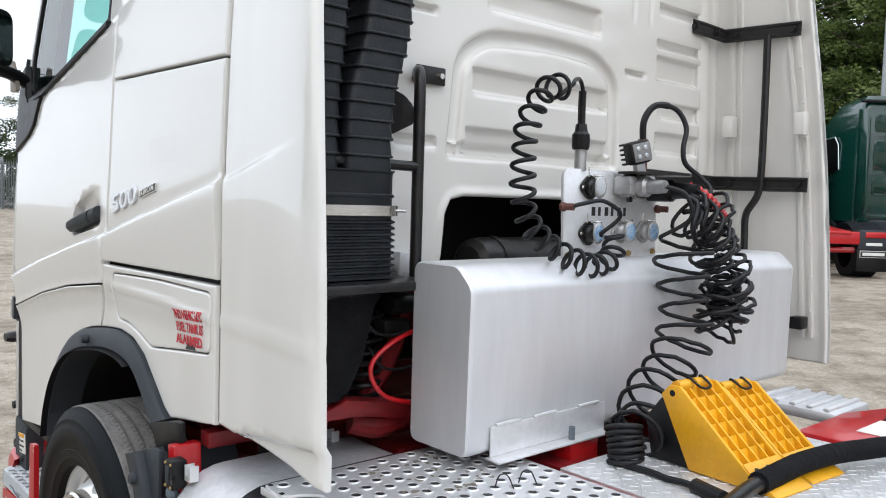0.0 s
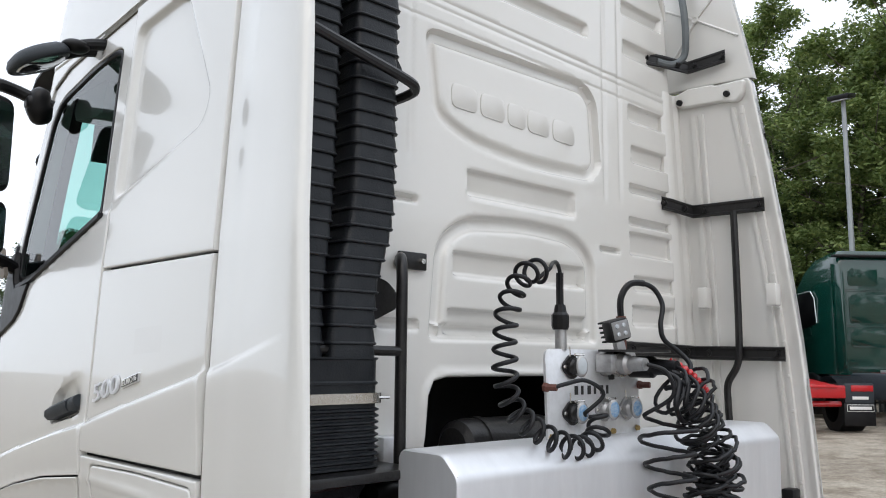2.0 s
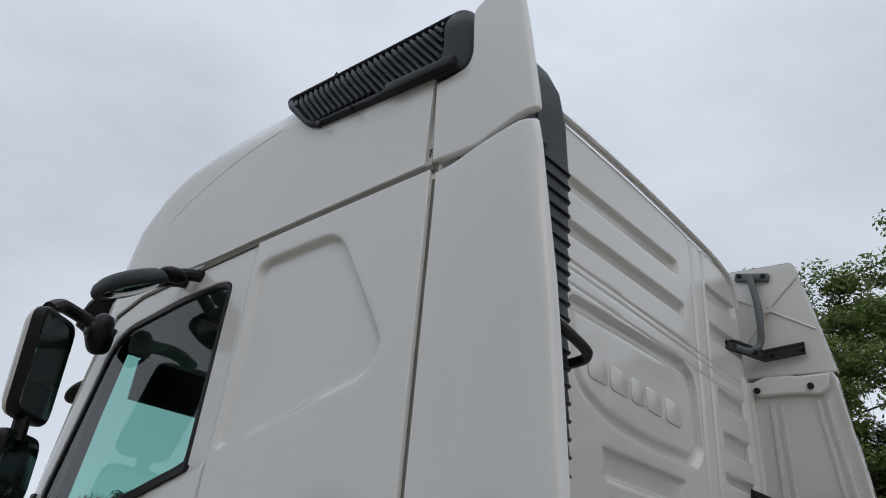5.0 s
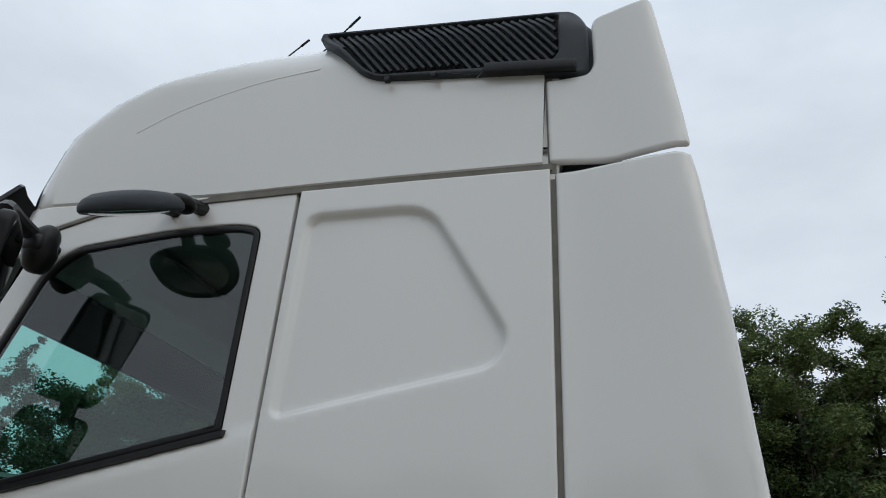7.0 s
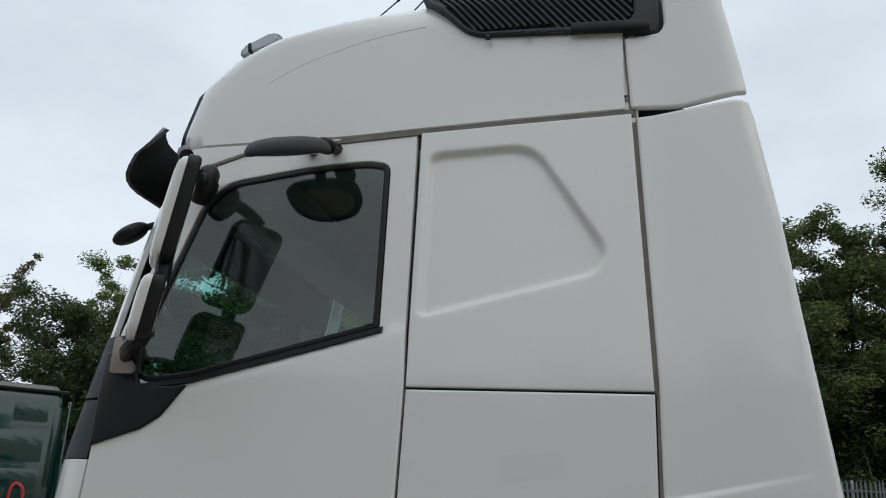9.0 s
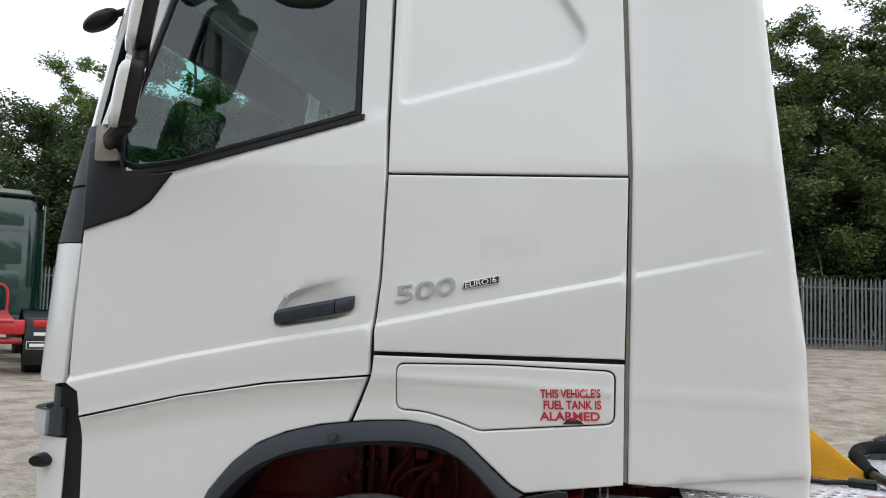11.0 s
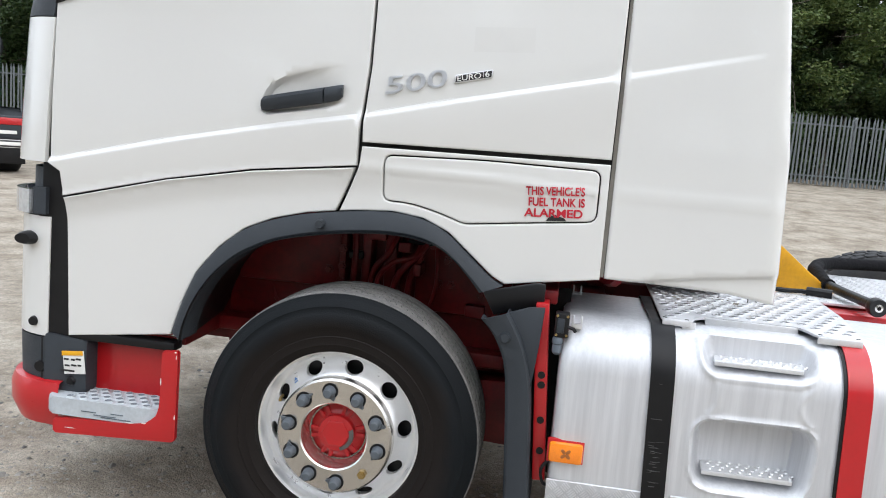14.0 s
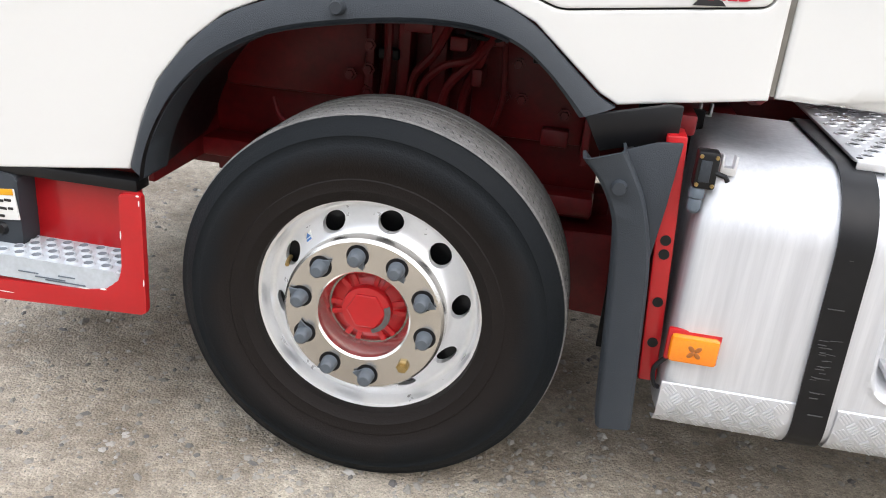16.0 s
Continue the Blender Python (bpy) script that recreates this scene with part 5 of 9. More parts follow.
# ---- wheels ----
def road_wheel(x, y, z, mirror=False, radius=0.513):
    """A steered wheel: tyre, alloy rim with ten holes, nut ring, capped nuts and a red hub."""
    w = new("wheel")
    w.parent = truck
    w.location = (x, y, z)
    tagged(w, "front wheel with worn tyre, polished alloy rim and red hub")
    R = radius
    part("tyre", spin([(0.300, 0.03), (0.303, 0.0), (0.312, -0.004), (0.328, -0.010), (0.331, -0.0125), (0.336, -0.0115), (0.36, -0.017), (0.363, -0.0145), (0.392, -0.0205), (0.395, -0.0225), (0.44, -0.0225), (0.443, -0.0195), (0.465, -0.0135), (0.468, -0.0145), (0.492, 0.0035), (0.494, 0.006), (0.508, 0.013), (R - 0.004, 0.020)],
                     (0, 0, 0), "y", 96), M_SIDEWALL, w, "black tyre sidewall, browner towards the rim", 50)
    prof = [(R - 0.004, 0.020), (R, 0.026)]
    for g in (0.075, 0.118, 0.165, 0.208):
        prof += [(R + 0.002, g - 0.006), (R - 0.012, g - 0.004), (R - 0.012, g + 0.004), (R + 0.002, g + 0.006)]
    prof += [(R, 0.262), (R - 0.010, 0.272), (0.44, 0.305), (0.31, 0.28)]
    tb = spin(prof, (0, 0, 0), "y", 240)
    rj = np.random.RandomState(8)
    for v in tb.verts:
        rr_ = math.hypot(v.co.x, v.co.z)
        if v.co.y < 0.0215 and rr_ > 0.5:
            cut_ = 0.002 + 0.010 * rj.rand() ** 2.2
            k_ = (rr_ - cut_) / rr_
            v.co.x, v.co.z = v.co.x * k_, v.co.z * k_
            v.co.y -= 0.0015 + cut_ * 0.42
    tread_ = part("tread", tb, M_TREAD, w, "worn grey tread", 30)
    # fine cuts across the tread's ribs
    cuts = bmesh.new()
    for k in range(150):
        a = 2 * math.pi * (k + rj.rand() * 0.3) / 150
        for o in (0.062, 0.106, 0.153):
            m = Matrix.Rotation(-a, 4, "Y") @ Matrix.Translation((R + 0.0012, o, 0)) @ Matrix.Rotation(radians(24 + 8 * rj.rand()), 4, "X")
            bmesh.ops.create_cube(cuts, size=1, matrix=m @ Matrix.Diagonal((0.0022, 0.014, 0.0016, 1)))
    tagged(part("tread_cut", cuts, M_RUBBER, tread_, "", 0), kind="stuff")
    # rim dish with ten round hand holes
    N, HOLE_TURN = 10, radians(8)
    rim = bmesh.new()
    flange = [(0.302, 0.02), (0.304, -0.006), (0.300, -0.014), (0.293, -0.012), (0.287, 0.0), (0.2845, 0.014), (0.284, 0.026)]
    add_spin(rim, flange, (0, 0, 0), "y", 80)
    rad = np.linspace(0.284, 0.172, 22)
    ang = 240

    def dish(r):
        return np.interp(r, [0.17, 0.205, 0.218, 0.264, 0.270, 0.277, 0.284], [-0.050, -0.030, -0.018, 0.032, 0.036, 0.035, 0.026])

    grid = [[None] * ang for _ in rad]
    for i, r in enumerate(rad):
        for k in range(ang):
            a = 2 * math.pi * k / ang
            grid[i][k] = (r, a)
    hole_r, hole_c = 0.0325, 0.2420
    vs = {}
    for i in range(len(rad)):
        for k in range(ang):
            r, a = grid[i][k]
            # draw points that lie near a hole's rim onto it
            j = round((a - HOLE_TURN) / (2 * math.pi / N))
            ca = j * 2 * math.pi / N + HOLE_TURN
            px, pz = r * math.cos(a), r * math.sin(a)
            cx, cz = hole_c * math.cos(ca), hole_c * math.sin(ca)
            # the holes are round in the cone's slant, so narrower across it
            u = ((px - cx) * math.cos(ca) + (pz - cz) * math.sin(ca)) / 0.70
            v = -(px - cx) * math.sin(ca) + (pz - cz) * math.cos(ca)
            d = math.hypot(u, v)
            if d < hole_r - 0.0048:
                continue
            if d < hole_r + 0.004:
                u, v = u / d * hole_r * 0.70, v / d * hole_r
                px, pz = cx + u * math.cos(ca) - v * math.sin(ca), cz + u * math.sin(ca) + v * math.cos(ca)
            vs[i, k] = rim.verts.new((px, float(dish(math.hypot(px, pz))), pz))
    for i in range(len(rad) - 1):
        for k in range(ang):
            q = [vs.get(t) for t in ((i, k), (i, (k + 1) % ang), (i + 1, (k + 1) % ang), (i + 1, k))]
            q = [v for v in q if v]
            if len(q) >= 3:
                rim.faces.new(q)
    lip = [e for e in rim.edges if e.is_boundary and 0.20 < math.hypot(e.verts[0].co.x, e.verts[0].co.z) < 0.281]
    got = bmesh.ops.extrude_edge_only(rim, edges=lip)
    for v in (g for g in got["geom"] if isinstance(g, bmesh.types.BMVert)):
        v.co.y += 0.022
    part("rim", rim, M_POLISHED, w, "polished alloy rim with round holes", 40)
    part("rim_back", spin([(0.295, 0.05), (0.2, 0.06), (0.12, 0.06)], (0, 0, 0), "y", 40), M_BLACK, w)
    part("nut_ring", spin([(0.213, -0.015), (0.211, -0.058), (0.204, -0.066), (0.125, -0.066), (0.120, -0.061), (0.118, -0.03), (0.1165, 0.075)], (0, 0, 0), "y", 80), M_STEEL, w, "scratched stainless nut ring", 35)
    for k in range(10):
        a = radians(97 + 36 * k)
        cx, cz = 0.1675 * math.cos(a), 0.1675 * math.sin(a)
        if k == 6:  # the missing cap: a bare brass-coloured nut
            part("wheel_nut", spin([(0, -0.085), (0.010, -0.085), (0.010, -0.078), (0.016, -0.078), (0.016, -0.062)], (cx, 0, cz), "y", 6), M_BRASS, w, "bare brass-coloured wheel nut", 20)
            part("nut_seat", spin([(0.027, -0.0665), (0.027, -0.063), (0.0, -0.063)], (cx, 0, cz), "y", 20), M_STEEL, w)
            continue
        part("nut_seat", spin([(0.029, -0.0675), (0.0, -0.0675)], (cx, 0, cz), "y", 20), M_BLACK, w)
        cap = part("nut_cap", spin([(0, -0.104), (0.013, -0.104), (0.0175, -0.100), (0.019, -0.09), (0.0215, -0.068)], (cx, 0, cz), "y", 18), M_NUTCAP, w, "grey plastic nut cap", 40)
        b = a + radians(200 + (k * 67) % 140)
        tip = (cx + 0.038 * math.cos(b), cz + 0.038 * math.sin(b))
        l1 = (cx + 0.020 * math.cos(b + 1.1), cz + 0.020 * math.sin(b + 1.1))
        l2 = (cx + 0.020 * math.cos(b - 1.1), cz + 0.020 * math.sin(b - 1.1))
        part("nut_pointer", extrude_outline([l1, tip, l2], "y", -0.076, -0.070, 0.0), M_NUTCAP, cap)
    # polished bore of the nut ring, and the red hub lying deep in it
    part("ring_bore", spin([(0.1265, -0.0655), (0.1235, -0.060), (0.106, -0.004), (0.103, 0.0), (0.1015, -0.003), (0.1010, 0.012)], (0, 0, 0), "y", 64), M_STEEL, w, "polished bore of the nut ring", 40)
    hub = part("hub", spin([(0.1025, 0.012), (0.098, 0.010), (0.090, 0.002), (0.0665, -0.006), (0.066, -0.022), (0.0645, -0.026), (0.060, -0.0275), (0.0, -0.0285)], (0, 0, 0), "y", 48), M_RED, w, "red hub with a round cap", 35)
    for k in range(6):
        t = Matrix.Rotation(-(2 * math.pi * k / 6 + 0.12), 4, "Y")
        for half_, turn_ in ((0.0075, 0.16), (0.0075, -0.16)):
            bm = bmesh.new()
            add_box(bm, (0.062, -0.008, -half_), (0.101, 0.010, half_), 0.003)
            bm.transform(t @ Matrix.Rotation(turn_, 4, "Y"))
            part("hub_rib", bm, M_RED, hub)
    part("hub_cap_hexagon", spin([(0.053, -0.0275), (0.0515, -0.0315), (0.049, -0.0325), (0.0, -0.0315)], (0, 0, 0), "y", 6), M_RED, hub, "", 20)
    sc = bmesh.new()
    add_spin(sc, [(0.0505, -0.0335), (0.055, -0.0310), (0.061, -0.0295), (0.0655, -0.0262)], (0, 0, 0), "y", 16, start=radians(-72), full=radians(92))
    part("paint_scrape", sc, M_SCRAPE, hub, "grey scrape in the red paint")
    st_ = part("rim_sticker", box((-0.011, -0.003, -0.015), (0.011, -0.0015, 0.015), 0.0), M_STICKER, w, "small white and blue rim sticker")
    part("sticker_mark", extrude_outline([(-0.008, -0.002), (0.008, -0.002), (0.0, 0.012)], "y", -0.0042, -0.0032, 0.0), M_BLUE, st_)
    part("sticker_mark", box((-0.008, -0.0042, -0.012), (0.008, -0.0032, -0.006), 0.0), M_BLUE, st_)
    st_.matrix_local = Matrix.Translation((-0.168, 0.0015, 0.168)) @ Matrix.Rotation(radians(-45), 4, "Y") @ Matrix.Rotation(radians(-46), 4, "X")
    for c in w.children:
        if c.name.split(".")[0] not in ("tyre", "tread"):
            c.location.y += 0.040
        if c.name.split(".")[0] == "hub":
            c.location.y -= 0.004
    part("valve", tube([(-0.222, 0.058, 0.098), (-0.220, 0.030, 0.097), (-0.216, 0.012, 0.095)], 0.006, 8), M_BRASS, w)
    return w


wheel = road_wheel(0.013, -0.084, 0.499)
far_wheel = bmesh.new()
add_spin(far_wheel, [(0.30, 0.0), (0.44, -0.02), (0.50, 0.01), (0.515, 0.03), (0.515, 0.27), (0.49, 0.3), (0.30, 0.28)], (0, 2.30, 0.50), "y", 48)
part("far_tyre", far_wheel, M_RUBBER, truck, "black tyre on the far side")


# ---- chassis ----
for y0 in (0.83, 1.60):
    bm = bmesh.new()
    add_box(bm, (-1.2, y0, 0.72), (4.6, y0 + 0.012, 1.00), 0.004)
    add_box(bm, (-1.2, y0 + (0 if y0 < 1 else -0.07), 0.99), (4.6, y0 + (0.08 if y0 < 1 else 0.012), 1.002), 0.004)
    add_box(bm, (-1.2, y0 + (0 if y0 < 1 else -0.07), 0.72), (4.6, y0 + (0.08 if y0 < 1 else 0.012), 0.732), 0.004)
    part("frame_rail", bm, M_CHASSIS, truck, "chassis rail in red darkened for shade")
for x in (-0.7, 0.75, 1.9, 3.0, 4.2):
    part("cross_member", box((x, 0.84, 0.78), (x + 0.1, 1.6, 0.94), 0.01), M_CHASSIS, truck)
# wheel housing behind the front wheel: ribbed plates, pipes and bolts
house = part("wheel_housing", box((-0.66, 0.52, 0.62), (0.56, 0.56, 1.30), 0.004), M_CHASSIS, truck, "wheel housing plate in red darkened for shade")
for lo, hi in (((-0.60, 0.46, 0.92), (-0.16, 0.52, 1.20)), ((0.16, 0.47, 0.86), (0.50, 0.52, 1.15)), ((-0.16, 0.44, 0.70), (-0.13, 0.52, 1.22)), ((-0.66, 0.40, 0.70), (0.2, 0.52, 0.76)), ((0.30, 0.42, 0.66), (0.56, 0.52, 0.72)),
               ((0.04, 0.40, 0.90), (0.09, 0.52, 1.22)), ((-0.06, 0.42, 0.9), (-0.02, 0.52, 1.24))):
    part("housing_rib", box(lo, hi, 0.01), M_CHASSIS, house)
for x, z in ((-0.145, 0.95), (-0.145, 1.02), (-0.145, 1.09), (-0.20, 1.0), (0.26, 0.98), (0.31, 0.98), (0.29, 1.08), (0.44, 0.95), (-0.35, 1.16), (-0.5, 1.16)):
    part("bolt", spin([(0, -0.016), (0.012, -0.016), (0.014, -0.008), (0.02, -0.008), (0.02, 0.0)], (x, 0.44 if x < 0.2 else 0.465, z), "y", 6), M_CHASSIS, house, "", 20)
for pts in ([(-0.02, 0.43, 0.88), (0.0, 0.40, 1.02), (0.06, 0.38, 1.10), (0.10, 0.42, 1.20)], [(0.08, 0.40, 0.86), (0.10, 0.37, 1.0), (0.17, 0.36, 1.09), (0.24, 0.40, 1.18)], [(0.14, 0.42, 0.86), (0.15, 0.40, 1.0), (0.20, 0.38, 1.12), (0.20, 0.42, 1.22)],
            [(-0.10, 0.42, 0.90), (-0.08, 0.40, 1.05), (-0.09, 0.42, 1.22)]):
    part("hose", tube(bend(pts, 6), 0.013, 8), M_CHASSIS, house)
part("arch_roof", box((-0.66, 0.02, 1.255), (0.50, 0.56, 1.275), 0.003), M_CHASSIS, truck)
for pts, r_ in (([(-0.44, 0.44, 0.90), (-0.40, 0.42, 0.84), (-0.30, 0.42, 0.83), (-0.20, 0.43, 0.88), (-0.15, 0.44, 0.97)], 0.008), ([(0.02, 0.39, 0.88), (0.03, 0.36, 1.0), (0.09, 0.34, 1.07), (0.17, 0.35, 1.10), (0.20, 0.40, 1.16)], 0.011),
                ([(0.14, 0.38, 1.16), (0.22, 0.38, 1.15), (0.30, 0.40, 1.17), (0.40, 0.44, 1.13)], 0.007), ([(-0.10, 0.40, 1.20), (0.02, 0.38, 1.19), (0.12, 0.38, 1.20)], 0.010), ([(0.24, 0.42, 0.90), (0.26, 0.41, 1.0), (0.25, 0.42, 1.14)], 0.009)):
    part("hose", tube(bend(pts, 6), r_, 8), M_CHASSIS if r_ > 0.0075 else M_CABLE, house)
# brackets in red; the black boxes paint in dark cavities between them
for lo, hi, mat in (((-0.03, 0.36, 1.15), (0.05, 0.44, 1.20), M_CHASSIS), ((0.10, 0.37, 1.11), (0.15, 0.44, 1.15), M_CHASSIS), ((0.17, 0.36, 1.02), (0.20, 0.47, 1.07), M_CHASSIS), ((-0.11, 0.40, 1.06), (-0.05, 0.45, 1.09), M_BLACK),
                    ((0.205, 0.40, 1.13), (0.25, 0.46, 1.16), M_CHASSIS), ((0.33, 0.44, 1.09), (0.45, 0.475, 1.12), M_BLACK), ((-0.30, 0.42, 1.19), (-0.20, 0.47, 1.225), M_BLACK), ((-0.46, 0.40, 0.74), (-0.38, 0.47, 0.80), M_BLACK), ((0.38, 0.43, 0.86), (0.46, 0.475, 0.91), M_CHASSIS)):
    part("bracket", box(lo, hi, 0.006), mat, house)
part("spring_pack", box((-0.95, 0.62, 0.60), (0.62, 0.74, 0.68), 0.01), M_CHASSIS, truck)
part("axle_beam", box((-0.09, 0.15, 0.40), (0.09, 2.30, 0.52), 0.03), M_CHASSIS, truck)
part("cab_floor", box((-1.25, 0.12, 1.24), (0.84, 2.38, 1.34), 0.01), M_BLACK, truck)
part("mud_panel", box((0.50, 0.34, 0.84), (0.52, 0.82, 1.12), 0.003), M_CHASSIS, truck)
# red bracket post with holes before the fuel tank
post = part("bracket_post", box((0.700, -0.055, 0.42), (0.745, 0.03, 1.05), 0.005, Matrix.Rotation(radians(-4.0), 4, "Y")), M_RED, truck, "red drilled bracket post")
for z in (0.53, 0.64, 0.765, 0.80):
    part("bracket_hole", spin([(0.0, -0.002), (0.013, -0.002), (0.013, 0.01)], (0.7245 - (z - 0.735) * 0.07, -0.056, z), "y", 14), M_BLACK, post)
part("bracket_arm", box((0.69, 0.04, 1.03), (0.75, 0.85, 1.08), 0.008), M_CHASSIS, truck)
lampm = part("side_marker", box((0.770, -0.128, 0.522), (0.884, -0.10, 0.592), 0.01), M_AMBER, truck, "amber side marker lamp")
part("marker_base", box((0.763, -0.106, 0.515), (0.891, -0.09, 0.601), 0.006), M_RED, lampm)
M_REFLECTOR = material("brown_lamp_reflector", (0.34, 0.10, 0.010), 0.3, coat=0.5, fine=0.4, fine_scale=150)
for k in range(4):
    a_ = radians(45 + 90 * k)
    part("reflector", ellipsoid(Vector((0.827 + 0.011 * math.cos(a_), -0.1285, 0.557 + 0.011 * math.sin(a_))), Vector((0.010 * math.cos(a_), 0, 0.010 * math.sin(a_))), Vector((-0.006 * math.sin(a_), 0, 0.006 * math.cos(a_))), Vector((0, 0.0015, 0))), M_REFLECTOR, lampm)
part("marker_wire", tube(bend([(0.775, -0.095, 0.52), (0.75, -0.09, 0.48), (0.758, -0.08, 0.43), (0.78, -0.06, 0.41)], 5), 0.006, 6), M_CABLE, lampm)
sw = part("battery_switch", box((0.748, -0.092, 0.945), (0.796, -0.045, 1.03), 0.006), M_BLACK, truck, "black switch box with a toggle")
part("toggle", tube([(0.79, -0.085, 0.985), (0.812, -0.10, 0.982), (0.818, -0.10, 0.972)], 0.006, 8), M_BLACK, sw)
part("cable_gland", spin([(0.0, 0.0), (0.015, 0.0), (0.018, -0.006), (0.018, -0.022), (0.014, -0.026), (0.016, -0.032), (0.016, -0.052), (0.010, -0.060)], (0.762, -0.075, 0.945), "z", 10), M_GREY_LAMP, sw)
for x, z in ((0.755, 0.955), (0.789, 0.955), (0.755, 1.02), (0.789, 1.02)):
    part("screw", spin([(0, -0.004), (0.004, -0.004), (0.005, 0.0)], (x, -0.092, z), "y", 8), M_BRASS, sw)
part("switch_cover", box((0.756, -0.0955, 0.962), (0.780, -0.091, 1.012), 0.002), M_PLASTIC, sw)
for y, z in ((-0.045, 0.975), (0.43, 0.995)):
    part("clip_plate", extrude_outline([(0.805, z), (0.805, z + 0.045), (0.811, z + 0.045), (0.811, z + 0.016), (0.834, z + 0.016), (0.834, z + 0.045), (0.840, z + 0.045), (0.840, z)], "y", y - 0.014, y + 0.014, 0.001), M_ALU_PLATE, truck, "small bent aluminium tab")


# ---- fuel tank ----
tank = new("fuel_tank")
tank.parent = truck
tagged(tank, "brushed aluminium fuel tank with moulded steps")
TY0, TY1, TZ0, TZ1 = -0.105, 0.58, 0.315, 1.006


def tank_section(grow=0.0, n=8):
    """The tank's rounded cross-section, y and z, starting under it."""
    out = []
    for cy, cz, r, a0 in ((TY0 + 0.09, TZ0 + 0.09, 0.09, 180), (TY0 + 0.17, TZ1 - 0.17, 0.17, 180), (TY1 - 0.1, TZ1 - 0.1, 0.1, 90), (TY1 - 0.1, TZ0 + 0.1, 0.1, 0)):
        if a0 == 180 and cz < 0.6:
            angs = [270 - 90 * k / n for k in range(n + 1)]
        else:
            angs = [a0 - 90 * k / n for k in range(n + 1)]
        out += [(cy + (r + grow) * math.cos(radians(a)), cz + (r + grow) * math.sin(radians(a))) for a in angs]
    return out


sec = tank_section()
REC = [rounded([(1.262, 0.898), (1.582, 0.902), (1.592, 1.012), (1.242, 1.010)], 0.045, 7), rounded([(1.258, 0.512), (1.592, 0.512), (1.604, 0.720), (1.246, 0.716)], 0.06, 7)]
rows = []
for x, s in ((0.775, 0.93), (0.785, 0.975), (0.81, 1.0), (1.05, 1.0)):
    rows.append([(x, 0.24 + (y - 0.24) * s, 0.69 + (z - 0.69) * s) for y, z in sec])
part("tank_shell", loft(rows, True, False, True), M_ALU, tank, "", 50)
rows = [[(x, y, z) for y, z in sec] for x in (1.05, 1.2)]
part("tank_shell", loft(rows, False, False, True), M_ALU, tank, "", 50)
rows = [[(x, y, z) for y, z in sec] for x in (1.66, 1.75, 1.9, 2.45, 2.47)]
part("tank_shell", loft(rows, False, True, True), M_ALU, tank, "", 50)
# the stepped middle: top, back and bottom, and a front face pressed in
rows = [[(x, y, z) for y, z in sec[15:] + sec[:5]] for x in (1.2, 1.66)]
part("tank_shell", loft(rows), M_ALU, tank, "", 50)


LINKS = [[(p.x, p.z) for p in bend([(x, 0, z) for x, z in ln], 5)] for ln in
         (((1.222, 0.980), (1.226, 0.955), (1.245, 0.900), (1.288, 0.86), (1.296, 0.800), (1.292, 0.775), (1.274, 0.748)), ((1.616, 0.980), (1.608, 0.900), (1.568, 0.840), (1.558, 0.81), (1.564, 0.785), (1.580, 0.760), (1.596, 0.748)))]


def tank_front(x, z):
    y = np.full(np.shape(x), TY0)
    top = TZ1 - 0.17
    over = np.clip(z - top, 0, 0.165)
    y = y + 0.17 - np.sqrt(0.17 ** 2 - over ** 2)
    under = np.clip(TZ0 + 0.09 - z, 0, 0.088)
    y = y + 0.09 - np.sqrt(0.09 ** 2 - under ** 2)
    for k, r in enumerate(REC):
        y = y - 0.010 * dent(x, z, inset_loop(r, -0.026), 0.024) * smoothstep(TZ1 - 0.014 - z, 0.0, 0.012)
        if k:
            y = y + 0.13 * dent(x, z, r, 0.05)
        else:  # the upper one is open towards the rounded top
            y = y + np.clip(0.0 - y, 0, None) * dent(x, z, r, 0.045)
    # pressed line linking the two recesses
    for line in LINKS:
        y = y - 0.0035 * (1 - smoothstep(distance(x, z, line, False), 0.0, 0.018))
    return y


panel("step_front", [(1.2, TZ0 + 0.006), (1.66, TZ0 + 0.006), (1.66, TZ1 - 0.013), (1.2, TZ1 - 0.013)], tank_front, M_ALU, tank, 0.010, lip=0, depth=0, extra=[resample(inset_loop(r, d), 0.007) for r in REC for d in (-0.036, -0.026, -0.016, -0.007, 0.002, 0.012, 0.022)] + [[(x + o, z) for x, z in ln] for ln in LINKS for o in (-0.012, -0.006, 0.0, 0.006, 0.012)])
for z, w in ((0.922, 0.29), (0.545, 0.30)):
    x0 = 1.277 if z > 0.7 else 1.28
    tr = part("step_tread", extrude_outline([(x0, -0.080), (x0 + w - 0.01, -0.080), (x0 + w + 0.015, 0.002 if z > 0.7 else 0.03), (x0 + 0.01, 0.004 if z > 0.7 else 0.035)], "z", z - 0.012, z + 0.004, 0.003), M_ALU_PLATE, tank, "aluminium step tread with raised studs")
    for j in range(3 if z > 0.7 else 4):
        for i in range(9):
            part("stud", spin([(0.0, 0.004), (0.005, 0.004), (0.008, 0.0)], (x0 + 0.03 + i * 0.032 + (j % 2) * 0.012, -0.06 + j * 0.024, z + 0.004), "z", 6), M_ALU_PLATE, tr)
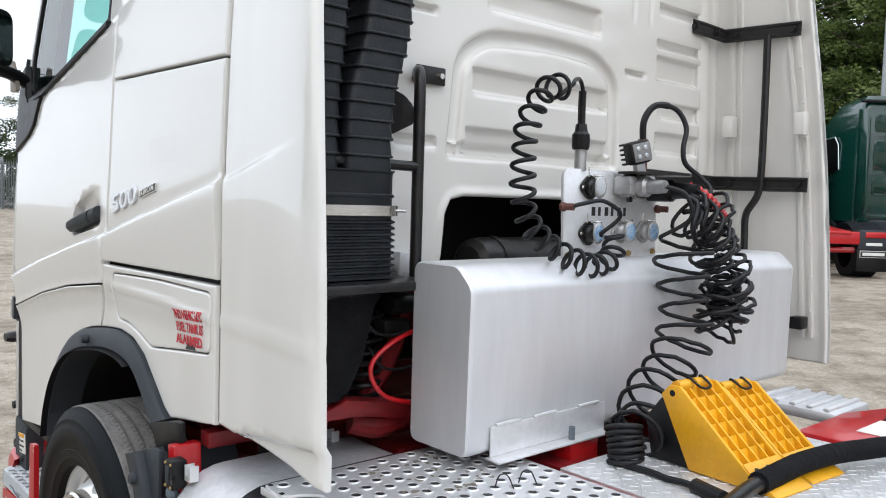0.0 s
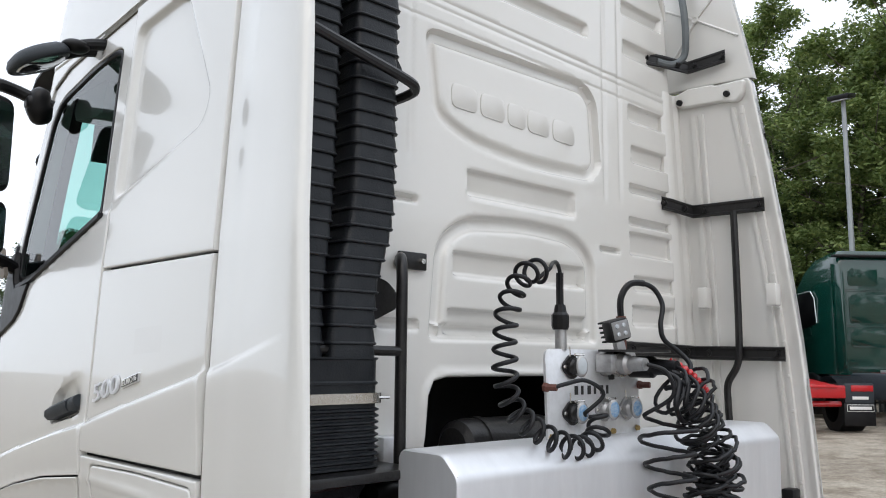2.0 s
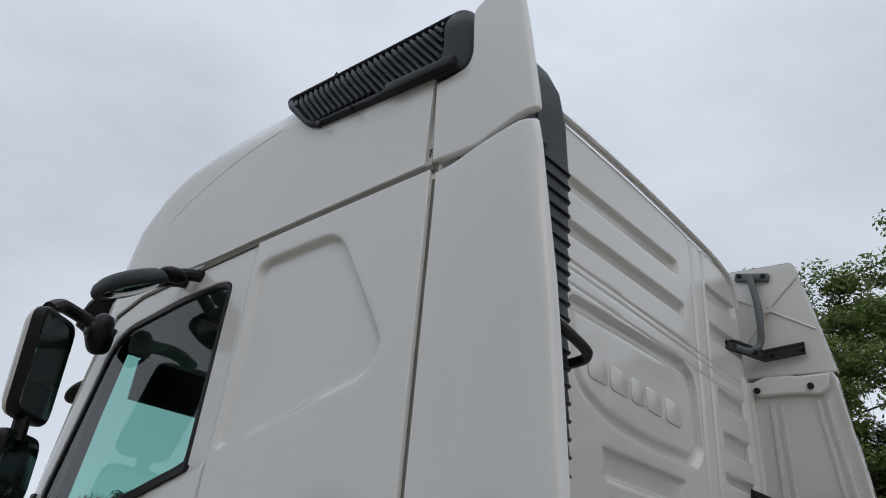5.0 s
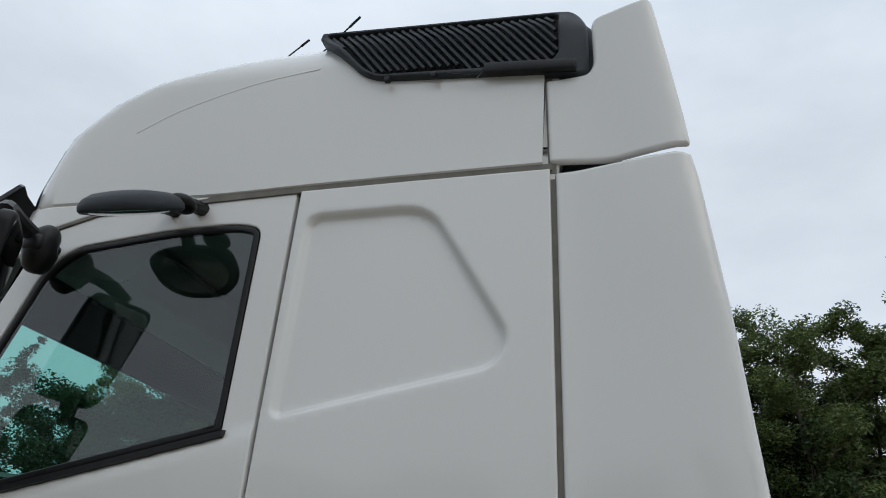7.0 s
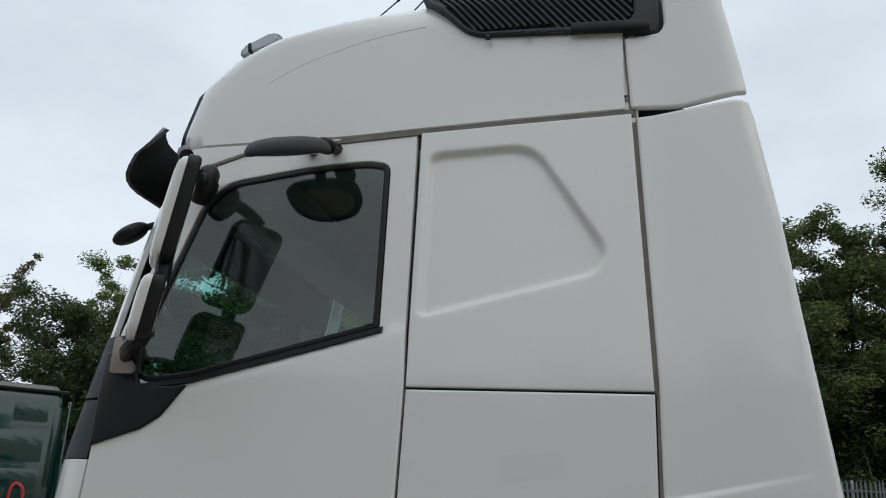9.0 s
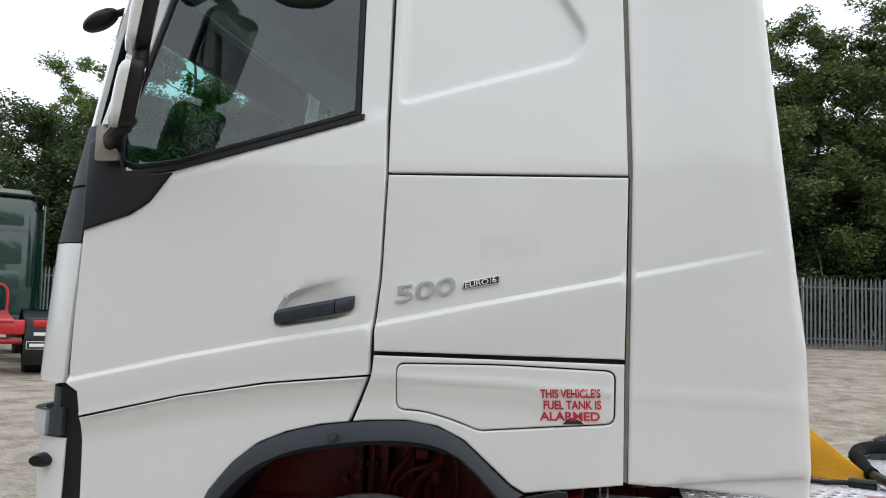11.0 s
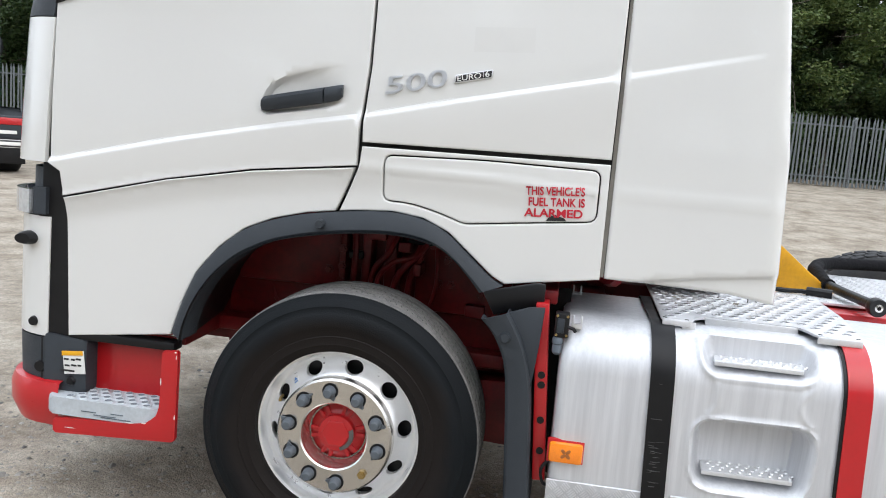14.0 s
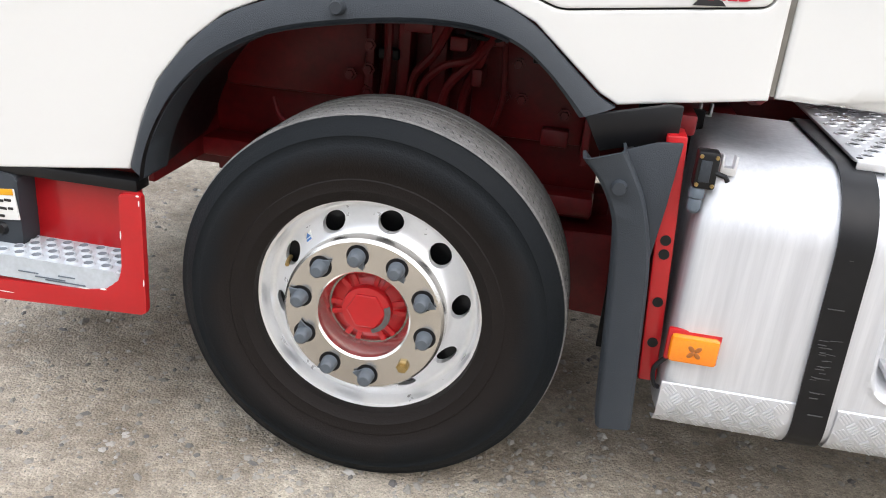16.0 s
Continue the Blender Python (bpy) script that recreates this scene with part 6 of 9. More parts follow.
# chequer plate along the tank's foot
CH_Y = TY0 - 0.005
for x0, x1 in ((0.772, 1.098), (1.185, 1.722), (1.80, 2.45)):
    rows = []
    for y, z in [(CH_Y + 0.004, 0.456), (CH_Y, 0.453), (CH_Y, 0.405), (CH_Y + 0.010, 0.36), (CH_Y + 0.035, 0.327), (CH_Y + 0.09, 0.308)]:
        rows.append([(x, y, z) for x in (x0, x1)])
    # plate coloured darker than its ridges: relief shading put into the colour
    plate = part("chequer_plate", loft(rows), M_ALU_DULL, tank, "aluminium chequer plate strip", 50)
    tr = bmesh.new()
    i = 0
    zz = 0.436
    while zz > 0.33:
        xx = x0 + 0.022 + (i % 2) * 0.022
        j = 0
        yz = float(np.interp(zz, [0.327, 0.36, 0.405, 0.453], [CH_Y + 0.035, CH_Y + 0.010, CH_Y, CH_Y]))
        tip_ = math.atan2(float(np.interp(zz, [0.327, 0.36, 0.405], [0.03, 0.02, 0.0])), 0.04)
        while xx < x1 - 0.018:
            ang = 45 if i % 2 else -45
            for k in (-1.5, -0.5, 0.5, 1.5):
                o = k * 0.0075
                t = Matrix.Translation((xx, yz, zz)) @ Matrix.Rotation(tip_, 4, "X") @ Matrix.Rotation(radians(ang), 4, "Y") @ Matrix.Translation((o, 0, 0))
                bmesh.ops.create_cube(tr, size=1, matrix=t @ Matrix.Diagonal((0.0036, 0.007, 0.027 - abs(k) * 0.003, 1)))
            xx += 0.044
            j += 1
        zz -= 0.022
        i += 1
    tagged(part("raised_pattern", tr, M_ALU_PLATE, plate, "", 0), kind="stuff")
# straps
for x0, x1, mat, lab in ((1.080, 1.158, M_BLACK, "black rubber-lined tank strap"), (1.694, 1.770, M_RED, "red tank strap")):
    rows = []
    for k, (y, z) in enumerate(tank_section(0.006)):
        c = Vector((y - 0.24, z - 0.69)).normalized()
        sl = (z - 0.7) * -0.03
        rows.append([(x0 + sl, y, z), (x0 + sl, y + c.x * 0.006, z + c.y * 0.006), (x1 + sl, y + c.x * 0.006, z + c.y * 0.006), (x1 + sl, y, z)])
    st = part("tank_strap", loft(rows, False, False, True), mat, tank, lab, 30)
    if mat is M_RED:
        rows2 = [[(x - 0.0, y * 1.0, z) for x in (r[0][0] - 0.012, r[0][0] + 0.05)] for r in rows for y, z in [(r[0][1] - 0.002, r[0][2])]]
        part("strap_rubber", loft(rows2), M_BLACK, st, "", 30)

r_s = random.Random(8)
for k in range(26):
    z = 0.60 + r_s.gauss(0, 0.045) if k < 19 else r_s.uniform(0.42, 0.85)
    w_, x0 = r_s.uniform(0.008, 0.036), 1.086 + r_s.random() * 0.03 - (z - 0.7) * 0.03
    part("strap_scuff", box((x0, TY0 - 0.0135, z), (x0 + w_, TY0 - 0.0122, z + r_s.uniform(0.0008, 0.003)), 0.0, Matrix.Rotation(r_s.uniform(-0.08, 0.08), 4, "Y")), M_SCUFF, tank)

# made-up near-black sheet painting the dark behind the flap and post
part("shade_panel", box((0.63, 0.27, 0.32), (0.80, 0.29, 1.05), 0.003), M_SHADE, truck)
# added block for a dark beam; it also hides the lit ground
part("dark_beam_block", extrude_outline(rounded([(0.30, 0.36), (0.78, 0.33), (0.80, 0.615), (0.30, 0.60)], 0.03), "y", 0.44, 0.80, 0.012), M_CHASSIS, truck, "dark red block added for the dark beam behind the wheel")


# ---- behind the cab: intake ducts ----
def duct(name, pts, half_y, half_x, ribs, label):
    """A ribbed oblong rubber duct along a path; ribs stand proud of it."""
    fine = bend(pts, 24)
    run = [0.0]
    for a, b in zip(fine, fine[1:]):
        run.append(run[-1] + (b - a).length)
    n = 140
    path = [Vector([float(np.interp(run[-1] * k / (n - 1), run, [p[i] for p in fine])) for i in range(3)]) for k in range(n)]
    rows = []

    def ring_at(u, g):
        i = min(int(u), n - 2)
        p = path[i].lerp(path[i + 1], u - i)
        hy, hx = half_y + g, half_x + g
        return [(p.x + q[0], p.y + q[1], p.z) for q in rounded([(-hx, -hy), (hx, -hy), (hx, hy), (-hx, hy)], 0.03, 4)]

    for k in range(ribs):
        u0, st = k / ribs * (n - 1), (n - 1) / ribs
        rows += [ring_at(u0, -0.002), ring_at(u0 + st * 0.03, 0.0045), ring_at(u0 + st * 0.10, 0.006), ring_at(u0 + st * 0.17, 0.0045), ring_at(u0 + st * 0.19, 0.002), ring_at(u0 + st * 0.6, 0.0005)]
    rows.append(ring_at(n - 1, 0.0))
    return part(name, loft(rows, True, True, True), M_DUCT, truck, label, 30)


duct("intake_duct", [(0.95, 0.40, 1.855), (0.95, 0.405, 2.08), (0.955, 0.46, 2.32), (0.955, 0.465, 2.8), (0.955, 0.475, 3.40)], 0.085, 0.085, 30, "black ribbed rubber intake duct")
duct("intake_duct", [(0.94, 0.215, 1.855), (0.94, 0.217, 2.08), (0.945, 0.235, 2.32), (0.945, 0.245, 2.8), (0.945, 0.26, 3.44)], 0.085, 0.085, 31, "black ribbed rubber intake duct")
# upper hood of the ducts
rows = []
for z, x0, x1, y0, y1 in ((3.40, 0.87, 1.04, 0.165, 0.565), (3.55, 0.86, 1.035, 0.16, 0.56), (3.68, 0.85, 1.02, 0.155, 0.545), (3.77, 0.83, 0.985, 0.155, 0.53), (3.83, 0.79, 0.935, 0.165, 0.51), (3.858, 0.72, 0.86, 0.20, 0.47)):
    rows.append([(x, y, z) for x, y in rounded([(x0, y0), (x1, y0), (x1, y1), (x0, y1)], 0.04, 4)])
hood = part("duct_hood", loft(rows, True, True, True), M_PLASTIC, truck, "dark grey plastic intake hood", 40)
part("hood_slot", box((1.022, 0.352, 3.36), (1.044, 0.374, 3.56), 0.004), M_BLACK, hood)
# lower bellows with a steel band
rows = []
for k in range(71):
    z = 1.55 + 0.32 * k / 70
    g = (0.008 if (k % 4) < 2 else 0.0) if z < 1.728 else (0.005 if 1.79 < z < 1.80 or z > 1.862 else 0.0)
    rows.append([(0.95 + x, 0.32 + y, z) for x, y in rounded([(-0.11 - g, -0.18 - g), (0.10 + g, -0.18 - g), (0.10 + g, 0.175 + g), (-0.11 - g, 0.175 + g)], 0.06, 4)])
bel = part("duct_bellows", loft(rows, True, True, True), M_DUCT, truck, "black rubber bellows with a steel band", 30)
rows = [[(0.95 + x, 0.32 + y, z) for x, y in rounded([(-0.12, -0.19), (0.112, -0.19), (0.112, 0.188), (-0.12, 0.188)], 0.06, 4)] for z in (1.736, 1.766)]
part("steel_band", loft(rows, True, True, True), M_STEEL, bel, "steel clamp band", 30)
part("clamp_screw", tube([(1.05, 0.475, 1.752), (1.056, 0.495, 1.752), (1.058, 0.515, 1.752)], 0.005, 6), M_STEEL, bel)
part("duct_tray", box((0.86, 0.10, 1.515), (1.12, 0.60, 1.545), 0.008), M_BLACK_STEEL, truck)
part("air_filter", extrude_outline(rounded([(0.08, 1.518), (0.462, 1.518), (0.466, 1.50), (0.437, 1.467), (0.395, 1.301), (0.335, 1.195), (0.08, 1.17)], 0.012), "x", 0.72, 1.02, 0.015), M_FOAM, truck, "black air filter housing")
part("duct_tab", extrude_outline(rounded([(0.47, 2.150), (0.552, 2.132), (0.602, 2.116), (0.643, 2.083), (0.645, 2.031), (0.556, 1.99), (0.47, 1.97)], 0.012), "x", 0.915, 0.932, 0.003), M_BLACK_STEEL, truck, "black duct bracket plate")
for z, y0 in ((3.35, 0.56), (2.83, 0.56)):
    part("duct_tab", extrude_outline(rounded([(y0, z - 0.09), (y0 + 0.06, z - 0.045), (y0 + 0.085, z + 0.005), (y0 + 0.06, z + 0.04), (y0, z + 0.10)], 0.012), "x", 0.925, 0.945, 0.004), M_BLACK, truck)
# ladder post, rungs and hoop
lad = new("ladder")
lad.parent = truck
tagged(lad, "black steel climbing rail beside the ducts")
part("rail", tube(bend([(0.875, 0.70, 2.19), (0.92, 0.665, 2.20), (0.965, 0.632, 2.185), (0.985, 0.62, 2.12), (0.985, 0.62, 1.9), (0.985, 0.62, 1.50)], 6), 0.019, 12), M_BLACK_STEEL, lad)
part("rung", tube([(0.985, 0.62, 1.89), (1.0, 0.40, 1.893), (1.01, 0.12, 1.895)], 0.016, 10), M_BLACK_STEEL, lad)
part("rung", tube([(0.985, 0.62, 1.525), (1.05, 0.40, 1.52), (1.10, 0.12, 1.515)], 0.017, 10), M_BLACK_STEEL, lad)
part("wall_plate", box((0.872, 0.69, 2.172), (0.886, 0.815, 2.232), 0.004), M_BLACK_STEEL, lad)
part("bolt", spin([(0, 0.012), (0.010, 0.012), (0.012, 0)], (0.886, 0.79, 2.202), "x", 8), M_STEEL, lad)
part("hoop", tube(bend([(1.09, 0.12, 2.83), (1.085, 0.33, 2.79), (1.08, 0.54, 2.75), (1.065, 0.595, 2.735), (1.02, 0.605, 2.725), (0.88, 0.60, 2.72)], 6), 0.017, 10), M_BLACK_STEEL, lad)
part("wall_hinge", box((0.87, 0.60, 1.53), (0.93, 0.70, 1.62), 0.01), M_ALU_PLATE, truck)
part("wall_lug", spin([(0, 0.05), (0.03, 0.05), (0.035, 0.0), (0.03, -0.05), (0, -0.05)], (0.98, 0.57, 1.46), "y", 12), M_BLACK, truck)
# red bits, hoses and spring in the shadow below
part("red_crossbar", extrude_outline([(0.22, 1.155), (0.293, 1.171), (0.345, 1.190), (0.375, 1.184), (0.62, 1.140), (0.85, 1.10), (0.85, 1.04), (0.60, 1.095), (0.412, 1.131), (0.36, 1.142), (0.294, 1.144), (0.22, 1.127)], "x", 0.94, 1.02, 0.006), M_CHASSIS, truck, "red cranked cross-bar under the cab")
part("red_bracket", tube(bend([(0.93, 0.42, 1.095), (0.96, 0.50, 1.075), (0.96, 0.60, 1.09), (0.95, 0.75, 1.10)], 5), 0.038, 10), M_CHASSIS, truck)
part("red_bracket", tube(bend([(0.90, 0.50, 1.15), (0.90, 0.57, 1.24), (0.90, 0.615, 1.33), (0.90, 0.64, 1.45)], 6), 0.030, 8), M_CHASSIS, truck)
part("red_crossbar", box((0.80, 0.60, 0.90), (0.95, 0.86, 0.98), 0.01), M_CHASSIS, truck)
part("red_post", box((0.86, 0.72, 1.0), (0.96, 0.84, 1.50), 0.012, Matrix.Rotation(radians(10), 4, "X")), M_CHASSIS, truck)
part("red_hose", tube(bend([(1.07, 0.60, 1.395), (1.06, 0.547, 1.381), (1.06, 0.467, 1.351), (1.06, 0.405, 1.306), (1.06, 0.402, 1.256), (1.06, 0.45, 1.198), (1.06, 0.539, 1.165), (1.06, 0.64, 1.15)], 8), 0.0075, 8), M_RED, truck, "bright red air hose")
for y_, z_ in ((0.50, 1.41), (0.53, 1.30)):
    part("black_hose", tube(bend([(0.98, y_ - 0.08, z_ + 0.03), (0.99, y_ - 0.04, z_ - 0.03), (1.0, y_ + 0.02, z_ - 0.045), (1.0, y_ + 0.10, z_ - 0.035)], 6), 0.005, 6), M_CABLE, truck)
sp = bmesh.new()
add_tube(sp, [(0.88 + 0.055 * math.cos(a), 0.50 + 0.055 * math.sin(a), 1.13 + a * 0.0056) for a in [k * 0.35 for k in range(150)]], 0.009, 6)
part("cab_spring", sp, M_BLACK, truck, "black cab suspension spring")
part("valve_block", box((0.93, 0.50, 1.36), (0.99, 0.60, 1.41), 0.008), M_BLACK_STEEL, truck)

# ---- oil tank behind the cab ----
oil = new("oil_tank")
oil.parent = truck
tagged(oil, "welded brushed aluminium tank across the chassis")
OT = rounded([(1.108, 1.065), (1.356, 1.065), (1.362, 1.548), (1.30, 1.606), (1.108, 1.606)], [0.03, 0.03, 0.02, 0.02, 0.03], 4)
rows = []
for y, s in ((0.512, 0.965), (0.518, 0.99), (0.532, 1.0), (1.0, 1.0), (1.5, 1.0), (2.0, 1.0), (2.42, 1.0), (2.436, 0.99), (2.442, 0.965)):
    rows.append([(1.235 + (x - 1.235) * s, y, 1.335 + (z - 1.335) * (s * 0.5 + 0.5)) for x, z in OT])
part("tank_body", loft(rows, True, True, True), M_ALU_SHEET, oil, "", 35)
fl = bmesh.new()
add_box(fl, (1.360, 0.60, 1.060), (1.366, 1.13, 1.146), 0.002)
add_box(fl, (1.36, 0.585, 1.053), (1.415, 1.13, 1.060), 0.002)
part("foot_bracket", fl, M_ALU_PLATE, oil, "aluminium angle foot")
for y0 in (0.62, 0.78, 0.99):
    part("weld_bead", tube([(1.367, y0, 1.150), (1.369, y0 + 0.05, 1.152), (1.367, y0 + 0.10, 1.151)], 0.005, 6), M_ALU_PLATE, oil)
part("weld_bead", tube([(1.352, 0.520, z) for z in np.linspace(1.09, 1.55, 24)], 0.0045, 6), M_ALU_PLATE, oil)
part("bolt", tube([(1.392, 0.93, 1.058), (1.392, 0.93, 1.10)], 0.010, 8), M_GREY_LAMP, oil)
part("foot_block", box((1.30, 0.92, 0.95), (1.40, 1.06, 1.053), 0.012), M_RED, oil, "red foot block")

# ---- socket plate ----
sock = new("socket_plate")
sock.parent = truck
tagged(sock, "aluminium socket plate with couplings on the tank")
bm = extrude_outline(rounded([(1.045, 1.60), (1.575, 1.60), (1.56, 1.905), (1.03, 1.905)], [0.01, 0.01, 0.035, 0.035]), "x", 1.225, 1.235, 0.002)
part("plate", bm, M_ALU_PLATE, sock)
# the maker's cut-out word: plain dark bars
for k in range(6):
    part("cut_out", box((1.2352, 1.185 + k * 0.036, 1.75), (1.237, 1.185 + k * 0.036 + (0.012 if k % 2 else 0.018), 1.78), 0.0), M_INK_BLACK, sock)


def socket(y, z, mat, base):
    """A trailer socket: two-eared flange, barrel, and a hinged oval lid standing half open."""
    s = part("socket", spin([(0.0, 0.0), (0.029, 0.0), (0.029, 0.022), (0.026, 0.026), (0.024, 0.032), (0.0, 0.032)], (1.235, y, z), "x", 24), base, sock, "round trailer socket with a lid")
    part("socket_flange", extrude_outline(rounded([(y - 0.052, z + 0.006), (y - 0.046, z - 0.012), (y - 0.006, z - 0.042), (y + 0.018, z - 0.040), (y + 0.050, z - 0.006), (y + 0.046, z + 0.012), (y + 0.010, z + 0.042), (y - 0.014, z + 0.040)], 0.010), "x", 1.2365, 1.243, 0.002), base, s)
    for q in (-1, 1):
        part("screw", spin([(0, 0.005), (0.006, 0.004), (0.007, 0.0)], (1.243, y + q * 0.040, z), "x", 8), M_STEEL, s)
    bm = spin([(0.0, 0.010), (0.020, 0.0095), (0.028, 0.007), (0.030, 0.003), (0.030, 0.0), (0.0, 0.0)], (0, 0, 0), "x", 28)
    bm.transform(Matrix.Translation((1.270, y + 0.014, z + 0.002)) @ Matrix.Rotation(radians(-24), 4, "Z") @ Matrix.Diagonal((1, 0.80, 1.25, 1)))
    lid = part("socket_lid", bm, M_BRUSH, s, "", 50)
    bm = spin([(0.0, 0.0112), (0.019, 0.0108), (0.021, 0.0098)], (0, 0, 0), "x", 24)
    bm.transform(Matrix.Translation((1.270, y + 0.014, z + 0.002)) @ Matrix.Rotation(radians(-24), 4, "Z") @ Matrix.Diagonal((1, 0.85, 1.30, 1)))
    part("lid_face", bm, mat, lid, "", 50)
    part("lid_hinge", tube([(1.262, y - 0.010, z + 0.040), (1.268, y + 0.030, z + 0.040)], 0.005, 8), M_STEEL, s)
    part("lid_pin", tube([(1.250, y - 0.02, z + 0.035), (1.250, y - 0.022, z + 0.068)], 0.0022, 6), M_STEEL, s)


M_BRUSH = material("worn_aluminium_casting", (0.42, 0.42, 0.42), 0.45, metal=0.7, vary=0.5, vary_scale=40)
socket(1.165, 1.845, M_STEPGREY, M_BLACK_STEEL)
socket(1.165, 1.690, M_LID, M_BLACK_STEEL)
socket(1.345, 1.695, M_LID, M_BRUSH)
socket(1.485, 1.695, M_LID, M_BRUSH)
plug = part("plug", spin([(0.0, 0.17), (0.022, 0.17), (0.026, 0.11), (0.036, 0.10), (0.038, 0.05), (0.045, 0.04), (0.045, 0.0)], (1.235, 1.36, 1.855), "x", 18), M_BRUSH, sock, "grey cable plug pushed into a socket")
part("plug_body", box((1.24, 1.295, 1.825), (1.31, 1.345, 1.89), 0.008), M_BRUSH, plug)
part("plug_cover", extrude_outline(rounded([(1.25, 1.29), (1.33, 1.29), (1.38, 1.36), (1.40, 1.52), (1.36, 1.60), (1.29, 1.60), (1.25, 1.54)], 0.02), "z", 1.897, 1.905, 0.002), M_BLACK_STEEL, plug, "dark metal flip cover")
part("plug_clamp", spin([(0.040, 0.055), (0.046, 0.056), (0.046, 0.074), (0.040, 0.075)], (1.235, 1.36, 1.855), "x", 18), M_STEEL, plug)
part("plug_lever", box((1.262, 1.338, 1.80), (1.282, 1.352, 1.835), 0.004, Matrix.Rotation(radians(12), 4, "X")), M_BLACK_STEEL, plug)
plug = part("plug", spin([(0.0, 0.19), (0.024, 0.19), (0.03, 0.10), (0.04, 0.09), (0.04, 0.0)], (1.24, 1.52, 1.845), "x", 18), M_BLACK, sock, "black cable plug pushed into a socket")
part("coupling", tube([(1.22, 1.133, 1.90), (1.22, 1.132, 1.975)], 0.020, 12), M_BRUSH, sock, "metal air coupling")
part("coupling_nut", spin([(0.0, 0.0), (0.026, 0.0), (0.03, 0.012), (0.03, 0.05), (0.022, 0.06), (0.018, 0.085), (0.0, 0.085)], (1.22, 1.131, 1.97), "z", 10), M_BLACK, sock, "", 25)
M_RUST = material("rusty_brass_fitting", (0.15, 0.06, 0.045), 0.6, metal=0.3, vary=0.5, vary_scale=50)
part("coupling", tube([(1.22, 1.487, 1.91), (1.22, 1.488, 2.03)], 0.019, 12), M_RUST, sock, "rusty air coupling")
for y in (1.028, 1.57):
    part("elbow_fitting", tube([(1.235, y, 1.778), (1.247, y, 1.778), (1.248, y, 1.778), (1.278, y + 0.01, 1.778)], 0.015, 6, [0.016, 0.016, 0.012, 0.012]), M_RUST, sock, "rusty hose fitting")
for y, z in ((1.06, 1.615), (1.40, 1.618), (1.55, 1.622)):
    part("bolt", spin([(0, 0.01), (0.009, 0.01), (0.012, 0.0)], (1.236, y, z), "x", 6), M_BRASS, sock)
# work lamp on the plate
wl_ = new("work_lamp")
wl_.parent = sock
wl_.matrix_local = Matrix.Translation((1.27, 1.385, 1.975)) @ Matrix.Rotation(radians(-22), 4, "Z") @ Matrix.Rotation(radians(14), 4, "X") @ Matrix.Diagonal((0.95, 0.90, 0.90, 1))
tagged(wl_, "square black work lamp with finned housing")
part("lamp_body", box((-0.03, -0.048, -0.045), (0.032, 0.048, 0.045), 0.016), M_BLACK, wl_)
for k in range(5):
    part("cooling_fin", box((-0.05, -0.046, -0.042 + k * 0.019), (-0.02, 0.046, -0.034 + k * 0.019), 0.002), M_BLACK, wl_)
part("lamp_face", box((0.030, -0.038, -0.036), (0.034, 0.038, 0.036), 0.003), M_LAMPFACE, wl_)
for dy in (-0.016, 0.016):
    for dz in (-0.016, 0.016):
        part("led", spin([(0.0, 0.004), (0.008, 0.003), (0.010, 0.0)], (0.034, dy, dz), "x", 12), M_LENS, wl_)
part("lamp_foot", box((-0.02, -0.02, -0.09), (0.01, 0.02, -0.04), 0.004), M_BRUSH, wl_)


# ---- coiled cables ----
def coil_points(path, turns, radius, steps=22, seed=0, jitter=0.0, slack=0.0):
    """Points of a coil wound round a path."""
    r = np.random.RandomState(seed)
    path = bend(path, 16)
    n = len(path)
    length = [0.0]
    for a, b in zip(path, path[1:]):
        length.append(length[-1] + (b - a).length)
    out = []
    t0 = (path[1] - path[0]).normalized()
    nrm = t0.orthogonal().normalized()
    total = int(turns * steps)
    for k in range(total + 1):
        s = length[-1] * k / total
        i = min(int(np.searchsorted(length, s)), n - 1)
        i = max(i, 1)
        u = (s - length[i - 1]) / max(length[i] - length[i - 1], 1e-9)
        p = path[i - 1].lerp(path[i], u)
        t = (path[i] - path[i - 1]).normalized()
        nrm = (nrm - t * nrm.dot(t)).normalized()
        b = t.cross(nrm)
        a = 2 * math.pi * k / steps
        rad = radius * (1 + jitter * math.sin(k * 0.235 + seed) + jitter * 0.6 * math.sin(k * 0.083))
        p = p + (nrm * math.cos(a) + b * math.sin(a)) * rad
        if slack:
            p = p + Vector(r.normal(size=3)) * slack
        out.append(p)
    return out


C1 = coil_points([(1.30, 0.945, 2.150), (1.30, 0.880, 2.148), (1.30, 0.835, 2.115), (1.30, 0.800, 2.06), (1.30, 0.774, 1.98), (1.30, 0.762, 1.88), (1.30, 0.768, 1.81), (1.30, 0.795, 1.74), (1.31, 0.855, 1.672), (1.33, 0.935, 1.625), (1.35, 1.01, 1.60), (1.35, 1.09, 1.595),
                  (1.34, 1.165, 1.615), (1.32, 1.20, 1.66), (1.30, 1.20, 1.70)], 20, 0.0345, seed=2, jitter=0.08)
c1 = bend([(1.22, 1.131, 2.03), (1.22, 1.13, 2.10), (1.225, 1.125, 2.165), (1.24, 1.09, 2.195), (1.27, 1.03, 2.185), (1.30, 0.985, 2.165)], 6) + C1 + bend([C1[-1], (1.33, 1.22, 1.755), (1.31, 1.15, 1.80), (1.29, 1.07, 1.79), (1.27, 1.03, 1.778)], 6)[1:]
ob = part("coiled_air_hose", tube(c1, 0.0072, 7), M_CABLE, None, "", 60)
tagged(ob, "black coiled air hose plugged into the socket plate", "hose", group="coiled hoses")
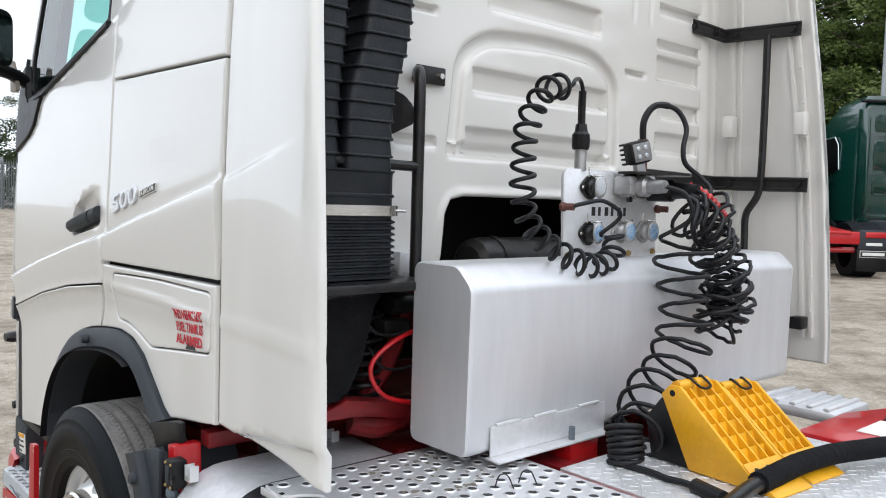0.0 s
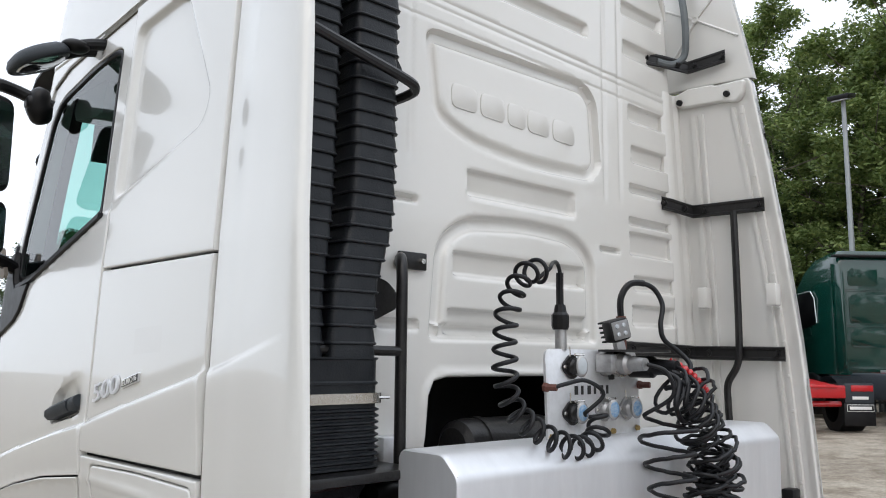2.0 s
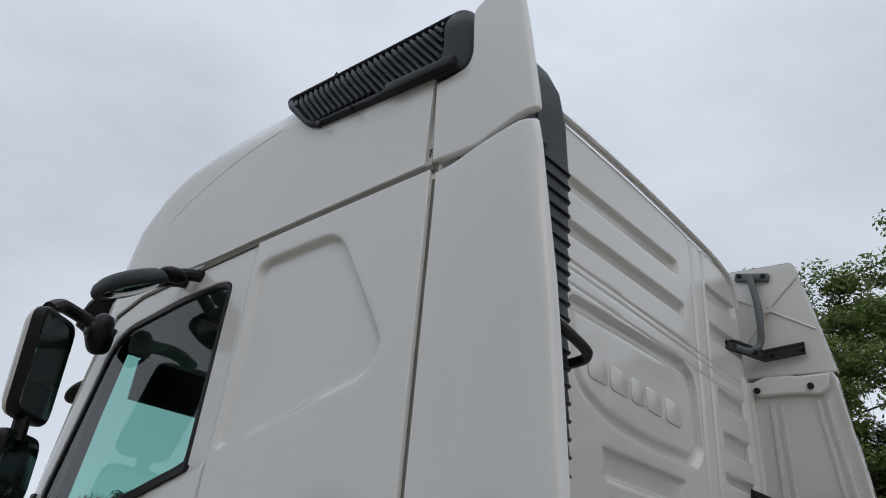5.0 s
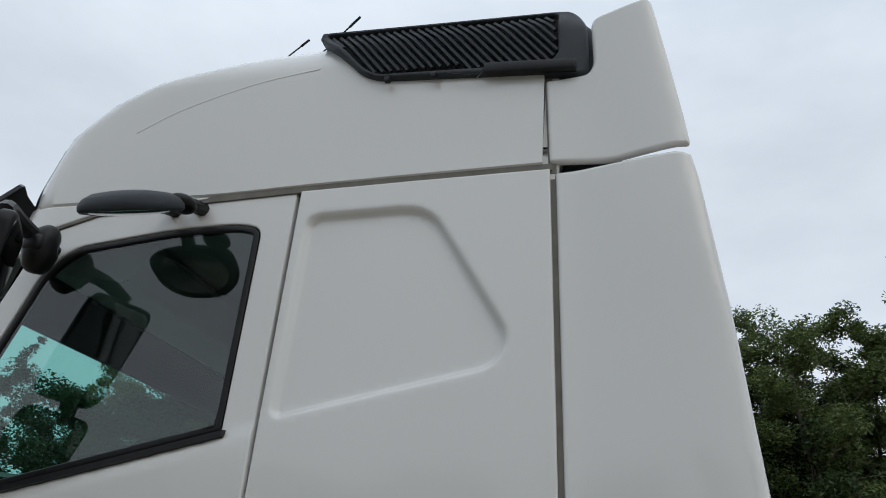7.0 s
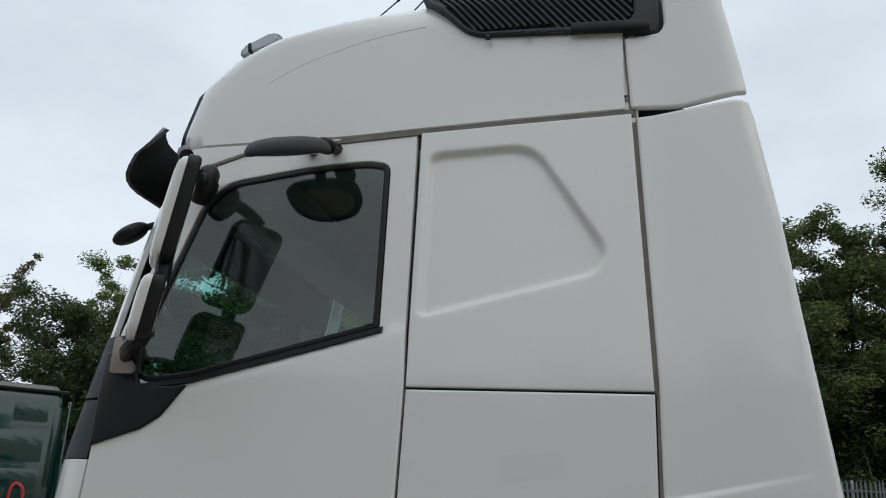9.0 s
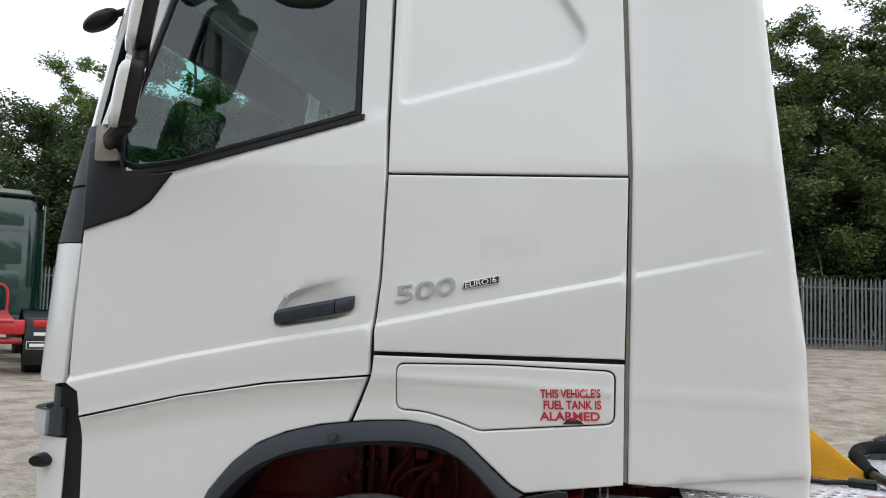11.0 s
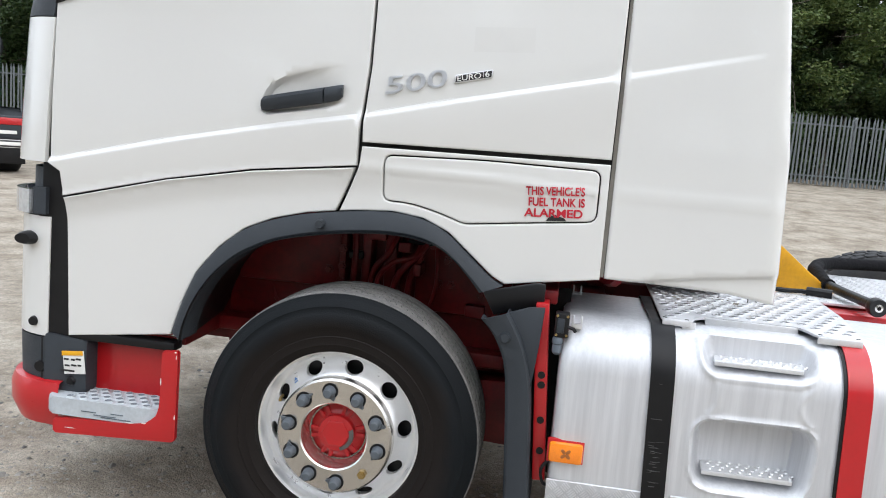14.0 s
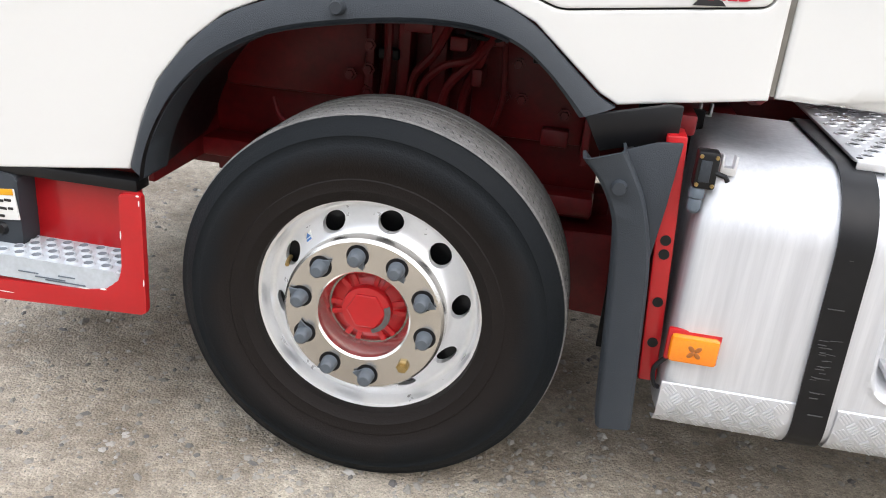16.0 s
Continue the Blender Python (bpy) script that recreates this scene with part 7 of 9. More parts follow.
part("hose_sleeve", tube(bend([(1.22, 1.131, 2.05), (1.22, 1.13, 2.11), (1.225, 1.125, 2.165)], 6), 0.013, 8), M_BLACK, ob)
# the free loop above the lamp
lp = bend([(1.22, 1.488, 2.02), (1.22, 1.49, 2.10), (1.24, 1.53, 2.155), (1.28, 1.60, 2.145), (1.31, 1.625, 2.08), (1.32, 1.595, 2.0), (1.33, 1.60, 1.945), (1.36, 1.65, 1.90), (1.40, 1.66, 1.85), (1.40, 1.60, 1.79), (1.38, 1.52, 1.77)], 8)
ob = part("air_hose", tube(lp, 0.0095, 8), M_CABLE, None, "", 60)
tagged(ob, "black air hose looped over the work lamp", "hose", group="coiled hoses")
part("hose_sleeve", tube(lp[:22], 0.0125, 8), M_BLACK, ob)
# long tangled coil hanging down to the deck
C2 = coil_points([(1.44, 1.46, 1.76), (1.46, 1.54, 1.70), (1.47, 1.60, 1.62), (1.48, 1.63, 1.52), (1.48, 1.66, 1.42), (1.48, 1.63, 1.36), (1.46, 1.60, 1.44), (1.47, 1.64, 1.52), (1.49, 1.68, 1.44), (1.48, 1.65, 1.37)], 21, 0.066, seed=4, jitter=0.28, slack=0.002)
C3 = coil_points([(1.45, 1.44, 1.68), (1.46, 1.42, 1.56), (1.47, 1.40, 1.44), (1.48, 1.37, 1.33), (1.49, 1.30, 1.24), (1.50, 1.21, 1.17), (1.52, 1.12, 1.12), (1.54, 1.02, 1.09)], 10, 0.086, seed=9, jitter=0.16, slack=0.001)
C4 = coil_points([(1.545, 0.985, 1.135), (1.555, 0.975, 1.10), (1.565, 0.97, 1.065), (1.57, 0.968, 1.032)], 7, 0.05, seed=3, jitter=0.06)
start = bend([(1.43, 1.52, 1.845), (1.47, 1.50, 1.83), (1.50, 1.46, 1.79), C2[0]], 6)
ob = part("coiled_cable", tube(start[:-1] + C2, 0.0072, 7), M_CABLE, None, "", 60)
tagged(ob, "tangled black coiled trailer cable hanging over the tank", "cable", group="coiled hoses")
ob = part("coiled_cable", tube(bend([(1.41, 1.36, 1.855), (1.46, 1.40, 1.83), (1.47, 1.42, 1.75), C3[0]], 6)[:-1] + C3 + bend([C3[-1], C4[0]], 3)[1:-1] + C4, 0.0074, 7), M_CABLE, None, "", 60)
tagged(ob, "long black coiled cable sagging from the socket plate to the deck", "cable", group="coiled hoses")
tail = bend([C4[-1], (1.66, 0.94, 1.032), (1.73, 0.93, 1.032), (1.80, 0.93, 1.035), (1.90, 0.90, 1.035)], 6)
part("cable_tail", tube(tail, 0.010, 7), M_CABLE, ob)
part("cable_plug", tube([(1.82, 0.93, 1.036), (1.92, 0.90, 1.036)], 0.022, 10), M_BLACK, ob, "black cable plug")
ob = part("coiled_hose", tube(coil_points([(1.44, 1.56, 1.80), (1.46, 1.62, 1.72), (1.47, 1.67, 1.60), (1.48, 1.71, 1.48), (1.47, 1.70, 1.38)], 13, 0.054, seed=12, jitter=0.35, slack=0.003), 0.007, 7), M_CABLE, None, "", 60)
tagged(ob, "black coiled hose bunched against the tank", "hose", group="coiled hoses")
RED_PATH = bend([(1.39, 1.53, 1.865), (1.43, 1.575, 1.835), (1.45, 1.63, 1.79), (1.46, 1.655, 1.76)], 24)
red = part("red_coil_sleeve", tube(RED_PATH, 0.013, 10, [0.0135 + 0.003 * math.sin(k * 0.9) for k in range(len(RED_PATH))]), M_RED, None, "", 60)
tagged(red, "short red spiral hose sleeve", "hose", group="coiled hoses")
for y in (1.44, 1.50):
    cb = part("cable", tube(bend([(1.42, y, 1.83), (1.47, y + 0.02, 1.80), (1.48, y - 0.02, 1.72), (1.46, y + 0.06, 1.66), (1.47, y + 0.12, 1.70)], 6), 0.0095, 7), M_CABLE, None, "", 60)
    tagged(cb, "black cable leaving the trailer plug", "cable", group="coiled hoses")

# ---- decks ----
deck = new("step_plate")
deck.parent = truck
tagged(deck, "perforated aluminium step plate over the fuel tank")
DECK_Z = 1.030
OUT = rounded([(1.105, 0.025), (1.205, 0.012), (1.224, 0.075), (1.262, 0.112), (1.578, 0.112), (1.592, 0.065), (1.606, 0.008), (1.752, -0.004), (1.805, 0.40), (1.82, 0.742), (1.115, 0.742)], 0.012, 3)
part("plate", extrude_outline(OUT, "z", DECK_Z - 0.008, DECK_Z, 0.002), M_ALU_PLATE, deck)
for x0, x1, y0, h_ in ((1.108, 1.203, 0.012, 0.022), (1.264, 1.576, 0.106, 0.036), (1.608, 1.750, -0.006, 0.026)):
    part("lip", box((x0, y0, DECK_Z - h_), (x1, y0 + 0.008, DECK_Z - 0.002), 0.003), M_ALU_PLATE, deck)
for x in (1.175, 1.64):
    part("plate_foot", box((x, 0.02, 0.955), (x + 0.045, 0.026, DECK_Z - 0.006), 0.002), M_ALU_PLATE, deck)
# black pads painting the dark of open bolt slots
for x, y in ((1.118, 0.036), (1.19, 0.028), (1.622, 0.022), (1.738, 0.012)):
    part("bolt_slot", box((x - 0.007, y - 0.006, DECK_Z), (x + 0.007, y + 0.006, DECK_Z + 0.0012), 0.0005), M_BLACK, deck)
ring_bm = spin([(0.0195, 0.0), (0.0165, 0.0032), (0.0142, 0.0034), (0.0136, 0.0006)], (0, 0, 0), "z", 14)
ring_me = bpy.data.meshes.new("hole_rim")
ring_bm.to_mesh(ring_me)
ring_bm.free()
ring_me.materials.append(M_ALU_PLATE)
# black disc inside each rim, painting the dark of an open hole
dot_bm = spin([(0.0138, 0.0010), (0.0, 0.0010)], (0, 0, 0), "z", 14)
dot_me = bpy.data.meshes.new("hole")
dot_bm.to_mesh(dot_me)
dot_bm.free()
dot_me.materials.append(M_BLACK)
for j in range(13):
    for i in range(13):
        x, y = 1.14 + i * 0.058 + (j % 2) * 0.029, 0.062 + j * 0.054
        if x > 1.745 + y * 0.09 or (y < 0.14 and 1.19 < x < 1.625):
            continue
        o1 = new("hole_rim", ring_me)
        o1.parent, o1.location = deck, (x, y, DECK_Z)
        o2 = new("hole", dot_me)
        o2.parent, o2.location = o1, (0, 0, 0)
for x, y in ((1.485, 0.50), (1.50, 0.575)):
    part("wire_tie", tube(bend([(x, y, DECK_Z), (x + 0.005, y + 0.010, DECK_Z + 0.030), (x + 0.02, y + 0.025, DECK_Z + 0.032), (x + 0.04, y + 0.03, DECK_Z)], 5), 0.002, 5), M_BLACK, deck)
# moss and dirt where the tank drips
r_d = random.Random(4)
for k in range(34):
    x, y, g = 1.17 + r_d.random() * 0.28, 0.28 + r_d.random() * 0.30, r_d.uniform(0.004, 0.014)
    part("dirt_patch", extrude_outline([(x + g * r_d.uniform(0.5, 1.2) * math.cos(q), y + g * r_d.uniform(0.5, 1.3) * math.sin(q)) for q in (0, 0.9, 1.8, 2.7, 3.6, 4.5, 5.4)], "z", DECK_Z, DECK_Z + 0.0012, 0.0), M_DIRT, deck)

cdeck = new("chequer_deck")
cdeck.parent = truck
tagged(cdeck, "aluminium chequer plate deck over the chassis")
part("plate", box((1.47, 0.785, 1.008), (3.4, 1.72, 1.020), 0.002), M_ALU_PLATE, cdeck)
tr = bmesh.new()
i = 0
yy = 0.80
while yy < 1.71:
    xx = 1.485 + (i % 2) * 0.016
    j = 0
    while xx < 2.35:
        t = Matrix.Translation((xx, yy, 1.0205)) @ Matrix.Rotation(radians(45 if (i + j) % 2 else -45), 4, "Z")
        bmesh.ops.create_cube(tr, size=1, matrix=t @ Matrix.Diagonal((0.026, 0.0045, 0.003, 1)))
        xx += 0.032
        j += 1
    yy += 0.032
    i += 1
tagged(part("raised_pattern", tr, M_ALU_PLATE, cdeck, "", 0), kind="stuff")
# right-hand side: step tray and red wing with a label
part("far_step_tray", box((1.38, 2.08, 0.985), (1.72, 2.40, 1.03), 0.015), M_ALU_DULL, truck, "dirty aluminium tray on the far side")
for k in range(5):
    part("tray_rib", box((1.40 + k * 0.066, 2.09, 1.028), (1.425 + k * 0.066, 2.39, 1.042), 0.006), M_ALU_PLATE, truck)
fw = part("red_wing", extrude_outline([(1.72, 1.74), (1.99, 1.74), (1.99, 2.40), (1.80, 2.40), (1.72, 2.15)], "z", 0.985, 1.03, 0.012), M_RED, truck, "red wing panel beside the deck")
part("wing_label", box((1.86, 1.90, 1.031), (1.98, 2.12, 1.033), 0.0), M_STICKER, fw)
part("wing_label", box((1.86, 2.14, 1.031), (1.94, 2.34, 1.033), 0.0), M_BLACK, fw)
part("red_beam", box((1.45, 0.66, 0.93), (3.4, 0.785, 1.0), 0.008), M_RED, truck)
part("red_beam_rib", box((1.85, 0.60, 0.80), (1.90, 0.70, 0.95), 0.006), M_RED, truck)
part("red_beam_rib", box((2.15, 0.60, 0.80), (2.20, 0.70, 0.95), 0.006), M_RED, truck)
rt = bmesh.new()
add_spin(rt, [(0.30, 0.02), (0.42, -0.02), (0.49, 0.0), (0.52, 0.03), (0.525, 0.10), (0.525, 0.25), (0.51, 0.29), (0.42, 0.32)], (2.63, 2.16, 0.575), "y", 60)
rear_tyre = part("rear_tyre", rt, M_RUBBER_DUSTY, truck, "black block-tread rear tyre")
for k in range(46):
    a = 2 * math.pi * k / 46
    for o, sh in ((0.07, 0.0), (0.15, 0.5), (0.235, 0.0)):
        b = a + sh * 2 * math.pi / 46
        bm = bmesh.new()
        add_box(bm, (-0.029, -0.030, -0.010), (0.029, 0.034, 0.004), 0.003)
        bm.transform(Matrix.Translation((2.63 + 0.527 * math.cos(b), 2.16 + o, 0.575 + 0.527 * math.sin(b))) @ Matrix.Rotation(-b + math.pi / 2, 4, "Y"))
        if math.sin(b) > 0.55:
            part("tread_block", bm, M_RUBBER_DUSTY, rear_tyre, "", 30)
        else:
            bm.free()

# ---- wheel chocks ----
def chock():
    c = thing("wheel_chock", "yellow plastic wheel chock with a black foot and a wire handle", "wheel chock", group="wheel chocks on the deck")
    w = 0.192
    side_ = [(0.0, 0.0), (0.245, 0.0), (0.252, 0.010), (-0.045, 0.262), (-0.085, 0.262), (-0.116, 0.226)]
    for y in (0.0, w - 0.012):
        part("side_wall", extrude_outline(side_, "y", y, y + 0.012, 0.003), M_YELLOW, c)

    def top(x):
        return float(np.interp(x, [-0.05, 0.252], [0.264, 0.010]))

    for k in range(1, 4):
        y = k * w / 4
        part("rib", extrude_outline([(0.012, 0.004), (0.235, 0.004), (0.235, top(0.235) - 0.004), (-0.045, top(-0.045) - 0.006), (-0.10, 0.22)], "y", y - 0.003, y + 0.003, 0.0), M_YELLOW, c)
    for k in range(7):
        x = -0.05 + k * 0.039
        z = top(x)
        part("cross_rib", box((x - 0.003, 0.01, max(z - 0.07, 0.002)), (x + 0.003, w - 0.01, z - 0.005), 0.0, Matrix.Rotation(radians(-20), 4, "Y")), M_YELLOW, c)
    part("back_wall", extrude_outline([(0.006, 0.0), (0.016, 0.0), (-0.10, 0.222), (-0.112, 0.222)], "y", 0.008, w - 0.008, 0.001), M_YELLOW, c)
    part("toe", extrude_outline([(0.175, 0.002), (0.30, -0.003), (0.30, 0.002), (0.235, 0.028), (0.185, 0.072)], "y", 0.005, w - 0.005, 0.002), M_YELLOW, c)
    for k in range(3):
        bm = spin([(0.0, 0.0015), (0.012, 0.0015)], (0, 0, 0), "z", 12)
        bm.transform(Matrix.Translation((0.212, 0.04 + k * 0.055, 0.0505)) @ Matrix.Rotation(radians(41), 4, "Y"))
        part("drain_hole", bm, M_BLACK, c)
    part("back_foot", extrude_outline([(-0.15, 0.0), (0.0, 0.0), (-0.10, 0.198), (-0.118, 0.215), (-0.178, 0.135)], "y", 0.004, w - 0.004, 0.006), M_BLACK, c, "black rubber foot")
    for y in (0.03, 0.115):
        part("handle_eye", tube([(-0.068, y - 0.02, 0.258), (-0.068, y + 0.045, 0.258)], 0.019, 12), M_YELLOW, c)
    part("eye_hole", spin([(0.0, -0.001), (0.011, -0.001)], (-0.072, 0.0, 0.236), "y", 14), M_BLACK, c)
    part("wire_handle", tube(bend([(-0.072, 0.07, 0.272), (-0.065, 0.07, 0.282), (-0.025, 0.074, 0.258), (-0.018, 0.10, 0.252), (-0.025, 0.126, 0.258), (-0.065, 0.13, 0.282), (-0.072, 0.13, 0.272)], 4), 0.0045, 6), M_BLACK, c, "black wire handle")
    return c


ch = chock()
CH_TURN = Matrix.Rotation(radians(-5), 4, "Z")
CH_TURN = CH_TURN @ Matrix.Diagonal((0.93, 0.97, 0.90, 1))
ch.matrix_world = Matrix.Translation((1.715, 1.068, 1.0235)) @ CH_TURN
copy_thing(ch, Matrix.Translation((1.74, 1.27, 1.0235)) @ CH_TURN)

# ---- lagged pipe lying on the deck ----
pts = bend([(1.995, 0.62, 1.052), (1.975, 0.80, 1.052), (1.95, 0.97, 1.056), (1.945, 1.10, 1.058), (1.965, 1.28, 1.075), (2.01, 1.50, 1.075), (2.15, 1.72, 1.08), (2.6, 1.9, 1.08)], 8)
pipe = part("lagged_pipe", tube(pts[20:], 0.031, 12), M_FOAM, None, "", 60)
tagged(pipe, "pipe wrapped in black foam lying on the deck", "pipe")
part("bare_pipe", tube(pts[:24], 0.021, 12), M_BLACK_STEEL, pipe)
eye = spin([(0.016, -0.026), (0.034, -0.026), (0.037, -0.018), (0.037, 0.018), (0.034, 0.026), (0.016, 0.026)], (1.995, 0.60, 1.050), "y", 20)
part("pipe_eye", eye, M_BLACK_STEEL, pipe)
part("pipe_bush", spin([(0.016, -0.028), (0.008, -0.030), (0.008, 0.026)], (1.995, 0.60, 1.050), "y", 16), M_STEEL, pipe)


# ---- far side of the cab ----
def far_skin(x, z):
    return WIDE - side_y(x, z)


fdoor = panel("door", DOOR, far_skin, M_WHITE, truck, 0.06, holes=[WINDOW], outward=1, label="white far door")
fp = panel("window_glass", inset_loop(WINDOW, 0.004), lambda x, z: far_skin(x, z) - 0.015, M_GLASS, fdoor, 0.1, lip=0, depth=0, outward=1)
fp.visible_shadow = False
panel("side_panel", [(0.03, 1.54), (0.878, 1.55), (0.832, 3.178), (0.034, 3.15)], far_skin, M_WHITE, truck, 0.1, outward=1, label="white far sleeper side panel")
panel("wing_panel", [(-1.09, 0.72), (0.9, 1.12), (0.9, 1.54), (-1.1, 1.26)], far_skin, M_WHITE, truck, 0.1, outward=1)
patch("pillar", lin(2.36, 3.12, 6), lin(2.03, 2.10, 2), M_WHITE, "white far windscreen pillar")

# ---- inside the cab ----
cabin = new("cab_interior")
cabin.parent = truck
tagged(cabin, "dark cab interior with two seats")
part("headlining", box((-0.98, 0.13, 3.10), (0.80, 2.37, 3.14), 0.01), M_LINING, cabin)
part("rear_lining", box((0.74, 0.13, 1.90), (0.78, 2.37, 3.12), 0.01), M_LINING, cabin)
part("side_lining", box((0.05, 0.115, 1.40), (0.80, 0.135, 3.10), 0.004), M_LINING, cabin)
part("side_lining", box((0.05, 2.365, 1.40), (0.80, 2.385, 3.10), 0.004), M_LINING, cabin)
part("door_lining", extrude_outline([(-1.10, 1.40), (0.02, 1.40), (0.02, 2.36), (-0.80, 2.155), (-1.05, 2.12)], "y", 0.055, 0.10, 0.01), M_INTERIOR, cabin)
part("door_lining", extrude_outline([(-1.10, 1.40), (0.02, 1.40), (0.02, 2.36), (-0.80, 2.155), (-1.05, 2.12)], "y", 2.40, 2.445, 0.01), M_INTERIOR, cabin)
part("dashboard", extrude_outline(rounded([(-1.22, 1.5), (-0.70, 1.6), (-0.68, 1.95), (-0.80, 2.10), (-1.05, 2.14), (-1.22, 2.12)], 0.05), "y", 0.15, 2.35, 0.02), M_INTERIOR, cabin, "dark grey dashboard")
part("header_shelf", extrude_outline(rounded([(-0.98, 2.98), (-0.62, 2.93), (-0.55, 3.08), (-0.95, 3.09)], 0.03), "y", 0.2, 2.3, 0.015), M_LINING, cabin)
part("sun_blind", extrude_outline([(-1.14, 3.02), (-1.10, 3.03), (-1.13, 2.84), (-1.16, 2.84)], "y", 0.35, 2.15, 0.004), M_INTERIOR, cabin)
for y0 in (0.45, 1.60):
    seat = new("seat")
    seat.parent = cabin
    bm = bmesh.new()
    add_box(bm, (-0.06, y0 + 0.01, 1.85), (0.10, y0 + 0.49, 2.55), 0.06, Matrix.Rotation(radians(8), 4, "Y"))
    add_box(bm, (-0.50, y0, 1.75), (-0.02, y0 + 0.5, 1.90), 0.05)
    add_box(bm, (0.03, y0 + 0.11, 2.58), (0.13, y0 + 0.39, 2.80), 0.05, Matrix.Rotation(radians(8), 4, "Y"))
    add_box(bm, (0.06, y0 + 0.18, 2.48), (0.10, y0 + 0.32, 2.62), 0.01)
    part("seat_body", bm, M_INTERIOR, seat)
sw_ = bmesh.new()
ring = []
for k in range(33):
    a = 2 * math.pi * k / 32
    ring.append((-0.66 + 0.10 * math.sin(a), 1.84 + 0.23 * math.cos(a), 2.17 + 0.205 * math.sin(a)))
add_tube(sw_, ring, 0.017, 8, False)
add_tube(sw_, [(-0.66, 1.63, 2.17), (-0.66, 2.05, 2.17)], 0.022, 8)
add_tube(sw_, [(-0.66, 1.84, 2.17), (-0.85, 1.84, 1.98)], 0.045, 10)
part("steering_wheel", sw_, M_INTERIOR, cabin, "black steering wheel", 60)
part("curtain", loft([[(0.02 + 0.018 * math.sin(k * 1.7), 0.16 + k * 0.012, z) for k in range(16)] for z in (1.9, 3.08)]), M_LINING, cabin, "", 60)
part("curtain", loft([[(0.02 + 0.018 * math.sin(k * 1.7), 2.34 - k * 0.012, z) for k in range(16)] for z in (1.9, 3.08)]), M_LINING, cabin, "", 60)

# ---- mirrors ----
def side(p, far):
    return (p[0], WIDE - p[1], p[2]) if far else tuple(p)


for far_side in (False, True):
    S = lambda x, y, z: side((x, y, z), far_side)
    sg = -1 if far_side else 1
    # kerb-view mirror over the door window
    km = new("kerb_mirror")
    km.parent = truck
    tagged(km, "dark grey kerb-view mirror over the door window")
    a, b = Vector((-0.165, 0, 0)), Vector((0, -0.19 * sg, -0.085))
    nrm_ = Vector((0, 0.085 * sg, -0.19)).normalized()
    c = Vector(S(-0.44, -0.035, 3.085))
    rows = []
    for lift, grow in ((-0.052, 0.12), (-0.050, 0.45), (-0.042, 0.74), (-0.026, 0.92), (-0.006, 1.0), (0.010, 1.0), (0.016, 0.96)):
        rows.append([tuple(c + b * 0.38 + a * (grow * math.copysign(abs(math.cos(q)) ** 0.8, math.cos(q))) + b * (grow * (0.62 * math.sin(q) if math.sin(q) > 0 else 0.40 * math.copysign(abs(math.sin(q)) ** 0.5, math.sin(q)))) + nrm_ * lift) for q in np.linspace(0, 2 * math.pi, 41)[:-1]])
    part("mirror_shell", loft(rows, True, True, True), M_PLASTIC, km, "", 60)
    part("mirror_face", ellipsoid(c + b * 0.44 + nrm_ * 0.012, a * 0.86, b * 0.46, nrm_ * 0.012), M_MIRROR, km, "", 60)
    for x0 in (-0.32, -0.42):
        part("mirror_foot", tube(bend([S(x0, 0.10, 3.142), S(x0 - 0.005, 0.035, 3.128), S(x0 - 0.02, -0.035, 3.10)], 4), 0.024, 10), M_BLACK, km)
    part("foot_cover", ellipsoid(S(-0.325, -0.02, 3.105), Vector((0.045, 0, 0)), Vector((0, 0.055, 0)), Vector((0, 0.0, 0.028))), M_BLACK, km, "", 60)
    # main and wide-angle mirrors on their arm
    mm = new("main_mirror")
    mm.parent = truck
    tagged(mm, "tall black main mirror with a wide-angle mirror below")
    swing = radians(35 if not far_side else -7)
    for z0, z1, name in ((2.575, 2.975, "mirror_housing"), (2.30, 2.535, "wide_angle_housing")):
        def M(d, w, z):
            # d out of the glass, w outwards from the inner edge
            lean_ = (z - 2.6) * 0.19 - 0.03
            return S(-0.885 + lean_ + d * math.cos(swing) + w * math.sin(swing), -0.092 - (z - 2.6) * 0.05 - w * math.cos(swing) + d * math.sin(swing), z)

        def shell(stages):
            rows = []
            for d, g in stages:
                cz = (z0 + z1) / 2
                hw, hh = 0.119 * g, (z1 - z0) / 2 * g
                rows.append([M(d, 0.125 + a_, b_) for a_, b_ in rounded([(-hw, cz - hh), (hw * 0.85, cz - hh), (hw, cz + hh), (-hw, cz + hh)], 0.05, 4)])
            return loft(rows, True, True, True)

        h_ = part(name, shell(((-0.016, 0.93), (-0.014, 0.99), (-0.008, 1.0), (0.020, 1.0), (0.030, 0.97), (0.034, 0.93))), M_BLACK, mm, "", 40)
        part("mirror_cap", shell(((-0.054, 0.50), (-0.051, 0.74), (-0.044, 0.88), (-0.032, 0.95), (-0.018, 0.965), (-0.012, 0.95))), M_WHITE, h_, "white painted mirror cap", 40)
        gl_ = rounded([(0.018, z0 + 0.025), (0.222, z0 + 0.025), (0.232, z1 - 0.025), (0.018, z1 - 0.025)], 0.04, 4)
        part("mirror_glass", loft([[M(d, a_, b_) for a_, b_ in gl_] for d in (0.032, 0.0365)], True, True, True), M_MIRROR, h_, "", 20)
    part("upper_arm", tube(bend([S(-0.83, 0.06, 2.985), S(-0.85, -0.02, 3.01), S(-0.86, -0.10, 3.035), S(-0.83, -0.18, 3.035), S(-0.78, -0.24, 2.99)], 5), 0.028, 10), M_BLACK, mm, "black mirror arm")
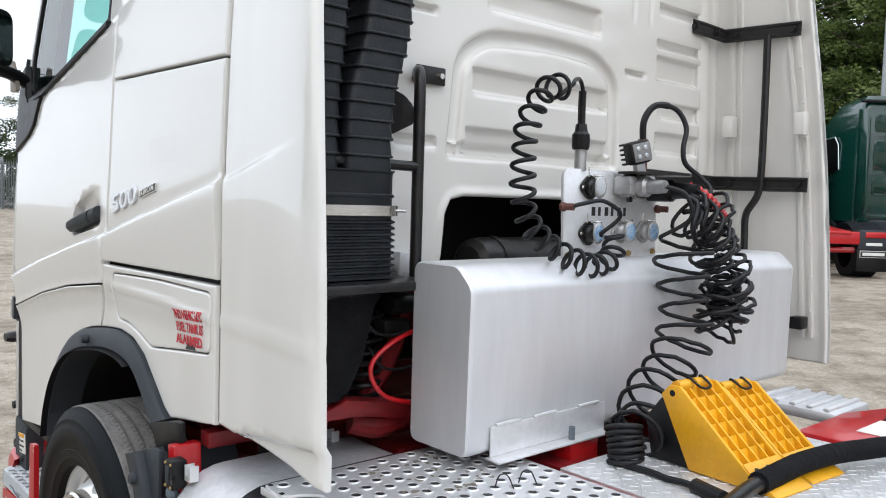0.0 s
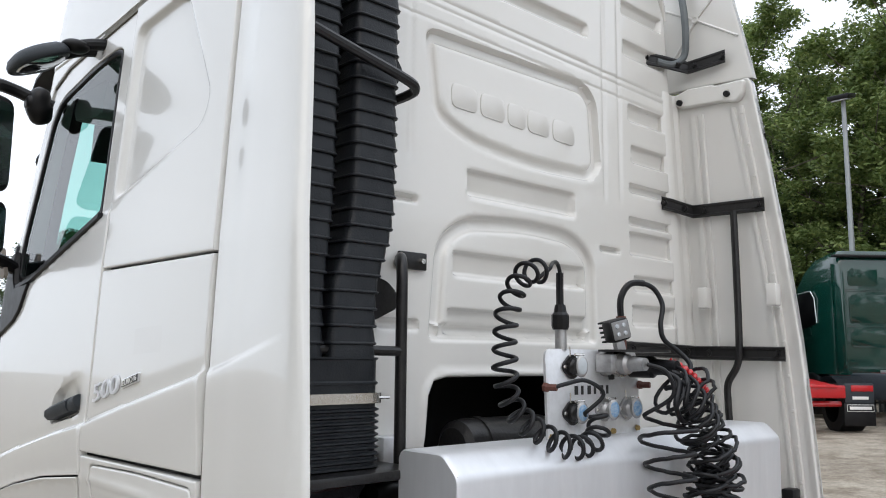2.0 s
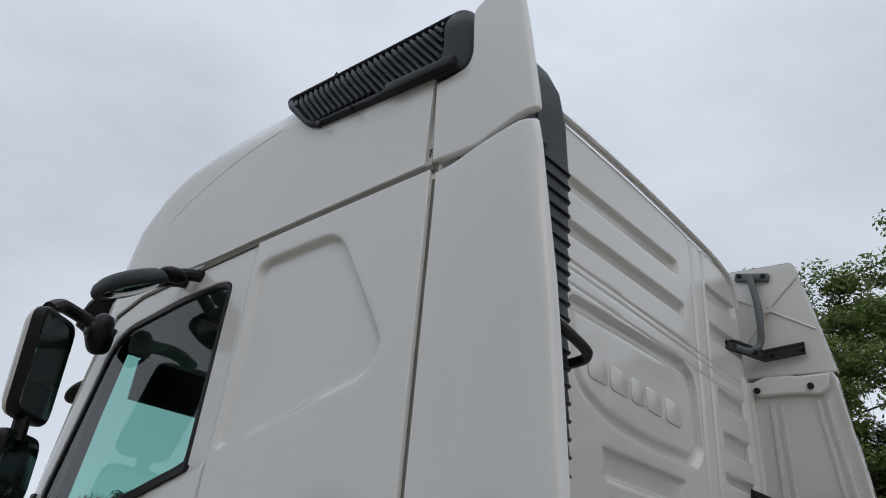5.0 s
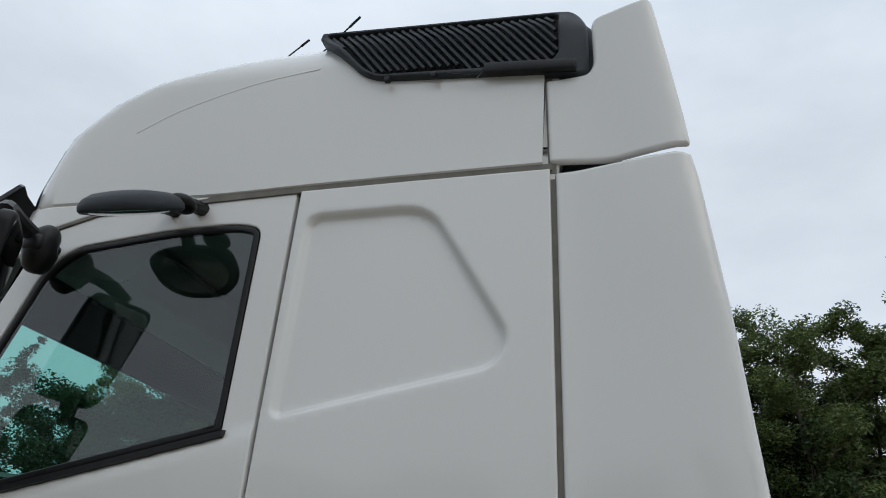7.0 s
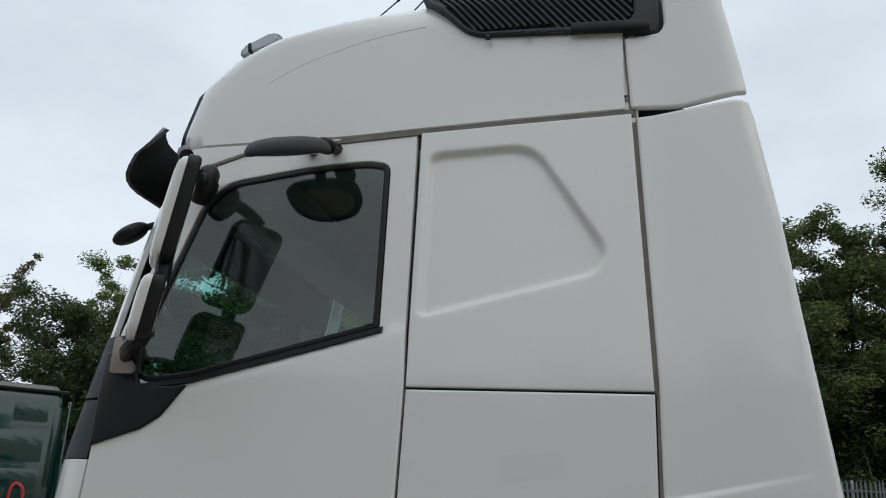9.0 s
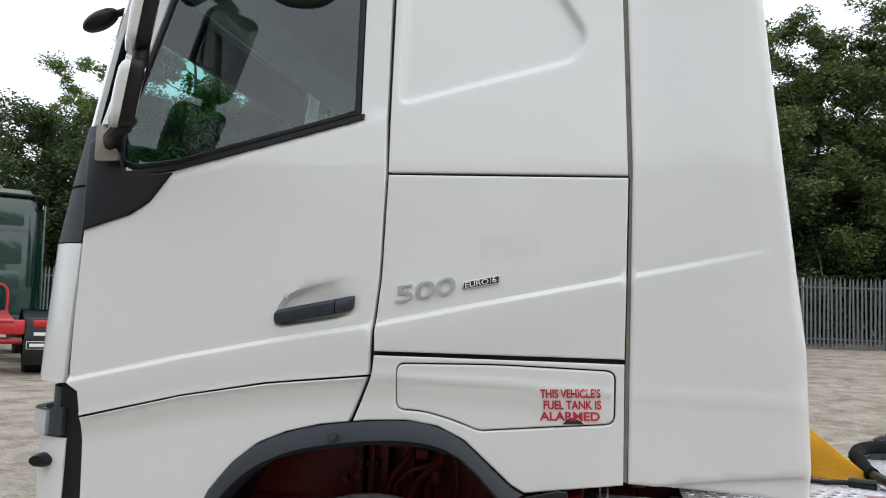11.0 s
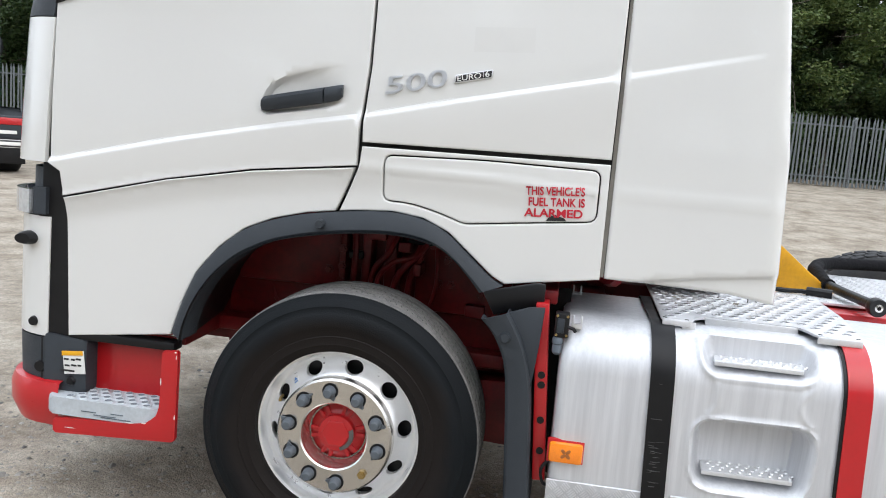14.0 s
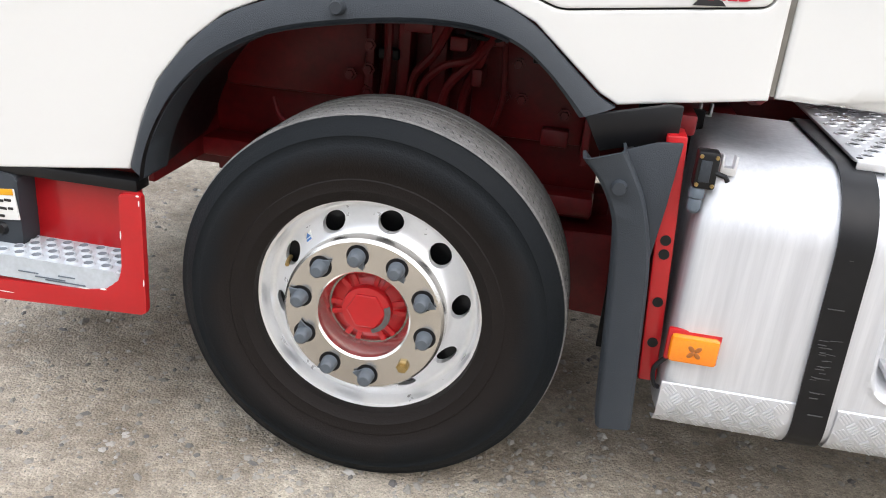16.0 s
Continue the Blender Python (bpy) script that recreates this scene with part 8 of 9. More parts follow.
    part("arm_joint", tube(bend([S(-0.865, 0.03, 2.91), S(-0.845, 0.01, 2.955), S(-0.83, 0.0, 3.0), S(-0.815, 0.012, 3.055)], 4), 0.05, 12, list(np.interp(np.linspace(0, 1, 13), [0, 0.12, 0.4, 0.62, 0.85, 1], [0.030, 0.046, 0.058, 0.050, 0.042, 0.022]))), M_BLACK, mm, "black moulded arm bracket", 60)
    part("arm_cap", box(tuple(min(p, q) for p, q in zip(S(-0.875, -0.055, 2.955), S(-0.80, 0.03, 3.015))), tuple(max(p, q) for p, q in zip(S(-0.875, -0.055, 2.955), S(-0.80, 0.03, 3.015))), 0.018), M_BLACK, mm, "", 60)
    part("lower_arm", tube(bend([S(-1.06, 0.02, 2.26), S(-1.02, -0.06, 2.29), S(-0.95, -0.14, 2.30), S(-0.87, -0.18, 2.34)], 5), 0.030, 10), M_BLACK, mm, "black lower mirror arm")
    part("link", tube([S(-0.83, -0.20, 2.50), S(-0.83, -0.20, 2.62)], 0.03, 10), M_BLACK, mm)
    if not far_side:
        part("arm_cover", extrude_outline(rounded([(-1.098, 2.35), (-1.075, 2.355), (-1.0, 2.235), (-1.0, 2.213), (-1.098, 2.213)], 0.01), "y", -0.042, -0.026, 0.003), M_BRACKET, mm, "bare metal bracket plate")

# bristle strip by the window's lower front corner
for k in range(5):
    z = 2.22 + k * 0.025
    y = float(side_y(-1.10, z))
    part("bristle", tube([(-1.13, y - 0.01, z), (-1.10, y - 0.045, z)], 0.002, 5), M_BLACK, door)
# white corner between the roof and the door's front top
panel("roof_corner", [(-1.03, 3.0), (-0.945, 3.0), (-0.888, 3.096), (-0.72, 3.149), (-0.317, 3.176), (-0.30, 3.186), (-1.03, 3.186)], lambda x, z: skin(x, z) + 0.003, M_WHITE, truck, 0.03, lip=0.004, drop=0.003, depth=0.02, label="white roof corner over the door")
# front mirror and visor
fm = part("front_mirror", ellipsoid((-1.28, 0.20, 2.855), Vector((-0.06, -0.03, -0.045)), Vector((0.02, -0.06, 0.0)), Vector((-0.014, 0.0, 0.034))), M_BLACK, truck, "black front-view mirror", 60)
part("front_mirror_arm", tube([(-1.14, 0.26, 2.93), (-1.26, 0.22, 2.88)], 0.016, 8), M_BLACK, fm)
rows = []
for k in range(1, 32):
    t = k / 32
    y = 0.0 + 2.50 * t
    e = min(t, 1 - t) * 2
    bow = 0.25 * (1 - (1 - min(1, e * 3.0)) ** 2)
    x = -1.035 - bow
    rise = 0.07 * min(1, e * 8) + 0.055 * min(1, e * 12)
    rows.append([(x - 0.02, y + 0.05 * (1 - 2 * t), 3.235 + rise), (x - 0.07, y, 3.18 + rise * 0.5), (x - 0.12, y, 3.175), (x - 0.14, y, 3.125), (x - 0.12, y, 3.125), (x - 0.095, y, 3.185), (x - 0.05, y, 3.17 + rise * 0.5), (x + 0.0, y + 0.05 * (1 - 2 * t), 3.225 + rise)])
part("sun_visor", loft(rows, True, True, True), M_BLACK, truck, "dark smoked sun visor", 40)
for flip in (False, True):
    rows = []
    for z in lin(3.22, 3.70, 14):
        fx, r = float(front_x(z)), float(corner_r(z))
        ry, ins = r * 1.3, float(lean_y(z)) + (0.0 if z < 3.67 else 0.004)
        row = []
        for a_ in (46, 50, 54, 60):
            ca, sa = math.cos(radians(a_)), math.sin(radians(a_))
            g = 0.014 if a_ in (50, 54) else -0.004
            yy = ins + ry - (ry + g) * ca
            row.append((fx + r - (r + g) * sa, WIDE - yy if flip else yy, z))
        rows.append(row)
    part("roof_joint", loft(rows), M_BLACK, truck, "black roof joint strip", 60)

# ---- roof side intake ----
vent = new("roof_intake")
vent.parent = truck
tagged(vent, "dark grey louvred roof-side air intake")
VENT = rounded([(0.255, 3.602), (0.80, 3.568), (0.945, 3.555), (0.955, 3.62), (0.95, 3.77), (0.92, 3.835), (0.86, 3.845), (-0.005, 3.868), (-0.012, 3.84), (0.19, 3.63)],
               [0.04, 0.03, 0.03, 0.02, 0.04, 0.04, 0.03, 0.01, 0.01, 0.05])
VENT_IN = rounded([(0.25, 3.622), (0.83, 3.60), (0.86, 3.64), (0.855, 3.825), (0.02, 3.848), (0.20, 3.65)], [0.03, 0.02, 0.01, 0.02, 0.01, 0.04])


def vent_y(x, z):
    return 0.075 + 0.05 * smoothstep(z, 3.74, 3.86) + 0.03 * smoothstep(x, 0.88, 0.955)


panel("frame", VENT, vent_y, M_PLASTIC, vent, 0.03, holes=[VENT_IN], lip=0.008, drop=0.012, depth=0.16)
# near-black sheet painting the shade behind the louvres
panel("dark_backing", inset_loop(VENT_IN, -0.01), lambda x, z: vent_y(x, z) + 0.0205, M_SHADE, vent, 0.08, lip=0, depth=0)
k = 0
while k < 34:
    x0 = -0.12 + k * 0.029
    pts = []
    for t in lin(0, 1, 12):
        x, z = x0 + 0.20 * t, 3.855 - 0.245 * t
        if inside([x], [z], VENT_IN)[0]:
            pts.append((x, float(vent_y(x, z)) + 0.012, z))
    if len(pts) > 1:
        part("louvre", tube(pts, 0.0075, 5), M_PLASTIC, vent, "", 20)
    k += 1
part("frame_patch", box((0.62, 0.060, 3.565), (0.92, 0.09, 3.605), 0.008, Matrix.Rotation(radians(3), 4, "Y")), M_BLACK, vent)
part("loose_wire", tube(bend([(0.50, 0.065, 3.585), (0.58, 0.06, 3.565), (0.62, 0.06, 3.575), (0.60, 0.055, 3.545)], 4), 0.002, 5), M_BLACK, vent)
for x in (0.44, 0.28):
    part("clip", box((x, 0.062, 3.575), (x + 0.02, 0.08, 3.595), 0.004), M_BLACK, vent)
# aerials and roof beacon
for p0, p1 in (((-0.32, 0.30, 3.84), (-0.147, 0.30, 3.994)), ((-0.165, 0.30, 3.83), (0.056, 0.30, 4.08))):
    a0, a1 = Vector(p0), Vector(p1)
    rod = part("aerial", tube([a0, a1], 0.0032, 6), M_BLACK, truck, "thin black aerial")
    part("aerial_tip", tube([a0.lerp(a1, 0.82), a1], 0.0052, 6), M_BLACK, rod)
    part("aerial_foot", tube([a0, a0.lerp(a1, 0.12)], 0.012, 8, [0.018, 0.008]), M_BLACK, rod)
bc = part("roof_beacon", extrude_outline(rounded([(-1.062, 3.908), (-0.868, 3.974), (-0.855, 4.006), (-0.905, 4.022), (-1.052, 3.952)], 0.012), "y", 0.52, 0.68, 0.01), M_STEPGREY, truck, "pale beacon raised over the roof front")
part("beacon_base", extrude_outline([(-0.98, 3.42), (-0.86, 3.52), (-0.90, 3.98), (-0.98, 3.945)], "y", 0.56, 0.64, 0.006), M_BLACK, bc)
part("beacon_band", extrude_outline([(-1.018, 3.922), (-1.0, 3.928), (-1.01, 3.976), (-1.028, 3.968)], "y", 0.518, 0.682, 0.002), M_BLACK, bc)

# ---- badges and stickers ----
def wrap(ob, out):
    """Lay flat lettering onto the curved side, its thickness kept."""
    me_ = ob.data
    co = np.empty(len(me_.vertices) * 3)
    me_.vertices.foreach_get("co", co)
    co = co.reshape(-1, 3)
    co[:, 1] += skin(co[:, 0], co[:, 2]) - out
    me_.vertices.foreach_set("co", co.ravel())
    me_.update()
    return ob


def on_side(x, z, rise=0.0, out=0.0):
    return Matrix.Translation((x, 0, z)) @ Matrix.Rotation(radians(-rise), 4, "Y") @ Matrix.Rotation(radians(90), 4, "X")


panel("faded_patch", [(0.388, 1.873), (0.593, 1.882), (0.588, 1.964), (0.386, 1.955)], lambda x, z: skin(x, z) - 0.0004, M_WHITE_GHOST, locker, 0.03, lip=0, depth=0, label="faint mark of a removed sticker")
for k, digit in enumerate("500"):
    dx = 0.0747 * k
    wrap(lettering("badge", digit, 0.083, on_side(0.088 + dx * math.cos(radians(11.5)), 1.708 + dx * math.sin(radians(11.5)), 11.5), M_CHROME, locker, "satin chrome model digit", 0.004, 1.80, 0.12, 0.0004), 0.006)
plate_ = part("badge_plate", extrude_outline(rounded([(0.329, 1.763), (0.457, 1.790), (0.459, 1.818), (0.333, 1.792)], 0.004), "y", float(skin(0.4, 1.79)) - 0.007, float(skin(0.4, 1.79)) + 0.01, 0.001), M_CHROME, locker, "chrome badge plate")
part("badge_field", extrude_outline([(0.333, 1.767), (0.454, 1.7925), (0.4555, 1.8145), (0.336, 1.789)], "y", float(skin(0.4, 1.79)) - 0.0082, float(skin(0.4, 1.79)) - 0.006, 0.0), M_INK_BLACK, plate_)
wrap(lettering("badge_letters", "EURO", 0.026, on_side(0.338, 1.7705, 11.5), M_STICKER, plate_, "", 0.001, 1.25, 0.1), 0.0085)
wrap(lettering("badge_letters", "6", 0.026, on_side(0.434, 1.7915, 11.5), M_STICKER, plate_, "", 0.001, 1.2, 0.0, 0.0004), 0.0085)
part("badge_bar", box((0.4265, float(skin(0.42, 1.79)) - 0.0090, 1.790), (0.4285, float(skin(0.42, 1.79)) - 0.0075, 1.808), 0.0), M_CHROME, plate_)
for words, x, z, sz, sq in (("THIS VEHICLE'S", 0.607, 1.410, 0.0400, 0.735), ("FUEL TANK IS", 0.617, 1.373, 0.0400, 0.78), ("ALARMED", 0.608, 1.335, 0.0395, 1.12)):
    wrap(lettering("sticker_letters", words, sz, on_side(x, z, 3.2), M_INK_RED, hatch, "red warning lettering", 0.0004, sq, 0.0, 0.0010), 0.0030)
part("peeled_patch", extrude_outline([(0.682, 1.326), (0.752, 1.330), (0.742, 1.340), (0.725, 1.345), (0.712, 1.349), (0.70, 1.344), (0.690, 1.336)], "y", float(skin(0.7, 1.335)) - 0.004, float(skin(0.7, 1.335)) + 0.002, 0.0), M_INK_BLACK, hatch, "black scuff at the flap's lower edge")


# ---- ground ----
def ground_z(x, y):
    d = math.hypot(x - 0.4, y - 0.6)
    ease = lambda v, lo, hi: (lambda t: t * t * (3 - 2 * t))(min(1.0, max(0.0, (v - lo) / (hi - lo))))
    return -0.0135 + 0.023 * max(0.0, min(d, 48.0) - 5.0) + 0.5 * ease(x, -9, 5) * ease(y, 9, 24)


# ---- parked tractor units ----
def green_tractor():
    """A dark green tractor unit with a red chassis, heading along its own y axis; its rear right wing is at x 0.95, y 0."""
    t = thing("parked_tractor_unit", "parked dark green tractor unit with a red chassis", "truck", group="parked tractor units")
    W = 1.22
    secs = []
    for z, fy, ry, w in ((0.95, 5.75, 3.62, 1.20), (1.6, 5.80, 3.60, W), (2.3, 5.72, 3.60, W), (3.0, 5.45, 3.60, 1.17), (3.35, 5.15, 3.60, 1.13), (3.62, 4.75, 3.62, 1.07), (3.76, 4.2, 3.68, 0.95)):
        secs.append([(x, y, z) for x, y in rounded([(-w, ry), (w, ry), (w, fy), (-w, fy)], 0.14, 5)])
    cab = part("cab", loft(secs, True, True, True), M_DARKGREEN, t, "", 40)
    for x0, x1, z0, z1 in ((-0.85, -0.15, 2.95, 3.35), (0.15, 0.85, 2.95, 3.35), (-0.85, 0.85, 2.1, 2.75), (-0.85, 0.85, 1.55, 1.95), (-1.1, -0.95, 1.6, 3.3), (0.95, 1.1, 1.6, 3.3)):
        part("pressed_panel", extrude_outline(rounded([(x0, z0), (x1, z0), (x1, z1), (x0, z1)], 0.08), "y", 3.585, 3.62, 0.012), M_DARKGREEN, cab)
    for z in (2.82, 2.86, 2.02):
        part("wall_rib", box((-1.15, 3.585, z), (1.15, 3.61, z + 0.012), 0.004), M_DARKGREEN, cab)
    part("roof_edge", box((-1.18, 3.50, 3.60), (1.18, 3.66, 3.66), 0.02), M_BLACK, cab, "black roof rear edge")
    for s in (-1, 1):
        part("side_deflector", extrude_outline([(3.12, 1.0), (3.60, 1.0), (3.60, 3.45), (3.25, 3.40)], "x", s * 1.20, s * 1.235, 0.008), M_DARKGREEN, t, "dark side deflector")
        wnd = part("side_window", extrude_outline(rounded([(4.35, 2.12), (5.45, 1.95), (5.2, 2.85), (4.6, 2.88), (4.42, 2.7)], 0.06), "x", s * 1.205, s * 1.235, 0.004), M_BLACK, cab, "dark side window")
        part("window_trim", tube([(s * 1.236, 4.34, 2.14), (s * 1.232, 4.42, 2.72), (s * 1.22, 4.6, 2.9), (s * 1.22, 5.2, 2.88)], 0.012, 6), M_POLISHED, wnd)
        part("mirror", ellipsoid((s * 1.42, 5.3, 2.5), Vector((0.12, 0, 0)), Vector((0, 0.08, 0)), Vector((0, 0, 0.25))), M_BLACK, t, "", 60)
        part("frame_rail", box((s * 0.38 - 0.04, -0.4, 0.72), (s * 0.38 + 0.04, 5.4, 1.0), 0.01), M_RED, t)
        wing = bmesh.new()
        pr = []
        for k in range(13):
            a = math.pi * (0.0 + k / 12)
            pr.append((0.35 + 0.66 * math.cos(a), 0.52 + 0.64 * math.sin(a)))
        rows = [[(x, y, z) for x in (s * 0.62, s * 1.22)] for y, z in pr]
        bm = loft(rows)
        bmesh.ops.solidify(bm, geom=bm.faces[:], thickness=0.03)
        wing = part("rear_wing", bm, M_PLASTIC, t, "black plastic rear wing", 40)
        part("wing_face", box((s * 0.92 - 0.30, -0.36, 0.62), (s * 0.92 + 0.30, -0.30, 1.02), 0.03), M_PLASTIC, wing)
        part("tail_lamp", box((s * 0.95 - 0.20, -0.375, 0.86), (s * 0.95 + 0.24, -0.355, 0.98), 0.01), M_RED, wing, "red tail lamp")
        part("wing_text_bar", box((s * 0.93 - 0.16, -0.372, 0.70), (s * 0.93 + 0.16, -0.358, 0.76), 0.002), M_STICKER, wing)
        fl = part("mudflap", box((s * 0.92 - 0.31, -0.34, 0.18), (s * 0.92 + 0.31, -0.32, 0.62), 0.005), M_BLACK, wing, "black mudflap with a white lettered plate")
        part("plate_border", box((s * 0.93 - 0.27, -0.352, 0.46), (s * 0.93 + 0.27, -0.345, 0.60), 0.002), M_STICKER, fl)
        part("plate_field", box((s * 0.93 - 0.26, -0.358, 0.47), (s * 0.93 + 0.26, -0.351, 0.59), 0.002), M_INK_BLACK, fl)
        part("plate_bar", box((s * 0.93 - 0.22, -0.362, 0.50), (s * 0.93 + 0.22, -0.357, 0.56), 0.001), M_STICKER, fl)
        for y, dual in ((0.35, True), (4.75, False)):
            wb = spin([(0.0, 0.10), (0.16, 0.10), (0.27, 0.03), (0.29, 0.0), (0.32, -0.02), (0.44, -0.03), (0.49, 0.0), (0.505, 0.05), (0.505, 0.5 if dual else 0.28), (0.3, 0.52 if dual else 0.3)], (0, 0, 0), "x", 32)
            m = Matrix.Translation((s * 1.20, y, 0.505)) @ Matrix.Diagonal((-s, 1, 1, 1))
            wb.transform(m)
            wo = part("wheel", wb, M_RUBBER, t, "", 50)
            rb = spin([(0.285, 0.0), (0.27, 0.005), (0.2, 0.06 if dual else 0.0), (0.15, 0.05 if dual else -0.03), (0.10, 0.04 if dual else -0.05), (0.0, 0.03 if dual else -0.06)], (0, 0, 0), "x", 32)
            rb.transform(m)
            part("rim", rb, M_POLISHED, wo, "", 50)
    part("rear_member", box((-0.62, -0.42, 0.72), (0.62, -0.30, 0.98), 0.03), M_RED, t, "red rear cross member")
    part("coupling_ramp", extrude_outline([(-0.45, 0.98), (1.2, 1.12), (1.2, 1.02), (-0.45, 0.92)], "x", -0.45, 0.45, 0.02), M_RED, t, "red coupling ramp")
    part("underrun_bar", tube([(-0.6, -0.2, 0.6), (0.6, -0.2, 0.6)], 0.06, 10), M_RED, t)
    part("hose_stand", tube(bend([(0.35, 3.2, 1.0), (0.35, 3.2, 1.5), (0.45, 3.2, 1.65), (0.6, 3.2, 1.5), (0.6, 3.2, 1.0)], 4), 0.03, 8), M_RED, t, "red hose stand")
    part("deck_plate", box((-0.4, 2.4, 1.0), (0.4, 3.3, 1.06), 0.01), M_ALU_PLATE, t)
    part("side_tank", box((-1.18, 1.6, 0.45), (-0.62, 3.2, 1.0), 0.08), M_PLASTIC, t)
    part("side_tank", box((0.62, 1.6, 0.45), (1.18, 3.2, 1.0), 0.08), M_PLASTIC, t)
    return t


def park(plate_x, plate_y, az):
    """Stand a tractor with its right rear wing at a point, heading az degrees left of +y."""
    rot = Matrix.Rotation(radians(az), 4, "Z")
    off = rot @ Vector((0.93, -0.35, 0))
    x, y = plate_x - off.x, plate_y - off.y
    return Matrix.Translation((x, y, ground_z(x, y))) @ rot


proto = green_tractor()
proto.matrix_world = Matrix.Translation((-10.70, 10.66, ground_z(-10.70, 10.66))) @ Matrix.Rotation(radians(44), 4, "Z") @ Matrix.Diagonal((1.07, 1.07, 1.07, 1))
copy_thing(proto, park(-3.92, 17.5, 47))
# the third stands further along the row
rot = Matrix.Rotation(radians(50), 4, "Z")
c = Vector((-5.1, 20.1, 0)) - rot @ Vector((-1.22, 3.6, 0)) * 1.05
big = copy_thing(proto, Matrix.Translation((c.x, c.y, ground_z(c.x, c.y))) @ rot @ Matrix.Diagonal((1.05, 1.05, 1.05, 1)))

# ---- lamp post ----
lamp = thing("lamp_post", "tall grey steel lamp post with a square floodlight", "lamp post", (-5.7, 22.6, ground_z(-5.7, 22.6)))
part("post", tube([(0, 0, 0), (0, 0, 2.0), (0, 0, 8.9)], 0.07, 12, radii=[0.10, 0.085, 0.06]), M_LAMP, lamp)
part("lamp_head", box((-0.30, -0.42, 8.85), (0.30, 0.15, 8.98), 0.03, Matrix.Rotation(radians(12), 4, "X")), M_BLACK, lamp, "black floodlight head")
part("lamp_glass", box((-0.22, -0.34, 8.80), (0.22, 0.05, 8.845), 0.01, Matrix.Rotation(radians(12), 4, "X")), M_LENS, lamp)
# cars beyond the fence
def parked_car():
    c = thing("parked_car", "pale car parked behind the fence", "car", group="cars behind the fence")
    rows = []
    for z, l0, l1, w in ((0.25, -2.1, 2.1, 0.80), (0.6, -2.2, 2.2, 0.86), (0.9, -2.1, 2.05, 0.85), (0.98, -1.9, 1.4, 0.80), (1.38, -1.2, 0.6, 0.62), (1.45, -0.9, 0.3, 0.52)):
        rows.append([(x, y, z) for x, y in rounded([(l0, -w), (l1, -w), (l1, w), (l0, w)], 0.25, 4)])
    part("body", loft(rows, True, True, True), M_CAR, c, "", 40)
    for s in (-1, 1):
        part("side_glass", extrude_outline([(-1.6, 1.0), (1.15, 1.0), (0.5, 1.36), (-1.1, 1.36)], "y", s * 0.70, s * 0.80, 0.01), M_BLACK, c)
        for x in (-1.35, 1.35):
            part("wheel", spin([(0.0, 0.0), (0.2, 0.0), (0.31, 0.02), (0.32, 0.2), (0.0, 0.2)], (x, -0.87 if s < 0 else 0.67, 0.32), "y", 20), M_RUBBER, c)
    return c


car = parked_car()
car.matrix_world = Matrix.Translation((-40.5, 10.5, ground_z(-40.5, 10.5))) @ Matrix.Rotation(radians(35), 4, "Z")
copy_thing(car, Matrix.Translation((-37.5, 13.0, ground_z(-37.5, 13.0))) @ Matrix.Rotation(radians(42), 4, "Z"))


bm = bmesh.new()
radii_g = [0, 1, 2, 3, 4, 5, 6, 8, 10, 13, 17, 22, 28, 36, 48, 70, 120, 250, 600, 1500]
rings = []
for r in radii_g:
    if r == 0:
        rings.append([bm.verts.new((0.4, 0.6, -0.0135))])
        continue
    rings.append([])
    for k in range(64):
        a = 2 * math.pi * k / 64
        x, y = 0.4 + r * math.cos(a), 0.6 + r * math.sin(a)
        rings[-1].append(bm.verts.new((x, y, ground_z(x, y))))
for k in range(64):
    bm.faces.new((rings[0][0], rings[1][k], rings[1][(k + 1) % 64]))
for r0, r1 in zip(rings[1:], rings[2:]):
    for k in range(64):
        bm.faces.new((r0[k], r1[k], r1[(k + 1) % 64], r0[(k + 1) % 64]))
ground = tagged(part("ground", bm, M_GRAVEL), "compacted grey-brown gravel yard", "ground", kind="structure")

# loose stones
rng = np.random.RandomState(5)
drifts = [(rng.uniform(-2.4, 2.2), rng.uniform(-1.5, 0.6), rng.uniform(0.08, 0.28)) for k in range(70)]
verts, faces = [], []
for k in range(15000):
    if k < 5500:
        dx, dy, spread_ = drifts[k % len(drifts)]
        x, y = dx + rng.normal() * spread_, dy + rng.normal() * spread_ * 0.7
    elif k < 12000:
        x, y = rng.uniform(-2.6, 2.4), rng.uniform(-1.6, 2.2)
    else:
        x, y = rng.uniform(-6, 6), rng.uniform(-2.5, 9)
    s = 0.003 + 0.012 * rng.rand() ** 3.4
    if rng.rand() < 0.006:
        s *= 1.9
    base = len(verts)
    rot = rng.rand() * 6.28
    sx, sy, sz = s * rng.uniform(0.8, 1.6), s * rng.uniform(0.7, 1.2), s * rng.uniform(0.4, 0.8)
    c, sn = math.cos(rot), math.sin(rot)
    zg = ground_z(x, y)
    for vx, vy, vz in ((1, 0, 0.1), (0.3, 0.95, 0), (-0.8, 0.6, 0.15), (-0.8, -0.6, 0), (0.35, -0.95, 0.1), (0.2, 0.1, 1), (-0.3, -0.15, 0.9)):
        j = rng.uniform(0.75, 1.2)
        px, py = vx * sx * j, vy * sy * j
        verts.append((x + px * c - py * sn, y + px * sn + py * c, zg + vz * sz))
    faces += [(base, base + 1, base + 5), (base + 1, base + 2, base + 5), (base + 2, base + 6, base + 5), (base + 2, base + 3, base + 6), (base + 3, base + 4, base + 6), (base + 4, base + 5, base + 6), (base + 4, base, base + 5)]
me = bpy.data.meshes.new("loose_stones")
me.from_pydata(verts, [], faces)
stones = finish("loose_stones", me, M_STONE, None, "", 0)
